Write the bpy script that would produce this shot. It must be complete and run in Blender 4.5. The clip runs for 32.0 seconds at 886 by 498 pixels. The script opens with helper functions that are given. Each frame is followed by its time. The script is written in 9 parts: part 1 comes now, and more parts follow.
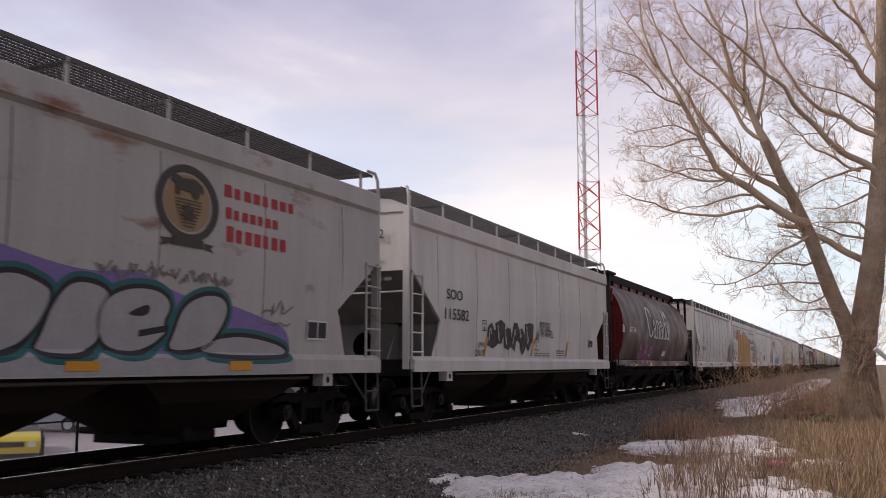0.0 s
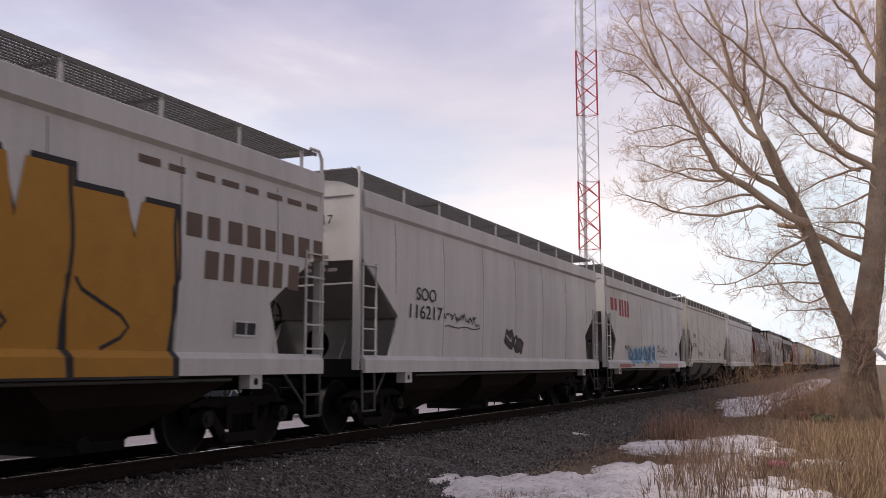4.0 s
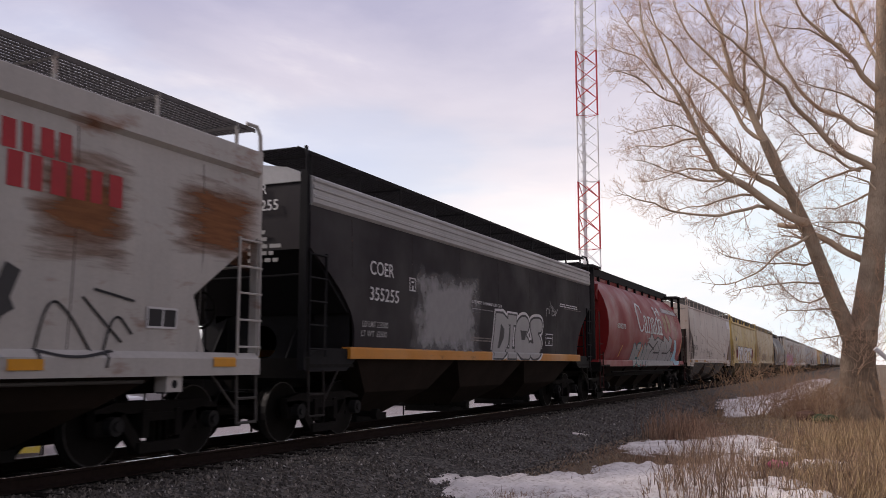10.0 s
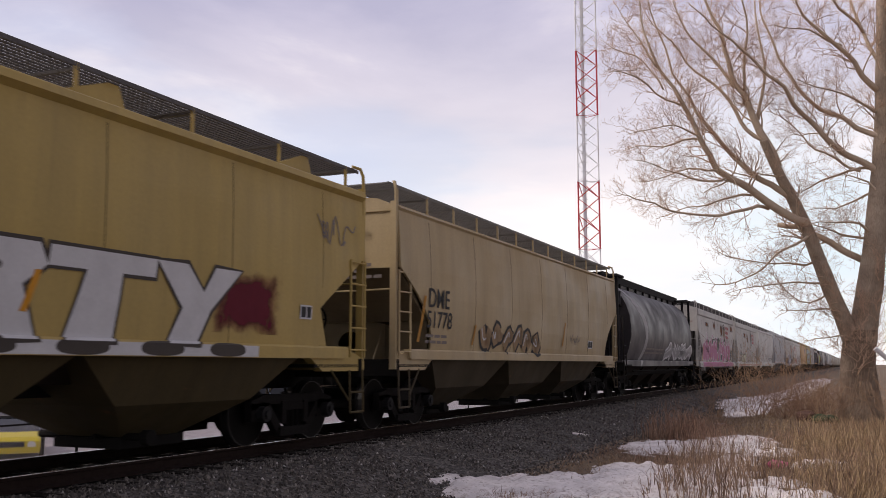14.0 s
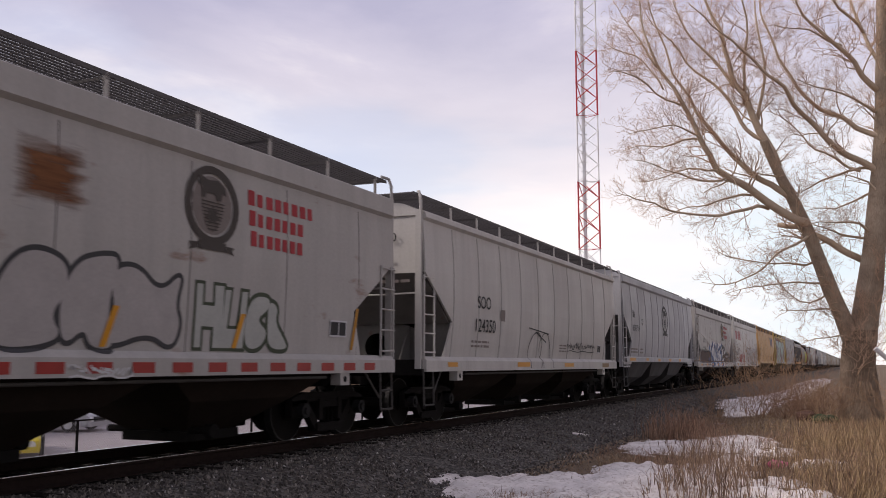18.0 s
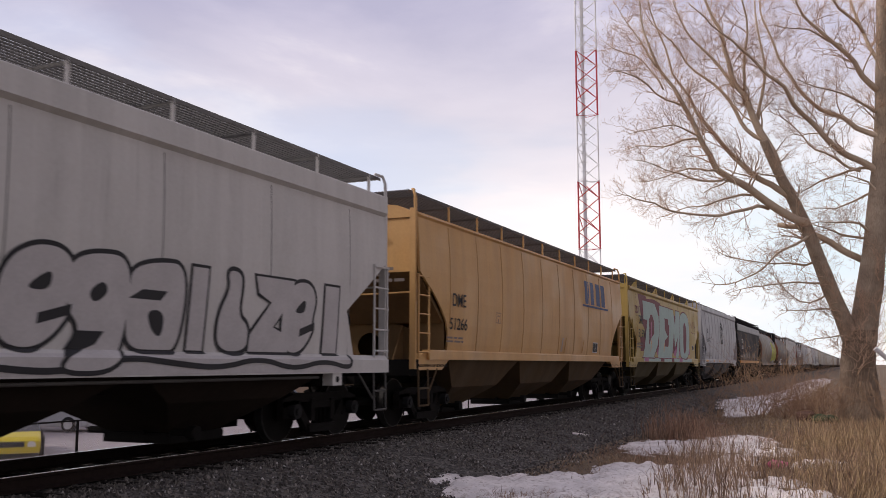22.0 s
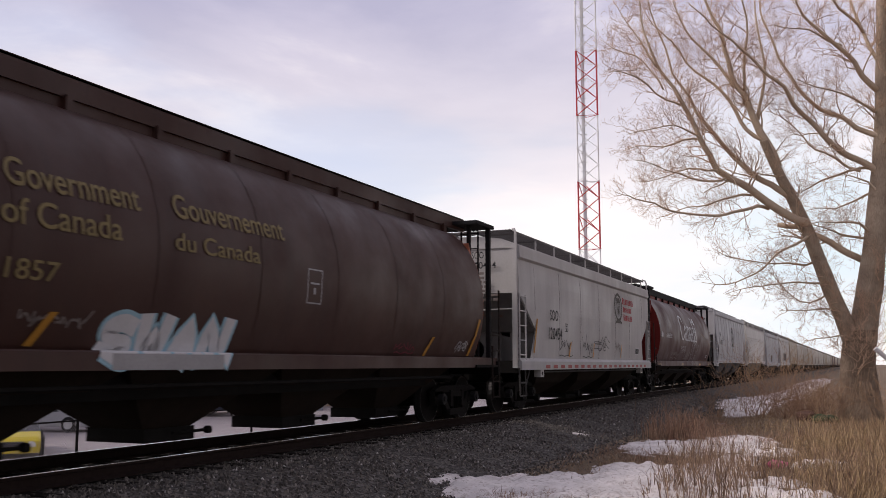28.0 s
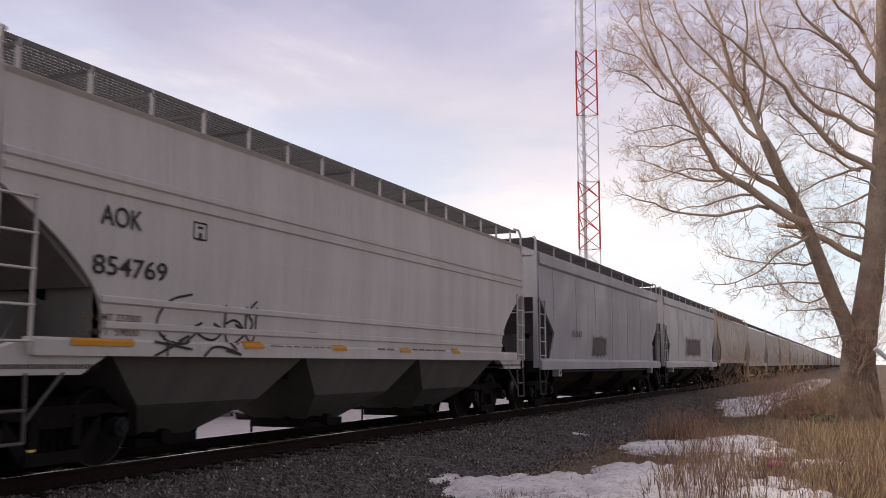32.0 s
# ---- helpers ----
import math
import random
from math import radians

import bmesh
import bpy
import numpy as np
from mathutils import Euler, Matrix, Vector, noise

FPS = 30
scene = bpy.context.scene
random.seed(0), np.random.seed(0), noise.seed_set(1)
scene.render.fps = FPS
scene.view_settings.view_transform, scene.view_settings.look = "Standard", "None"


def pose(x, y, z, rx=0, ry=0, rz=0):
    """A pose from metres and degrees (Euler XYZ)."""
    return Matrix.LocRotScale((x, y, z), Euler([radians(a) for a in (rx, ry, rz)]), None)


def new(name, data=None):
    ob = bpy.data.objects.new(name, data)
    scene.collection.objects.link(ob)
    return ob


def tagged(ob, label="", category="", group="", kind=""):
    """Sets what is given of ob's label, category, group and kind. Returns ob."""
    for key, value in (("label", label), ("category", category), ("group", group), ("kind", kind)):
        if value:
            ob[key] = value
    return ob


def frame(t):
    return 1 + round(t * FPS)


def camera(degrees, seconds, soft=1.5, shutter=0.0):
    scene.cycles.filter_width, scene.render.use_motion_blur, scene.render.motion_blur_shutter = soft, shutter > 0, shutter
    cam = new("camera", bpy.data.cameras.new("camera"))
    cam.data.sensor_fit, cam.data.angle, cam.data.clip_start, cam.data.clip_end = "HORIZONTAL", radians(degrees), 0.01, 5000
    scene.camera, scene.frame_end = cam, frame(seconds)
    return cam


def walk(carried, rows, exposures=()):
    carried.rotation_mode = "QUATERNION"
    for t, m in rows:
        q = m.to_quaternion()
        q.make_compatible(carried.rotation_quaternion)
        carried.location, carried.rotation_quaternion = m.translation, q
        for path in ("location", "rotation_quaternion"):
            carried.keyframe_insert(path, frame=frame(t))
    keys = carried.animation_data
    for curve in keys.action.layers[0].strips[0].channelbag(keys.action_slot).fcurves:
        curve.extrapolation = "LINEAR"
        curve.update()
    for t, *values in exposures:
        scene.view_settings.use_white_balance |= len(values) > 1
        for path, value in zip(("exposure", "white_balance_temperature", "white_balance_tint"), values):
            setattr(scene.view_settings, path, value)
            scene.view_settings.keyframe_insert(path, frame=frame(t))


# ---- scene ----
# World: z = 0 is the top of the rails, the track runs along +y at x = -9.03, metres.
cam = camera(51.1, 32.0, soft=0.65, shutter=0.1)
EYE = pose(0, 0, 1.19, 97.09, 0, 23.8)
walk(cam, [(0, EYE), (32, EYE)], exposures=[(0, 0.08, 6670, 17), (32, 0.08, 6670, 17)])

# ---- world, sun, exposure ----
SUN_EL, SUN_AZ = 40.0, 240.0      # elevation; azimuth clockwise from +y
sun = new("sun", bpy.data.lights.new("sun", "SUN"))
sun.data.energy, sun.data.angle, sun.data.color = 2.0, radians(14), (1.0, 0.93, 0.84)
_d = Vector((math.sin(radians(SUN_AZ)) * math.cos(radians(SUN_EL)), math.cos(radians(SUN_AZ)) * math.cos(radians(SUN_EL)), math.sin(radians(SUN_EL))))
sun.rotation_euler = (-_d).to_track_quat("-Z", "Y").to_euler()


def node(nt, kind, **kw):
    n = nt.nodes.new(kind)
    for k, v in kw.items():
        n.inputs[k.replace("_", " ")].default_value = v
    return n


def ramp(nt, src, stops):
    r = nt.nodes.new("ShaderNodeValToRGB")
    e = r.color_ramp.elements
    while len(e) < len(stops):
        e.new(0.5)
    for el, (p, c) in zip(e, stops):
        el.position = p
        el.color = (c, c, c, 1) if isinstance(c, (int, float)) else (*c, 1)
    nt.links.new(src, r.inputs["Fac"])
    return r.outputs["Color"]


def mixc(nt, fac, a, b, mode="MIX"):
    m = nt.nodes.new("ShaderNodeMix")
    m.data_type, m.blend_type = "RGBA", mode
    for sock, v in ((m.inputs["Factor"], fac), (m.inputs["A"], a), (m.inputs["B"], b)):
        if isinstance(v, (int, float)):
            sock.default_value = v
        elif isinstance(v, tuple):
            sock.default_value = (*v, 1)
        else:
            nt.links.new(v, sock)
    return m.outputs["Result"]


def make_world():
    w = bpy.data.worlds.new("sky")
    scene.world = w
    w.use_nodes = True
    nt = w.node_tree
    bg = nt.nodes["Background"]
    sky = nt.nodes.new("ShaderNodeTexSky")
    sky.sky_type, sky.sun_disc = "NISHITA", False
    sky.sun_elevation, sky.sun_rotation = radians(SUN_EL), radians(SUN_AZ)
    blue = mixc(nt, 1.0, sky.outputs["Color"], (0.13, 0.13, 0.13), "MULTIPLY")
    co = nt.nodes.new("ShaderNodeTexCoord")
    mp = nt.nodes.new("ShaderNodeMapping")
    mp.inputs["Scale"].default_value = (1.0, 1.0, 3.4)
    mp.inputs["Location"].default_value = (0.35, 0.2, 0.1)
    nt.links.new(co.outputs["Generated"], mp.inputs["Vector"])
    n1 = node(nt, "ShaderNodeTexNoise", Scale=2.6, Detail=8.0, Roughness=0.55, Distortion=0.3)
    n2 = node(nt, "ShaderNodeTexNoise", Scale=1.6, Detail=5.0, Roughness=0.5)
    for n in (n1, n2):
        nt.links.new(mp.outputs["Vector"], n.inputs["Vector"])
    sep = nt.nodes.new("ShaderNodeSeparateXYZ")
    nt.links.new(co.outputs["Generated"], sep.inputs["Vector"])
    shade = ramp(nt, n1.outputs["Fac"], [(0.36, (0.505, 0.515, 0.675)), (0.50, (0.615, 0.615, 0.76)), (0.65, (0.91, 0.89, 0.94))])
    low = ramp(nt, sep.outputs["Z"], [(0.0, 1.0), (0.14, 0.90), (0.24, 0.45), (0.36, 0.0)])
    haze = ramp(nt, n2.outputs["Fac"], [(0.40, (1.16, 1.11, 1.06)), (0.52, (1.10, 1.08, 1.06)), (0.60, (0.88, 0.97, 1.03))])
    cloud = mixc(nt, low, shade, haze)
    gap = ramp(nt, n2.outputs["Fac"], [(0.57, 0.0), (0.70, 0.45)])
    col = mixc(nt, gap, cloud, mixc(nt, 0.65, blue, (0.78, 0.9, 1.15)))
    # a pale blue clearing low over the horizon in the north
    clear = nt.nodes.new("ShaderNodeVectorMath")
    clear.operation = "DOT_PRODUCT"
    nt.links.new(co.outputs["Generated"], clear.inputs[0])
    clear.inputs[1].default_value = (-0.05, 0.996, 0.06)
    north = ramp(nt, clear.outputs["Value"], [(0.972, 0.0), (0.994, 0.85)])
    wisps = ramp(nt, n1.outputs["Fac"], [(0.42, 1.0), (0.62, 0.25)])
    col = mixc(nt, mixc(nt, 1.0, north, wisps, "MULTIPLY"), col, (0.80, 0.97, 1.05))
    # the cloud bank is thick and dark on the east side, thin and bright towards the west and north
    side = nt.nodes.new("ShaderNodeVectorMath")
    side.operation = "DOT_PRODUCT"
    nt.links.new(co.outputs["Generated"], side.inputs[0])
    side.inputs[1].default_value = (0.95, -0.27, 0.15)
    half = nt.nodes.new("ShaderNodeMath")
    half.operation = "MULTIPLY_ADD"
    half.inputs[1].default_value, half.inputs[2].default_value = 0.5, 0.5
    nt.links.new(side.outputs["Value"], half.inputs[0])
    bank = ramp(nt, half.outputs["Value"], [(0.42, 1.0), (0.78, 0.52)])
    col = mixc(nt, 1.0, col, bank, "MULTIPLY")
    nt.links.new(col, bg.inputs["Color"])
    bg.inputs["Strength"].default_value = 0.92


make_world()

# ---- materials ----
def base_mat(name):
    m = bpy.data.materials.new(name)
    m.use_nodes = True
    nt = m.node_tree
    return m, nt, nt.nodes["Principled BSDF"]


def coords(nt, scale=(1, 1, 1), loc=(0, 0, 0)):
    co = nt.nodes.new("ShaderNodeTexCoord")
    mp = nt.nodes.new("ShaderNodeMapping")
    mp.inputs["Scale"].default_value = scale
    mp.inputs["Location"].default_value = loc
    nt.links.new(co.outputs["Object"], mp.inputs["Vector"])
    return mp.outputs["Vector"]


def noise_tex(nt, vec, scale, detail=5.0, rough=0.55):
    n = node(nt, "ShaderNodeTexNoise", Scale=scale, Detail=detail, Roughness=rough)
    nt.links.new(vec, n.inputs["Vector"])
    return n.outputs["Fac"]


def bump(nt, b, src, strength=0.3, dist=0.01):
    bp = nt.nodes.new("ShaderNodeBump")
    bp.inputs["Strength"].default_value, bp.inputs["Distance"].default_value = strength, dist
    nt.links.new(src, bp.inputs["Height"])
    nt.links.new(bp.outputs["Normal"], b.inputs["Normal"])


def paint(name, color, rust=0.0, grime=0.35, rough=0.5, seed=0.0, fade=None, patch=0.0):
    """Weathered car paint: vertical run-off streaks, blotches, rust and faded patches."""
    m, nt, b = base_mat(name)
    loc = (seed * 3.1, seed * 7.7, seed * 1.3)
    grey = sum(color) / 3
    fade = fade or tuple(0.75 * c + 0.35 * grey for c in color)
    b.inputs["Specular IOR Level"].default_value = 0.33
    runs = ramp(nt, noise_tex(nt, coords(nt, (1, 1.3, 0.15), loc), 1.5, 7, 0.6), [(0.40, 0.0), (0.75, 1.0)])
    blot = ramp(nt, noise_tex(nt, coords(nt, (1, 1, 1), loc), 0.9, 6), [(0.35, 0.0), (0.7, 1.0)])
    dirt = tuple(c * 0.45 + 0.03 * min(1, 3 * grey) for c in color)
    thin = ramp(nt, noise_tex(nt, coords(nt, (1, 5.0, 0.22), loc), 2.4, 6, 0.65), [(0.55, 0.0), (0.74, 1.0)])
    mask = noise_tex(nt, coords(nt, (1, 0.6, 0.8), loc), 0.8, 3)
    thin = mixc(nt, 1.0, thin, ramp(nt, mask, [(0.48, 0.0), (0.66, 1.0)]), "MULTIPLY")
    c1 = mixc(nt, mixc(nt, grime, (0, 0, 0), runs), color, dirt)
    c1 = mixc(nt, mixc(nt, min(0.9, grime * 1.1), (0, 0, 0), thin), c1, tuple(d * 0.8 for d in dirt))
    c2 = mixc(nt, mixc(nt, 0.25 + patch, (0, 0, 0), blot), c1, tuple(0.6 * c + 0.4 * f for c, f in zip(color, fade)))
    fine = noise_tex(nt, coords(nt, (1, 1, 1), loc), 22.0, 4)
    c3 = mixc(nt, 0.12, c2, fine, "OVERLAY")
    if rust > 0:
        r = ramp(nt, noise_tex(nt, coords(nt, (1, 0.5, 1.5), loc), 1.5, 8, 0.62), [(0.66 - 0.16 * rust, 0.0), (0.78 - 0.12 * rust, 0.92)])
        rc = mixc(nt, noise_tex(nt, coords(nt, (1, 1, 3)), 7.0), (0.10, 0.032, 0.016), (0.30, 0.13, 0.06))
        c3 = mixc(nt, r, c3, rc)
    nt.links.new(c3, b.inputs["Base Color"])
    rr = ramp(nt, blot, [(0.0, rough - 0.1), (1.0, rough + 0.2)])
    nt.links.new(rr, b.inputs["Roughness"])
    bump(nt, b, noise_tex(nt, coords(nt, (1, 1, 1), loc), 1.1, 3), 0.25, 0.03)
    return m


def plain(name, color, rough=0.7, metal=0.0, var=0.3, scale=6.0, bmp=0.0, gloss=0.3):
    m, nt, b = base_mat(name)
    b.inputs["Specular IOR Level"].default_value = gloss
    n = noise_tex(nt, coords(nt), scale, 6)
    n2 = noise_tex(nt, coords(nt), scale * 9, 3)
    c = mixc(nt, n, tuple(x * (1 - var) for x in color), tuple(min(1, x * (1 + var)) for x in color))
    nt.links.new(mixc(nt, 0.15, c, n2, "OVERLAY"), b.inputs["Base Color"])
    b.inputs["Roughness"].default_value, b.inputs["Metallic"].default_value = rough, metal
    if bmp:
        bump(nt, b, n2, bmp, 0.01)
    return m


def island(name, stops, rough=0.85, scale=40.0):
    """Colour that varies from piece to piece of one mesh."""
    m, nt, b = base_mat(name)
    g = nt.nodes.new("ShaderNodeNewGeometry")
    c = ramp(nt, g.outputs["Random Per Island"], stops)
    nt.links.new(mixc(nt, 0.3, c, noise_tex(nt, coords(nt), scale, 3), "OVERLAY"), b.inputs["Base Color"])
    b.inputs["Roughness"].default_value = rough
    return m


M = {}
M["truck"] = plain("cast_steel", (0.0125, 0.011, 0.0105), 0.9, 0.0, 0.5, 5.0, 0.4, 0.1)
M["wheel"] = plain("wheel_steel", (0.009, 0.0078, 0.0072), 0.8, 0.0, 0.4, 4.0, 0.0, 0.1)
M["tread"] = plain("worn_tread", (0.05, 0.048, 0.048), 0.55, 0.7, 0.3, 8.0)
M["under"] = plain("under_frame", (0.014, 0.013, 0.0125), 0.9, 0.0, 0.4, 3.0, 0.0, 0.08)
# even near-black brown for hoppers and the trough between them
M["hop_dark"] = plain("dark_hopper", (0.026, 0.019, 0.0155), 0.9, 0.0, 0.5, 1.5, 0.0, 0.08)
M["grate"] = plain("walkway_steel", (0.115, 0.108, 0.112), 0.7, 0.2, 0.3, 5.0)
M["grate_pale"] = plain("galvanised_walkway", (0.17, 0.165, 0.16), 0.6, 0.2, 0.25, 5.0)
M["grate_dark"] = plain("dark_walkway", (0.016, 0.015, 0.017), 0.8, 0.0, 0.3, 5.0, 0.0, 0.12)
M["cap"] = plain("bearing_cap", (0.016, 0.0155, 0.0165), 0.7, 0.0, 0.3, 9.0, 0.0, 0.2)
M["black"] = plain("black_paint", (0.012, 0.012, 0.014), 0.7, 0.0, 0.3, 4.0, 0.0, 0.12)
M["white"] = plain("white_paint", (0.62, 0.61, 0.6), 0.6, 0.0, 0.15, 6.0)
M["yellow"] = plain("reflector_yellow", (0.62, 0.27, 0.01), 0.4, 0.0, 0.12, 8.0)
M["redref"] = plain("reflector_red", (0.33, 0.03, 0.025), 0.45, 0.0, 0.25, 8.0)
M["rail"] = plain("rail_side", (0.022, 0.014, 0.012), 0.9, 0.0, 0.4, 12.0, 0.0, 0.1)
M["railtop"] = plain("rail_head", (0.55, 0.54, 0.55), 0.22, 1.0, 0.1, 6.0)
M["tie"] = plain("tarred_wood", (0.018, 0.015, 0.013), 0.95, 0.0, 0.5, 7.0, 0.5, 0.1)
M["glass"] = plain("window_glass", (0.02, 0.022, 0.026), 0.08, 0.0, 0.1, 3.0, 0.0, 0.5)


def shaded_grimy(rgb, seed, keep=0.30):
    """Car colour with the shade below sills and in end cavities painted in, plus road dirt."""
    return paint("shaded_grimy_paint", tuple(keep * c + d for c, d in zip(rgb, (0.014, 0.011, 0.009))), 0.1, 0.6, 0.8, seed + 0.3)



def add_colour(key, rgb, rough=0.6):
    M[key] = plain("spray_" + key, rgb, rough, 0.0, 0.18, 3.0)


for _k, _c in dict(s_black=(0.02, 0.02, 0.024), s_grey=(0.35, 0.345, 0.355), s_white=(0.6, 0.6, 0.62), s_purple=(0.20, 0.14, 0.36), s_pink=(0.42, 0.14, 0.26), s_mauve=(0.28, 0.10, 0.24),
                   s_orange=(0.42, 0.20, 0.025), s_blue=(0.06, 0.22, 0.42), s_sky=(0.32, 0.52, 0.62), s_teal=(0.02, 0.12, 0.13), s_mint=(0.36, 0.47, 0.44),
                   s_wine=(0.16, 0.025, 0.04), s_lime=(0.42, 0.42, 0.03), s_green=(0.05, 0.065, 0.04), s_charcoal=(0.045, 0.045, 0.05), s_cream=(0.52, 0.54, 0.40), s_red=(0.38, 0.03, 0.04), s_gold=(0.22, 0.17, 0.075),
                   s_brown=(0.13, 0.09, 0.07), s_logo=(0.055, 0.045, 0.04), s_tan=(0.30, 0.20, 0.11), s_dmeblue=(0.05, 0.085, 0.20), s_faint=(0.20, 0.17, 0.16), s_silver=(0.50, 0.475, 0.475), s_hull=(0.40, 0.375, 0.37), s_mist=(0.42, 0.43, 0.41), s_mud=(0.155, 0.12, 0.11)).items():
    add_colour(_k, _c)


def soft(name, c1, c2, stretch, cover=0.5, ragged_rim=1.0):
    """A sprayed or rusted patch that thins out towards its rim; the rim comes from the patch's own map."""
    m, nt, b = base_mat(name)
    uv = nt.nodes.new("ShaderNodeUVMap")
    sub = nt.nodes.new("ShaderNodeVectorMath")
    sub.operation = "SUBTRACT"
    sub.inputs[1].default_value = (0.5, 0.5, 0.0)
    nt.links.new(uv.outputs["UV"], sub.inputs[0])
    ab = nt.nodes.new("ShaderNodeVectorMath")
    ab.operation = "ABSOLUTE"
    nt.links.new(sub.outputs["Vector"], ab.inputs[0])
    sp = nt.nodes.new("ShaderNodeSeparateXYZ")
    nt.links.new(ab.outputs["Vector"], sp.inputs["Vector"])
    ln = nt.nodes.new("ShaderNodeMath")
    ln.operation = "SMOOTH_MAX"
    ln.inputs[2].default_value = 0.15
    nt.links.new(sp.outputs["X"], ln.inputs[0])
    nt.links.new(sp.outputs["Y"], ln.inputs[1])
    n = noise_tex(nt, coords(nt, stretch), 3.0, 8, 0.68)
    edge = nt.nodes.new("ShaderNodeMath")
    edge.operation = "MULTIPLY_ADD"
    edge.inputs[1].default_value, edge.inputs[2].default_value = -2.0, cover
    nt.links.new(ln.outputs["Value"], edge.inputs[0])
    add = nt.nodes.new("ShaderNodeMath")
    add.operation = "ADD"
    nt.links.new(edge.outputs["Value"], add.inputs[0])
    rim = nt.nodes.new("ShaderNodeMath")
    rim.operation = "MULTIPLY_ADD"
    rim.inputs[1].default_value, rim.inputs[2].default_value = ragged_rim, 0.5 - 0.5 * ragged_rim
    nt.links.new(n, rim.inputs[0])
    nt.links.new(rim.outputs["Value"], add.inputs[1])
    nt.links.new(ramp(nt, add.outputs["Value"], [(0.40, 0.0), (0.80, 0.95)]), b.inputs["Alpha"])
    nt.links.new(mixc(nt, noise_tex(nt, coords(nt, stretch, (3, 5, 7)), 6.0, 6), c1, c2), b.inputs["Base Color"])
    b.inputs["Roughness"].default_value = 0.85
    b.inputs["Specular IOR Level"].default_value = 0.15
    return m


M["rust_soft"] = soft("rust_bloom", (0.075, 0.024, 0.015), (0.34, 0.155, 0.07), (1, 0.35, 3.2), 0.54, 0.9)
SOFT = {}


def soft_spray(key):
    if key not in SOFT:
        c = M[key].node_tree.nodes["Mix"].inputs["A"].default_value[:3]
        SOFT[key] = soft("spray_haze", tuple(q * 0.9 for q in c), tuple(min(1, q * 1.3) for q in c), (1, 1, 1), 0.82)
    return SOFT[key]


# ---- mesh helpers ----
def box(bm, x0, x1, y0, y1, z0, z1):
    v = [bm.verts.new((x, y, z)) for x in (x0, x1) for y in (y0, y1) for z in (z0, z1)]
    for f in ((0, 1, 3, 2), (4, 6, 7, 5), (0, 4, 5, 1), (2, 3, 7, 6), (0, 2, 6, 4), (1, 5, 7, 3)):
        bm.faces.new([v[i] for i in f])
    return v


def tube(bm, pts, r, n=6, r2=None):
    """A tube along a row of points, tapering from r to r2."""
    pts = [Vector(p) for p in pts]
    rings = []
    for i, p in enumerate(pts):
        d = (pts[min(i + 1, len(pts) - 1)] - pts[max(i - 1, 0)]).normalized()
        a = d.cross(Vector((0.31, 0.52, 0.79))).normalized()
        b = d.cross(a)
        rr = r if r2 is None else r + (r2 - r) * i / (len(pts) - 1)
        rings.append([bm.verts.new(p + (a * math.cos(k * 2 * math.pi / n) + b * math.sin(k * 2 * math.pi / n)) * rr) for k in range(n)])
    for ra, rb in zip(rings, rings[1:]):
        for k in range(n):
            bm.faces.new((ra[k], ra[(k + 1) % n], rb[(k + 1) % n], rb[k]))
    bm.faces.new(rings[0][::-1])
    bm.faces.new(rings[-1])


def prism(bm, poly, axis, a, b):
    """A polygon in the two other axes, drawn out along one axis from a to b."""
    def P(u, w, s):
        return {"x": (s, u, w), "y": (u, s, w), "z": (u, w, s)}[axis]
    va = [bm.verts.new(P(u, w, a)) for u, w in poly]
    vb = [bm.verts.new(P(u, w, b)) for u, w in poly]
    n = len(poly)
    for i in range(n):
        bm.faces.new((va[i], va[(i + 1) % n], vb[(i + 1) % n], vb[i]))
    bm.faces.new(va[::-1])
    bm.faces.new(vb)


def disc(bm, c, axis, r, t, n=20, hub=None):
    prism(bm, [(c[0] + r * math.cos(k * 2 * math.pi / n), c[1] + r * math.sin(k * 2 * math.pi / n)) for k in range(n)], axis, t[0], t[1])


def mesh_of(name, bm, mat, smooth=False):
    bmesh.ops.recalc_face_normals(bm, faces=bm.faces[:])
    me = bpy.data.meshes.new(name)
    bm.to_mesh(me)
    bm.free()
    me.materials.append(M[mat] if isinstance(mat, str) else mat)
    if smooth:
        me.shade_smooth()
    return me


def part(name, bm, mat, parent, label="", smooth=False):
    me = bm if isinstance(bm, bpy.types.Mesh) else mesh_of(name, bm, mat, smooth)
    ob = new(name, me)
    ob.parent = parent
    if label:
        ob["label"] = label
    return ob


def B():
    return bmesh.new()
# ---- lettering and spray paint on the cars: car, kind, from and to along the car, bottom and top ----
DECO = []


def deco(*row):
    DECO.append(row)


deco(0, "emblem", 9.87, 11.07, 2.63, 3.66, 's_logo')
deco(0, "blocks", 11.19, 12.92, 3.40, 3.52, 's_red', 8)
deco(0, "blocks", 11.22, 12.48, 3.11, 3.22, 's_red', 7)
deco(0, "blocks", 11.24, 12.69, 2.81, 2.96, 's_red', 7)
deco(0, "label", 13.29, 13.87, 1.56, 1.85)
deco(0, "tag", 12.14, 12.83, 1.76, 2.17, 's_faint')
deco(0, "rect", 8.55, 9.03, 1.12, 1.22, 'yellow')
deco(0, "rect", 11.30, 11.79, 1.11, 1.23, 'yellow')
deco(1, "text", 1.80, 2.63, 2.52, 2.70, 's_black', 'SOO')
deco(1, "text", 1.74, 3.00, 2.11, 2.31, 's_black', '115582')
deco(1, "piece", 4.15, 7.29, 1.37, 2.37, 's_logo', 's_black', 6)
deco(1, "text", 7.90, 8.80, 2.08, 2.28, 's_black', 'POP GOES')
deco(1, "text", 7.89, 9.09, 1.91, 2.07, 's_black', 'THE WEASEL!')
deco(1, "tag", 7.49, 7.85, 1.56, 2.12, 's_black')
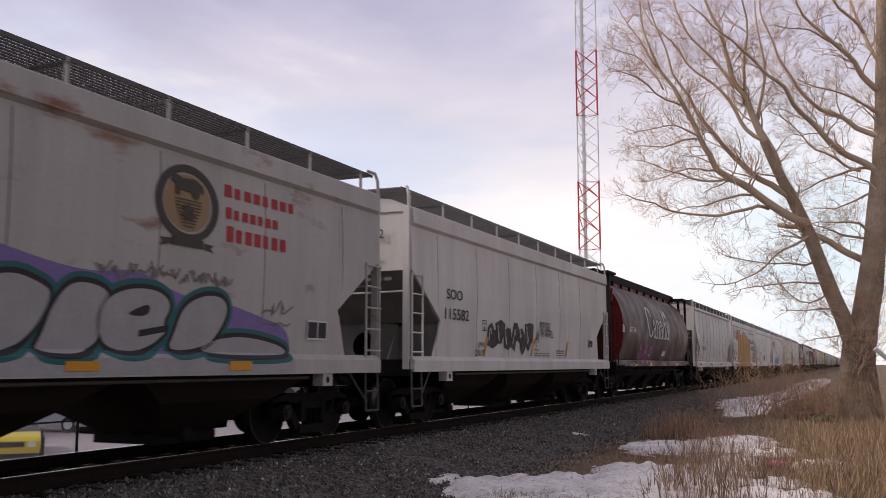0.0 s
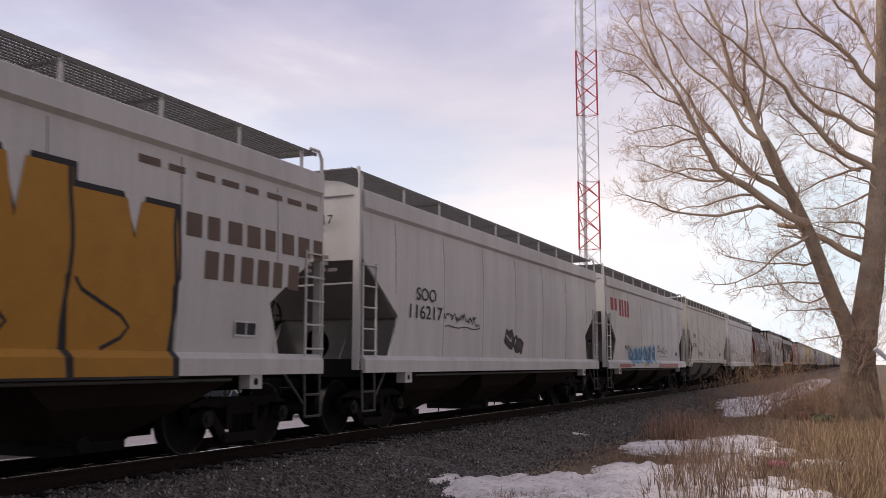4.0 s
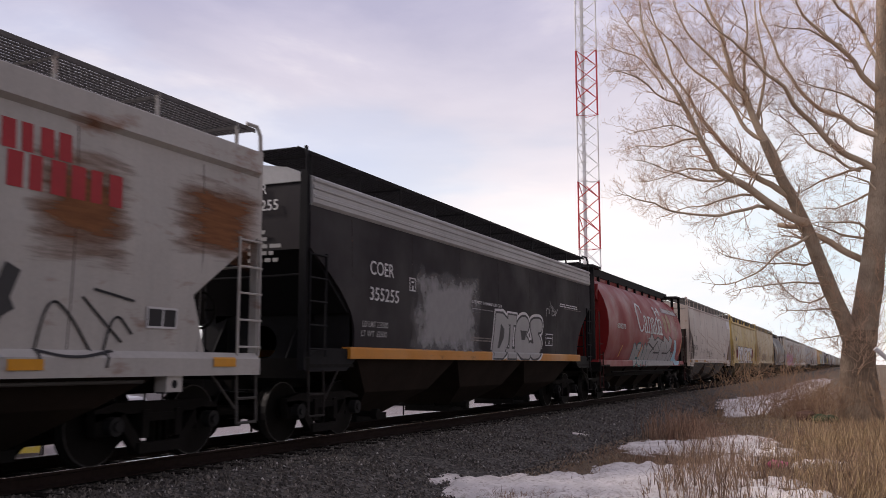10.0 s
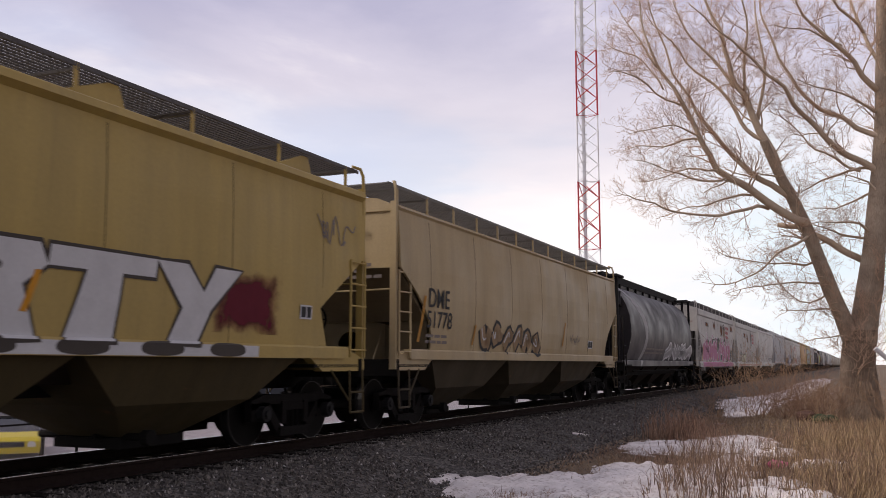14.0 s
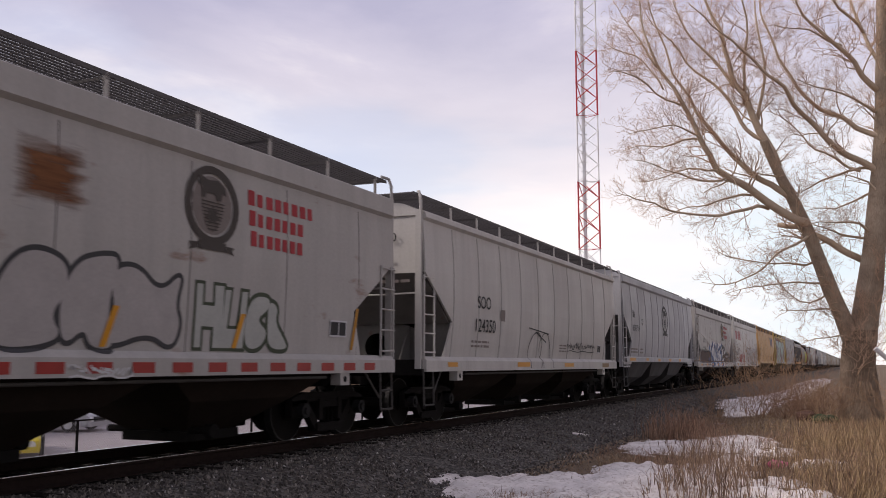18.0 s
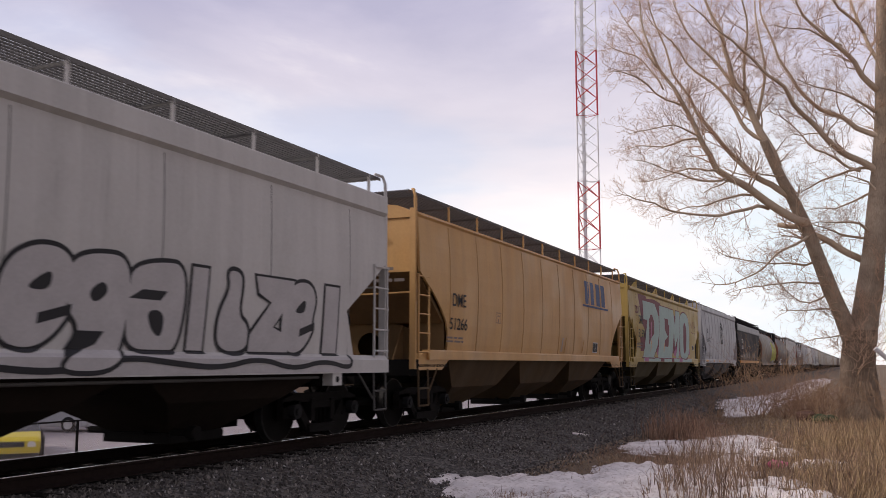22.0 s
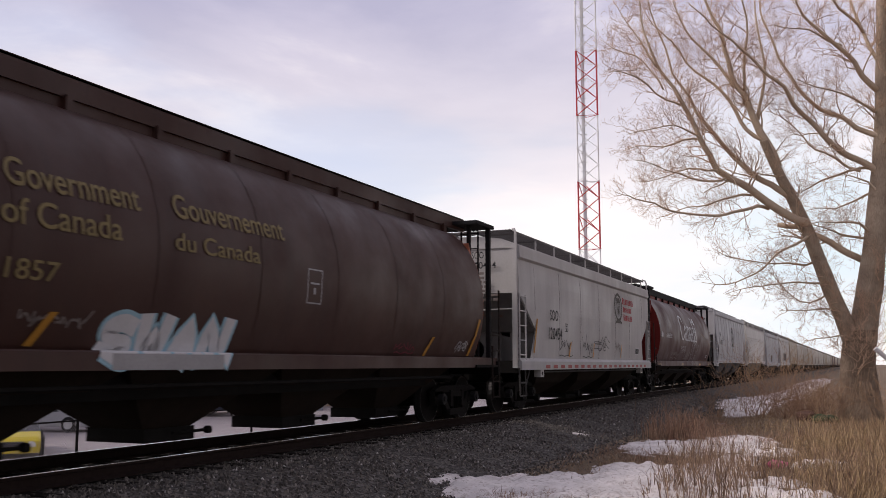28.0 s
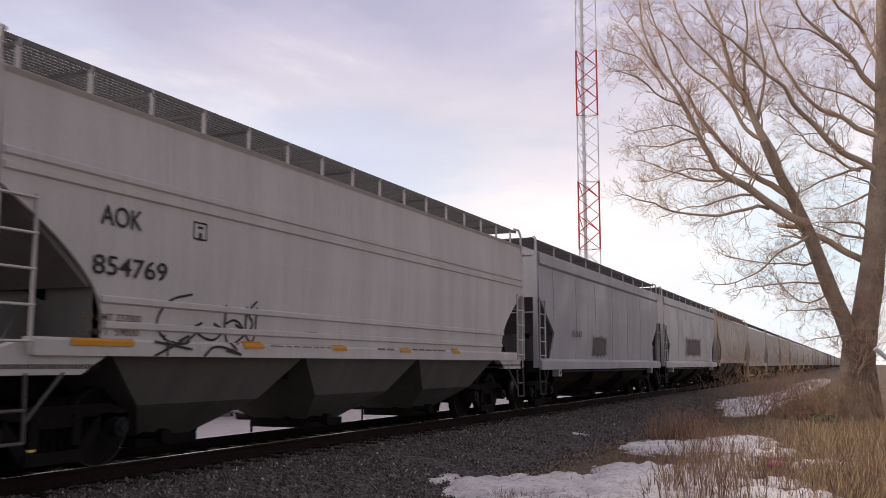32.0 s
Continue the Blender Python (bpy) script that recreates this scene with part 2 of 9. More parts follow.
deco(1, "text", 3.58, 3.93, 1.55, 1.67, 's_black', 'JAN')
deco(1, "text", 3.45, 3.94, 1.38, 1.50, 's_black', '2017')
deco(1, "frame", 3.81, 4.08, 1.92, 2.16, 's_black')
deco(1, "slash", 3.91, 4.19, 1.37, 1.80, 'yellow')
deco(1, "slash", 7.20, 7.52, 1.40, 1.84, 'yellow')
deco(1, "slash", 10.27, 10.58, 1.38, 1.82, 'yellow')
deco(1, "bars", 7.49, 8.84, 1.39, 1.50, 's_faint', 2)
deco(1, "bars", 9.44, 10.18, 1.40, 1.59, 's_faint', 3)
deco(1, "label", 12.80, 13.28, 1.69, 1.94)
deco(2, "blocks", 1.13, 1.55, 2.35, 2.54, 's_white', 2)
deco(2, "text", 2.20, 3.47, 2.37, 2.55, 's_white', '607541')
deco(2, "text", 5.62, 10.01, 2.32, 3.50, 's_white', 'Canada')
deco(2, "flag", 9.23, 10.11, 3.18, 3.54, 's_white')
deco(2, "piece", 4.16, 6.80, 1.06, 2.14, 's_mauve', 's_pink', 3)
deco(2, "rect", 9.03, 9.70, 1.54, 1.75, 's_white')
deco(2, "rect", 3.48, 3.94, 1.12, 1.21, 'yellow')
deco(2, "rect", 6.25, 6.71, 1.12, 1.22, 'yellow')
deco(2, "rect", 9.32, 9.78, 1.13, 1.23, 's_tan')
deco(2, "rect", 12.30, 12.78, 1.13, 1.25, 'yellow')
deco(2, "tag", 2.59, 3.40, 1.08, 1.28, 's_grey')
deco(3, "text", 2.58, 3.35, 2.43, 2.63, 's_black', 'SOO')
deco(3, "text", 2.53, 3.76, 1.94, 2.16, 's_black', '124268')
deco(3, "bars", 2.43, 3.53, 1.67, 1.73, 's_faint', 1)
deco(3, "bars", 2.38, 3.21, 1.51, 1.58, 's_faint', 1)
deco(3, "rect", 4.06, 4.33, 2.20, 2.42, 's_faint')
deco(3, "slash", 0.93, 1.28, 1.39, 2.29, 'yellow')
deco(3, "frame", 7.18, 8.17, 1.71, 2.00, 's_faint')
deco(3, "bars", 7.19, 8.22, 1.58, 1.61, 's_faint', 1)
deco(3, "tag", 1.89, 2.16, 1.55, 1.81, 's_faint')
deco(3, "rect", 0.88, 1.34, 1.13, 1.24, 'yellow')
deco(3, "rect", 1.35, 1.80, 1.13, 1.24, 's_brown')
deco(3, "rect", 2.93, 3.40, 1.16, 1.27, 'yellow')
deco(3, "rect", 5.08, 5.98, 1.14, 1.23, 's_brown')
deco(3, "rect", 7.11, 7.60, 1.16, 1.28, 'yellow')
deco(3, "rect", 9.33, 10.24, 1.15, 1.24, 's_brown')
deco(3, "label", 13.72, 14.11, 1.36, 1.56)
deco(4, "blocks", 0.96, 2.21, 2.99, 3.42, 's_red', 2)
deco(4, "blocks", 2.34, 3.48, 2.94, 3.48, 's_red', 2)
deco(4, "text", 1.34, 2.20, 2.41, 2.61, 's_faint', 'SOO')
deco(4, "text", 1.26, 2.49, 1.92, 2.13, 's_black', '113763')
deco(4, "slab", 3.34, 11.72, 1.02, 3.57, 's_orange', 's_black', 5)
deco(4, "blocks", 10.99, 15.14, 3.54, 3.61, 's_brown', 8)
deco(4, "blocks", 11.85, 15.24, 2.80, 3.05, 's_brown', 8)
deco(4, "blocks", 12.24, 14.52, 2.30, 2.60, 's_brown', 6)
deco(4, "rect", 1.57, 2.03, 1.46, 1.69, 's_brown')
deco(4, "rect", 0.69, 1.21, 1.12, 1.26, 's_tan')
deco(4, "rect", 1.24, 3.62, 1.09, 1.21, 'redref')
deco(4, "tag", 2.52, 3.56, 1.40, 2.18, 's_black')
deco(4, "label", 12.93, 13.43, 1.56, 1.77)
deco(4, "rect", 4.40, 5.10, 1.45, 1.78, 's_grey')
deco(5, "text", 2.15, 3.05, 2.41, 2.62, 's_black', 'SOO')
deco(5, "text", 1.88, 3.36, 2.06, 2.29, 's_black', '116217')
deco(5, "piece", 6.95, 8.38, 1.43, 2.06, 's_logo', 's_black', 2)
deco(5, "tag", 3.49, 5.39, 1.95, 2.31, 's_black')
deco(6, "blocks", 0.65, 1.80, 3.07, 3.42, 's_red', 2)
deco(6, "blocks", 1.92, 3.57, 2.93, 3.42, 's_red', 4)
deco(6, "piece", 3.36, 8.28, 1.05, 2.05, 's_blue', 's_sky', 6)
deco(6, "tag", 2.82, 3.49, 1.74, 1.92, 's_black')
deco(6, "tag", 9.13, 10.93, 1.51, 2.00, 's_black')
deco(6, "tag", 8.73, 9.13, 1.71, 2.13, 's_black')
deco(6, "label", 12.99, 13.46, 1.55, 1.75)
deco(6, "rect", 1.55, 3.34, 1.08, 1.21, 'redref')
deco(6, "rect", 3.53, 3.95, 1.11, 1.20, 's_tan')
deco(6, "rect", 5.72, 6.15, 1.11, 1.22, 'yellow')
deco(6, "rect", 8.66, 13.02, 1.07, 1.21, 'redref')
deco(7, "text", 1.66, 2.39, 2.56, 2.76, 's_black', 'DME')
deco(7, "text", 1.60, 2.76, 2.08, 2.26, 's_black', '521056')
deco(7, "frame", 3.66, 3.98, 2.31, 2.53, 's_black')
deco(7, "slash", 3.21, 3.49, 1.57, 2.02, 'yellow')
deco(7, "slash", 6.01, 6.25, 1.58, 2.03, 'yellow')
deco(7, "slash", 8.65, 8.92, 1.60, 2.03, 'yellow')
deco(7, "slash", 11.41, 11.74, 1.62, 2.04, 'yellow')
deco(7, "tag", 3.39, 5.08, 1.38, 1.99, 's_faint')
deco(7, "bars", 4.47, 4.96, 1.57, 1.86, 's_pink', 5)
deco(7, "bars", 7.21, 7.61, 1.53, 1.77, 's_faint', 3)
deco(7, "label", 11.68, 12.16, 1.63, 1.89)
deco(8, "text", 1.59, 2.39, 2.24, 2.46, 's_black', 'SOO')
deco(8, "text", 1.54, 2.70, 1.90, 2.15, 's_black', '116986')
deco(8, "slash", 1.00, 1.48, 1.39, 2.27, 'yellow')
deco(8, "slash", 4.88, 5.19, 1.38, 1.82, 'yellow')
deco(8, "slash", 8.08, 8.45, 1.39, 1.83, 's_tan')
deco(8, "frame", 4.18, 4.44, 1.78, 2.03, 's_black')
deco(8, "bars", 1.37, 2.20, 1.43, 1.58, 's_faint', 2)
deco(8, "bars", 6.74, 7.76, 1.44, 1.53, 's_faint', 2)
deco(8, "label", 13.11, 13.59, 1.71, 1.96)
deco(9, "blocks", 1.46, 1.86, 2.41, 2.59, 's_white', 2)
deco(9, "text", 2.55, 3.89, 2.40, 2.56, 's_white', '606917')
deco(9, "text", 5.73, 10.60, 2.36, 3.46, 's_white', 'Canada')
deco(9, "flag", 9.61, 10.55, 3.17, 3.51, 's_white')
deco(9, "piece", 4.78, 7.17, 1.08, 1.91, 's_green', 's_white', 4)
deco(9, "piece", 7.65, 12.04, 1.09, 2.02, 's_green', 's_white', 6)
deco(9, "tag", 4.04, 4.72, 1.31, 1.69, 's_white')
deco(9, "slash", 3.58, 3.99, 1.35, 1.75, 's_orange')
deco(9, "slash", 6.04, 6.39, 1.33, 1.76, 's_orange')
deco(9, "slash", 9.62, 10.13, 1.42, 1.82, 's_orange')
deco(10, "text", 2.64, 3.37, 2.43, 2.60, 's_black', 'SOO')
deco(10, "text", 2.60, 3.70, 1.91, 2.12, 's_black', '119954')
deco(10, "rust", 2.83, 4.03, 3.03, 3.59)
deco(10, "rust", 2.61, 3.72, 2.24, 2.62)
deco(10, "rust", 4.55, 5.35, 2.89, 3.66)
deco(10, "rust", 5.14, 6.29, 2.72, 3.70)
deco(10, "rust", 6.81, 8.53, 2.88, 3.80)
deco(10, "rust", 9.09, 10.55, 2.66, 3.82)
deco(10, "rust", 11.38, 12.96, 2.47, 3.71)
deco(10, "rust", 13.58, 15.42, 2.62, 3.60)
deco(10, "rust", 4.76, 5.82, 2.23, 2.54)
deco(10, "emblem", 9.82, 10.93, 2.64, 3.70, 's_logo')
deco(10, "blocks", 11.07, 12.03, 3.33, 3.58, 's_red', 4)
deco(10, "blocks", 11.14, 12.79, 2.96, 3.26, 's_red', 6)
deco(10, 'stroke', 4.4, 7.9, 1.15, 2.15, 's_charcoal', 0.2, 'L00-19 L09-39 L11-31 L30-39 L35-54 L50-69 L48-78 L61-93 L70-89')
deco(10, 'stroke', 7.7, 11.3, 1.15, 2.15, 's_charcoal', 0.2, 'L00-19 L06-36 L20-39 L40-59 L51-71 L57-79 L60-79 L80-99 L84-96')
deco(10, 'stroke', 4.5, 11.2, 1.12, 2.2, 's_grey', 0.03, 'L01-19-28 L20-38-32 C40-48-57-62-41 L60-79 L72-98 L85-91 L04-35 C55-76-94')
deco(10, 'stroke', 11.6, 13.0, 1.15, 2.0, 's_black', 0.03, 'C00-18-36-52 L48-83 C60-77-94 C02-31-72 L59-98')
deco(10, "tag", 3.47, 4.58, 1.41, 1.80, 's_black')
deco(10, "label", 13.22, 13.75, 1.61, 1.86)
deco(10, "rect", 6.43, 6.90, 1.12, 1.22, 'yellow')
deco(10, "rect", 8.93, 9.40, 1.13, 1.23, 'yellow')
deco(10, "rect", 11.23, 11.67, 1.13, 1.24, 'yellow')
deco(10, "rect", 14.37, 14.83, 1.16, 1.28, 'yellow')
deco(10, "checker", 7.23, 8.88, 1.12, 1.22, 'redref')
deco(10, "checker", 9.45, 11.10, 1.12, 1.22, 'redref')
deco(10, "rect", 1.14, 2.09, 1.12, 1.24, 'yellow')
deco(11, "text", 1.98, 2.87, 2.73, 2.94, 's_white', 'COER')
deco(11, "text", 1.98, 3.08, 2.29, 2.49, 's_white', '355255')
deco(11, "frame", 3.53, 3.79, 2.54, 2.79, 's_white')
deco(11, "smear", 3.90, 6.86, 1.44, 2.88, 's_grey')
deco(11, "text", 6.59, 8.46, 2.50, 2.56, 's_white', 'DO NOT HAMMER ON CAR')
deco(11, "bars", 6.64, 8.12, 2.40, 2.37, 's_grey', 1)
deco(11, "text", 1.76, 2.69, 1.82, 1.91, 's_grey', 'LD LMT 223500')
deco(11, "text", 1.74, 2.66, 1.66, 1.75, 's_grey', 'LT WT  62500')
deco(11, "tag", 11.90, 12.99, 2.25, 2.94, 's_grey')
deco(11, "bars", 6.61, 7.86, 1.68, 1.79, 's_faint', 2)
deco(11, "bars", 13.57, 15.35, 2.74, 2.77, 's_faint', 2)
deco(12, "text", 3.16, 4.44, 2.45, 2.61, 's_white', '608070')
deco(12, "text", 6.62, 11.36, 2.48, 3.54, 's_white', 'Canada')
deco(12, "flag", 10.49, 11.60, 3.27, 3.59, 's_white')
deco(12, "smear", 12.38, 15.9, 3.44, 3.66, 's_white')
deco(12, "tag", 8.30, 9.31, 2.05, 2.34, 's_grey')
deco(12, "word", 5.93, 8.47, 1.07, 1.99, 's_grey', 's_teal', 'BEAR')
deco(12, "slash", 3.86, 4.27, 1.46, 1.86, 'yellow')
deco(12, "slash", 7.16, 7.70, 1.45, 1.87, 'yellow')
deco(12, "slash", 15.84, 16.72, 1.58, 2.30, 'yellow')
deco(13, "text", 1.85, 2.23, 2.38, 2.60, 's_black', 'TR')
deco(13, "text", 1.34, 2.41, 1.95, 2.16, 's_black', '398815')
deco(13, "bars", 1.46, 2.53, 1.62, 1.82, 's_faint', 2)
deco(13, "tag", 3.53, 5.13, 1.69, 2.12, 's_faint')
deco(13, "tag", 5.75, 7.84, 1.63, 2.10, 's_faint')
deco(13, "frame", 4.02, 4.30, 2.28, 2.51, 's_faint')
deco(13, "rect", 1.47, 2.41, 1.32, 1.41, 's_orange')
deco(13, "rect", 4.69, 5.14, 1.32, 1.43, 's_orange')
deco(13, "rect", -0.13, 0.17, 1.30, 1.42, 's_orange')
deco(13, "rect", 14.90, 16.45, 3.46, 3.93, 's_white')
deco(13, "label", 13.28, 13.72, 1.64, 1.89)
deco(14, "text", 1.83, 2.72, 2.82, 3.08, 's_black', 'DME')
deco(14, "text", 1.78, 3.15, 2.30, 2.53, 's_black', '52050')
deco(14, "frame", 2.99, 3.26, 2.53, 2.76, 's_faint')
deco(14, "smear", 2.27, 3.37, 1.62, 2.28, 's_wine')
deco(14, "smear", 12.51, 13.79, 1.66, 2.35, 's_wine')
deco(14, "slash", 3.74, 3.96, 1.69, 2.13, 'yellow')
deco(14, "slash", 6.59, 6.84, 1.70, 2.13, 'yellow')
deco(14, "slash", 9.39, 9.63, 1.71, 2.14, 'yellow')
deco(14, "label", 14.46, 14.78, 1.86, 2.07)
deco(14, "tag", 14.94, 16.00, 2.81, 3.74, 's_faint')
deco(15, "text", 1.23, 2.22, 2.31, 2.63, 's_black', 'DME')
deco(15, "text", 1.17, 2.38, 1.91, 2.20, 's_black', '51778')
deco(15, "bars", 1.17, 2.27, 1.57, 1.80, 's_faint', 2)
deco(15, "piece", 3.93, 8.26, 1.36, 2.26, 's_tan', 's_black', 6)
deco(15, "slash", 0.77, 1.18, 1.61, 2.49, 's_orange')
deco(15, "slash", 3.50, 3.73, 1.60, 2.04, 's_orange')
deco(15, "slash", 10.22, 10.53, 1.69, 2.35, 's_orange')
deco(15, "label", 13.02, 13.55, 1.67, 1.91)
deco(15, "tag", 11.08, 12.10, 1.67, 2.11, 's_faint')
deco(16, "swoosh", 1.69, 4.11, 1.19, 4.09, 's_grey')
deco(16, "piece", 8.10, 15.51, 1.26, 2.28, 's_grey', 's_white', 4)
deco(16, "bars", 3.73, 7.82, 1.58, 1.88, 's_faint', 2)
deco(17, "text", 2.74, 3.44, 2.45, 2.58, 's_black', 'SOO')
deco(17, "text", 2.63, 3.79, 1.89, 2.15, 's_black', '119620')
deco(17, "emblem", 10.01, 11.16, 2.60, 3.72, 's_logo')
deco(17, "slash", 1.27, 1.70, 1.37, 2.17, 'yellow')
deco(17, "slash", 4.37, 4.66, 1.36, 1.83, 'yellow')
deco(17, "slash", 7.29, 7.53, 1.40, 1.80, 'yellow')
deco(17, "rust", 2.50, 4.11, 3.28, 3.53)
deco(17, "rust", 5.70, 6.75, 3.24, 3.69)
deco(17, "rust", 8.85, 9.86, 3.00, 3.82)
deco(17, "rust", 13.71, 15.26, 3.35, 3.71)
deco(17, "text", 13.65, 14.45, 2.33, 2.54, 's_white', 'P.CLUB')
deco(17, "text", 14.26, 15.03, 1.07, 1.24, 's_gold', '2016')
deco(17, "label", 13.24, 13.75, 1.55, 1.84)
deco(17, "slash", 13.89, 14.31, 1.39, 2.25, 'yellow')
deco(18, "text", 2.42, 3.22, 2.38, 2.61, 's_black', 'SOO')
deco(18, "text", 2.30, 3.56, 1.89, 2.14, 's_black', '123000')
deco(18, "piece", 3.54, 6.56, 1.10, 2.33, 's_cream', 's_green', 4)
deco(18, "checker", 0.66, 14.87, 1.03, 1.25, 'redref')
deco(18, "slash", 0.95, 1.31, 1.39, 2.18, 's_orange')
deco(18, "rust", 4.87, 6.57, 3.19, 3.53)
deco(18, "bars", 1.93, 3.34, 1.42, 1.69, 's_faint', 3)
deco(18, "tag", 7.85, 8.79, 0.63, 1.22, 's_white')
deco(19, "text", 2.79, 3.58, 2.42, 2.66, 's_black', 'SOO')
deco(19, "text", 2.71, 3.92, 1.91, 2.16, 's_black', '124350')
deco(19, "rect", 4.23, 4.52, 2.18, 2.44, 's_faint')
deco(19, "rect", 1.07, 1.57, 1.14, 1.23, 'yellow')
deco(19, "rect", 5.27, 6.22, 1.13, 1.24, 'yellow')
deco(19, "bars", 2.54, 3.61, 1.54, 1.73, 's_faint', 2)
deco(19, "tag", 9.82, 12.82, 1.56, 1.86, 's_black')
deco(19, "bars", 9.07, 9.79, 1.52, 1.75, 's_faint', 3)
deco(19, "label", 13.21, 13.60, 1.54, 1.79)
deco(19, "rect", 9.23, 10.16, 1.12, 1.22, 'yellow')
deco(19, "rect", 13.48, 14.33, 1.10, 1.22, 's_tan')
deco(20, "blocks", 1.53, 1.93, 2.94, 3.13, 's_black', 2)
deco(20, "text", 1.51, 2.65, 2.44, 2.64, 's_black', '650714')
deco(20, "emblem", 7.21, 8.56, 2.41, 3.68, 's_black')
deco(20, "frame", 3.07, 3.36, 2.69, 2.92, 's_black')
deco(20, "bars", 1.35, 2.48, 1.59, 1.82, 's_faint', 2)
deco(20, "bars", 2.96, 3.51, 1.58, 1.83, 's_faint', 2)
deco(20, "rect", 0.97, 1.94, 1.32, 1.43, 'yellow')
deco(20, "rect", 3.85, 4.31, 1.32, 1.43, 'yellow')
deco(20, "rect", 6.28, 6.76, 1.31, 1.42, 'yellow')
deco(20, "rect", 8.77, 9.29, 1.31, 1.41, 'yellow')
deco(20, "rect", 11.29, 11.76, 1.31, 1.42, 'yellow')
deco(21, "text", 2.39, 3.18, 2.38, 2.61, 's_black', 'SOO')
deco(21, "text", 2.36, 3.52, 1.92, 2.14, 's_black', '122740')
deco(21, "tag", 12.01, 13.04, 1.47, 1.87, 's_white')
deco(21, "emblem", 9.86, 11.17, 2.65, 3.70, 's_logo')
deco(21, "blocks", 11.18, 13.01, 3.40, 3.53, 's_red', 8)
deco(21, "blocks", 11.27, 12.64, 3.11, 3.24, 's_red', 7)
deco(21, "blocks", 11.34, 12.81, 2.80, 2.97, 's_red', 7)
deco(21, "slash", 1.00, 1.25, 1.38, 1.82, 'yellow')
deco(21, "rect", 0.98, 1.46, 1.13, 1.22, 'yellow')
deco(21, "rect", 3.05, 3.52, 1.13, 1.23, 'yellow')
deco(21, "rect", 5.21, 5.69, 1.13, 1.24, 'yellow')
deco(21, "rect", 7.41, 7.83, 1.13, 1.25, 'yellow')
deco(21, "rect", 9.40, 9.89, 1.13, 1.25, 'yellow')
deco(21, "rect", 3.95, 4.25, 2.16, 2.42, 's_faint')
deco(22, "blocks", 1.11, 2.33, 2.99, 3.43, 's_red', 2)
deco(22, "blocks", 2.47, 4.14, 2.96, 3.47, 's_red', 4)
deco(22, "text", 1.42, 2.31, 2.34, 2.57, 's_black', 'SOO')
deco(22, "text", 1.31, 2.55, 1.85, 2.11, 's_black', '118669')
deco(22, "piece", 3.18, 6.58, 1.10, 2.27, 's_red', 's_white', 4)
deco(22, "tag", 2.05, 3.16, 2.18, 2.37, 's_black')
deco(22, "tag", 2.13, 3.02, 1.44, 1.83, 's_faint')
deco(22, "rect", 1.17, 1.72, 1.14, 1.25, 'yellow')
deco(22, "bars", 1.20, 2.10, 1.46, 1.66, 's_faint', 2)
deco(23, "text", 1.82, 2.53, 2.39, 2.62, 's_black', 'DME')
deco(23, "text", 1.71, 2.65, 1.91, 2.12, 's_black', '51266')
deco(23, "bars", 1.63, 2.51, 1.62, 1.77, 's_faint', 2)
deco(23, "frame", 4.37, 4.69, 2.12, 2.37, 's_tan')
deco(23, "blocks", 12.10, 14.74, 3.09, 3.68, 's_dmeblue', 4)
deco(23, "rect", 11.80, 14.93, 2.94, 3.00, 's_dmeblue')
deco(23, "label", 13.07, 13.64, 1.55, 1.87)
deco(23, "slash", 9.60, 9.80, 1.54, 1.92, 's_grey')
deco(23, "slash", 9.88, 10.11, 1.50, 1.94, 's_orange')
deco(23, "slash", 11.78, 12.00, 1.53, 1.91, 's_orange')
deco(24, "rect", 2.4, 14.0, 1.30, 1.44, 's_mint')
deco(24, "rect", 2.5, 3.3, 1.30, 1.45, 's_pink')
deco(24, "rect", 5.8, 6.6, 1.30, 1.45, 's_wine')
deco(24, "rect", 8.4, 9.0, 1.30, 1.45, 's_wine')
deco(24, "rect", 10.4, 11.2, 1.30, 1.45, 's_pink')
deco(24, "smear", 5.9, 6.9, 1.5, 2.1, 's_pink')
deco(24, "smear", 9.4, 10.3, 1.5, 2.0, 's_pink')
deco(24, 'form', 1.75, 3.3, 1.42, 3.9, 's_wine', '', 'L09-99-90-20-13-53-64-35', 0.0042)
deco(24, 'form', 2.5, 6.3, 3.4, 3.86, 's_wine', '', 'L00-07-38-69-97-90', 0.0044)
deco(24, 'form', 3.0, 12.3, 1.44, 3.66, 's_wine', '', 'L00-09-29-38-98-90', 0.0046)
deco(24, 'form', 9.0, 10.8, 1.44, 1.9, 's_pink', '', 'L00-27-59-68-97-90', 0.0066)
deco(24, 'form', 12.9, 13.9, 1.44, 1.95, 's_pink', '', 'L00-38-69-90', 0.0050)
deco(24, 'form', 5.2, 5.95, 1.44, 1.9, 's_pink', '', 'L00-39-59-90', 0.0066)
deco(24, 'fat', 2.55, 5.65, 1.46, 3.68, 's_mint', 's_wine', 'serif_d', 0.0)
deco(24, 'fat', 5.55, 8.05, 1.46, 3.66, 's_mint', 's_wine', 'block_e', 0.12)
deco(24, 'fat', 7.75, 10.85, 1.46, 3.64, 's_mint', 's_wine', 'M', 0.1)
deco(24, 'fat', 10.8, 13.45, 1.46, 3.66, 's_mint', 's_wine', 'slot_o', 0.05)
deco(24, 'form', 3.85, 4.15, 2.05, 2.9, 's_pink', '', 'L00-49-99-73', 0.0142)
deco(24, "text", 1.66, 2.48, 2.76, 3.05, 's_black', 'DME')
deco(24, "text", 1.59, 2.92, 2.24, 2.51, 's_black', '51598')
deco(24, "text", 1.08, 2.06, 3.14, 3.40, 's_wine', '2017')
deco(24, "slash", 3.85, 4.11, 1.71, 2.16, 'yellow')
deco(24, "slash", 6.67, 6.95, 1.70, 2.10, 'yellow')
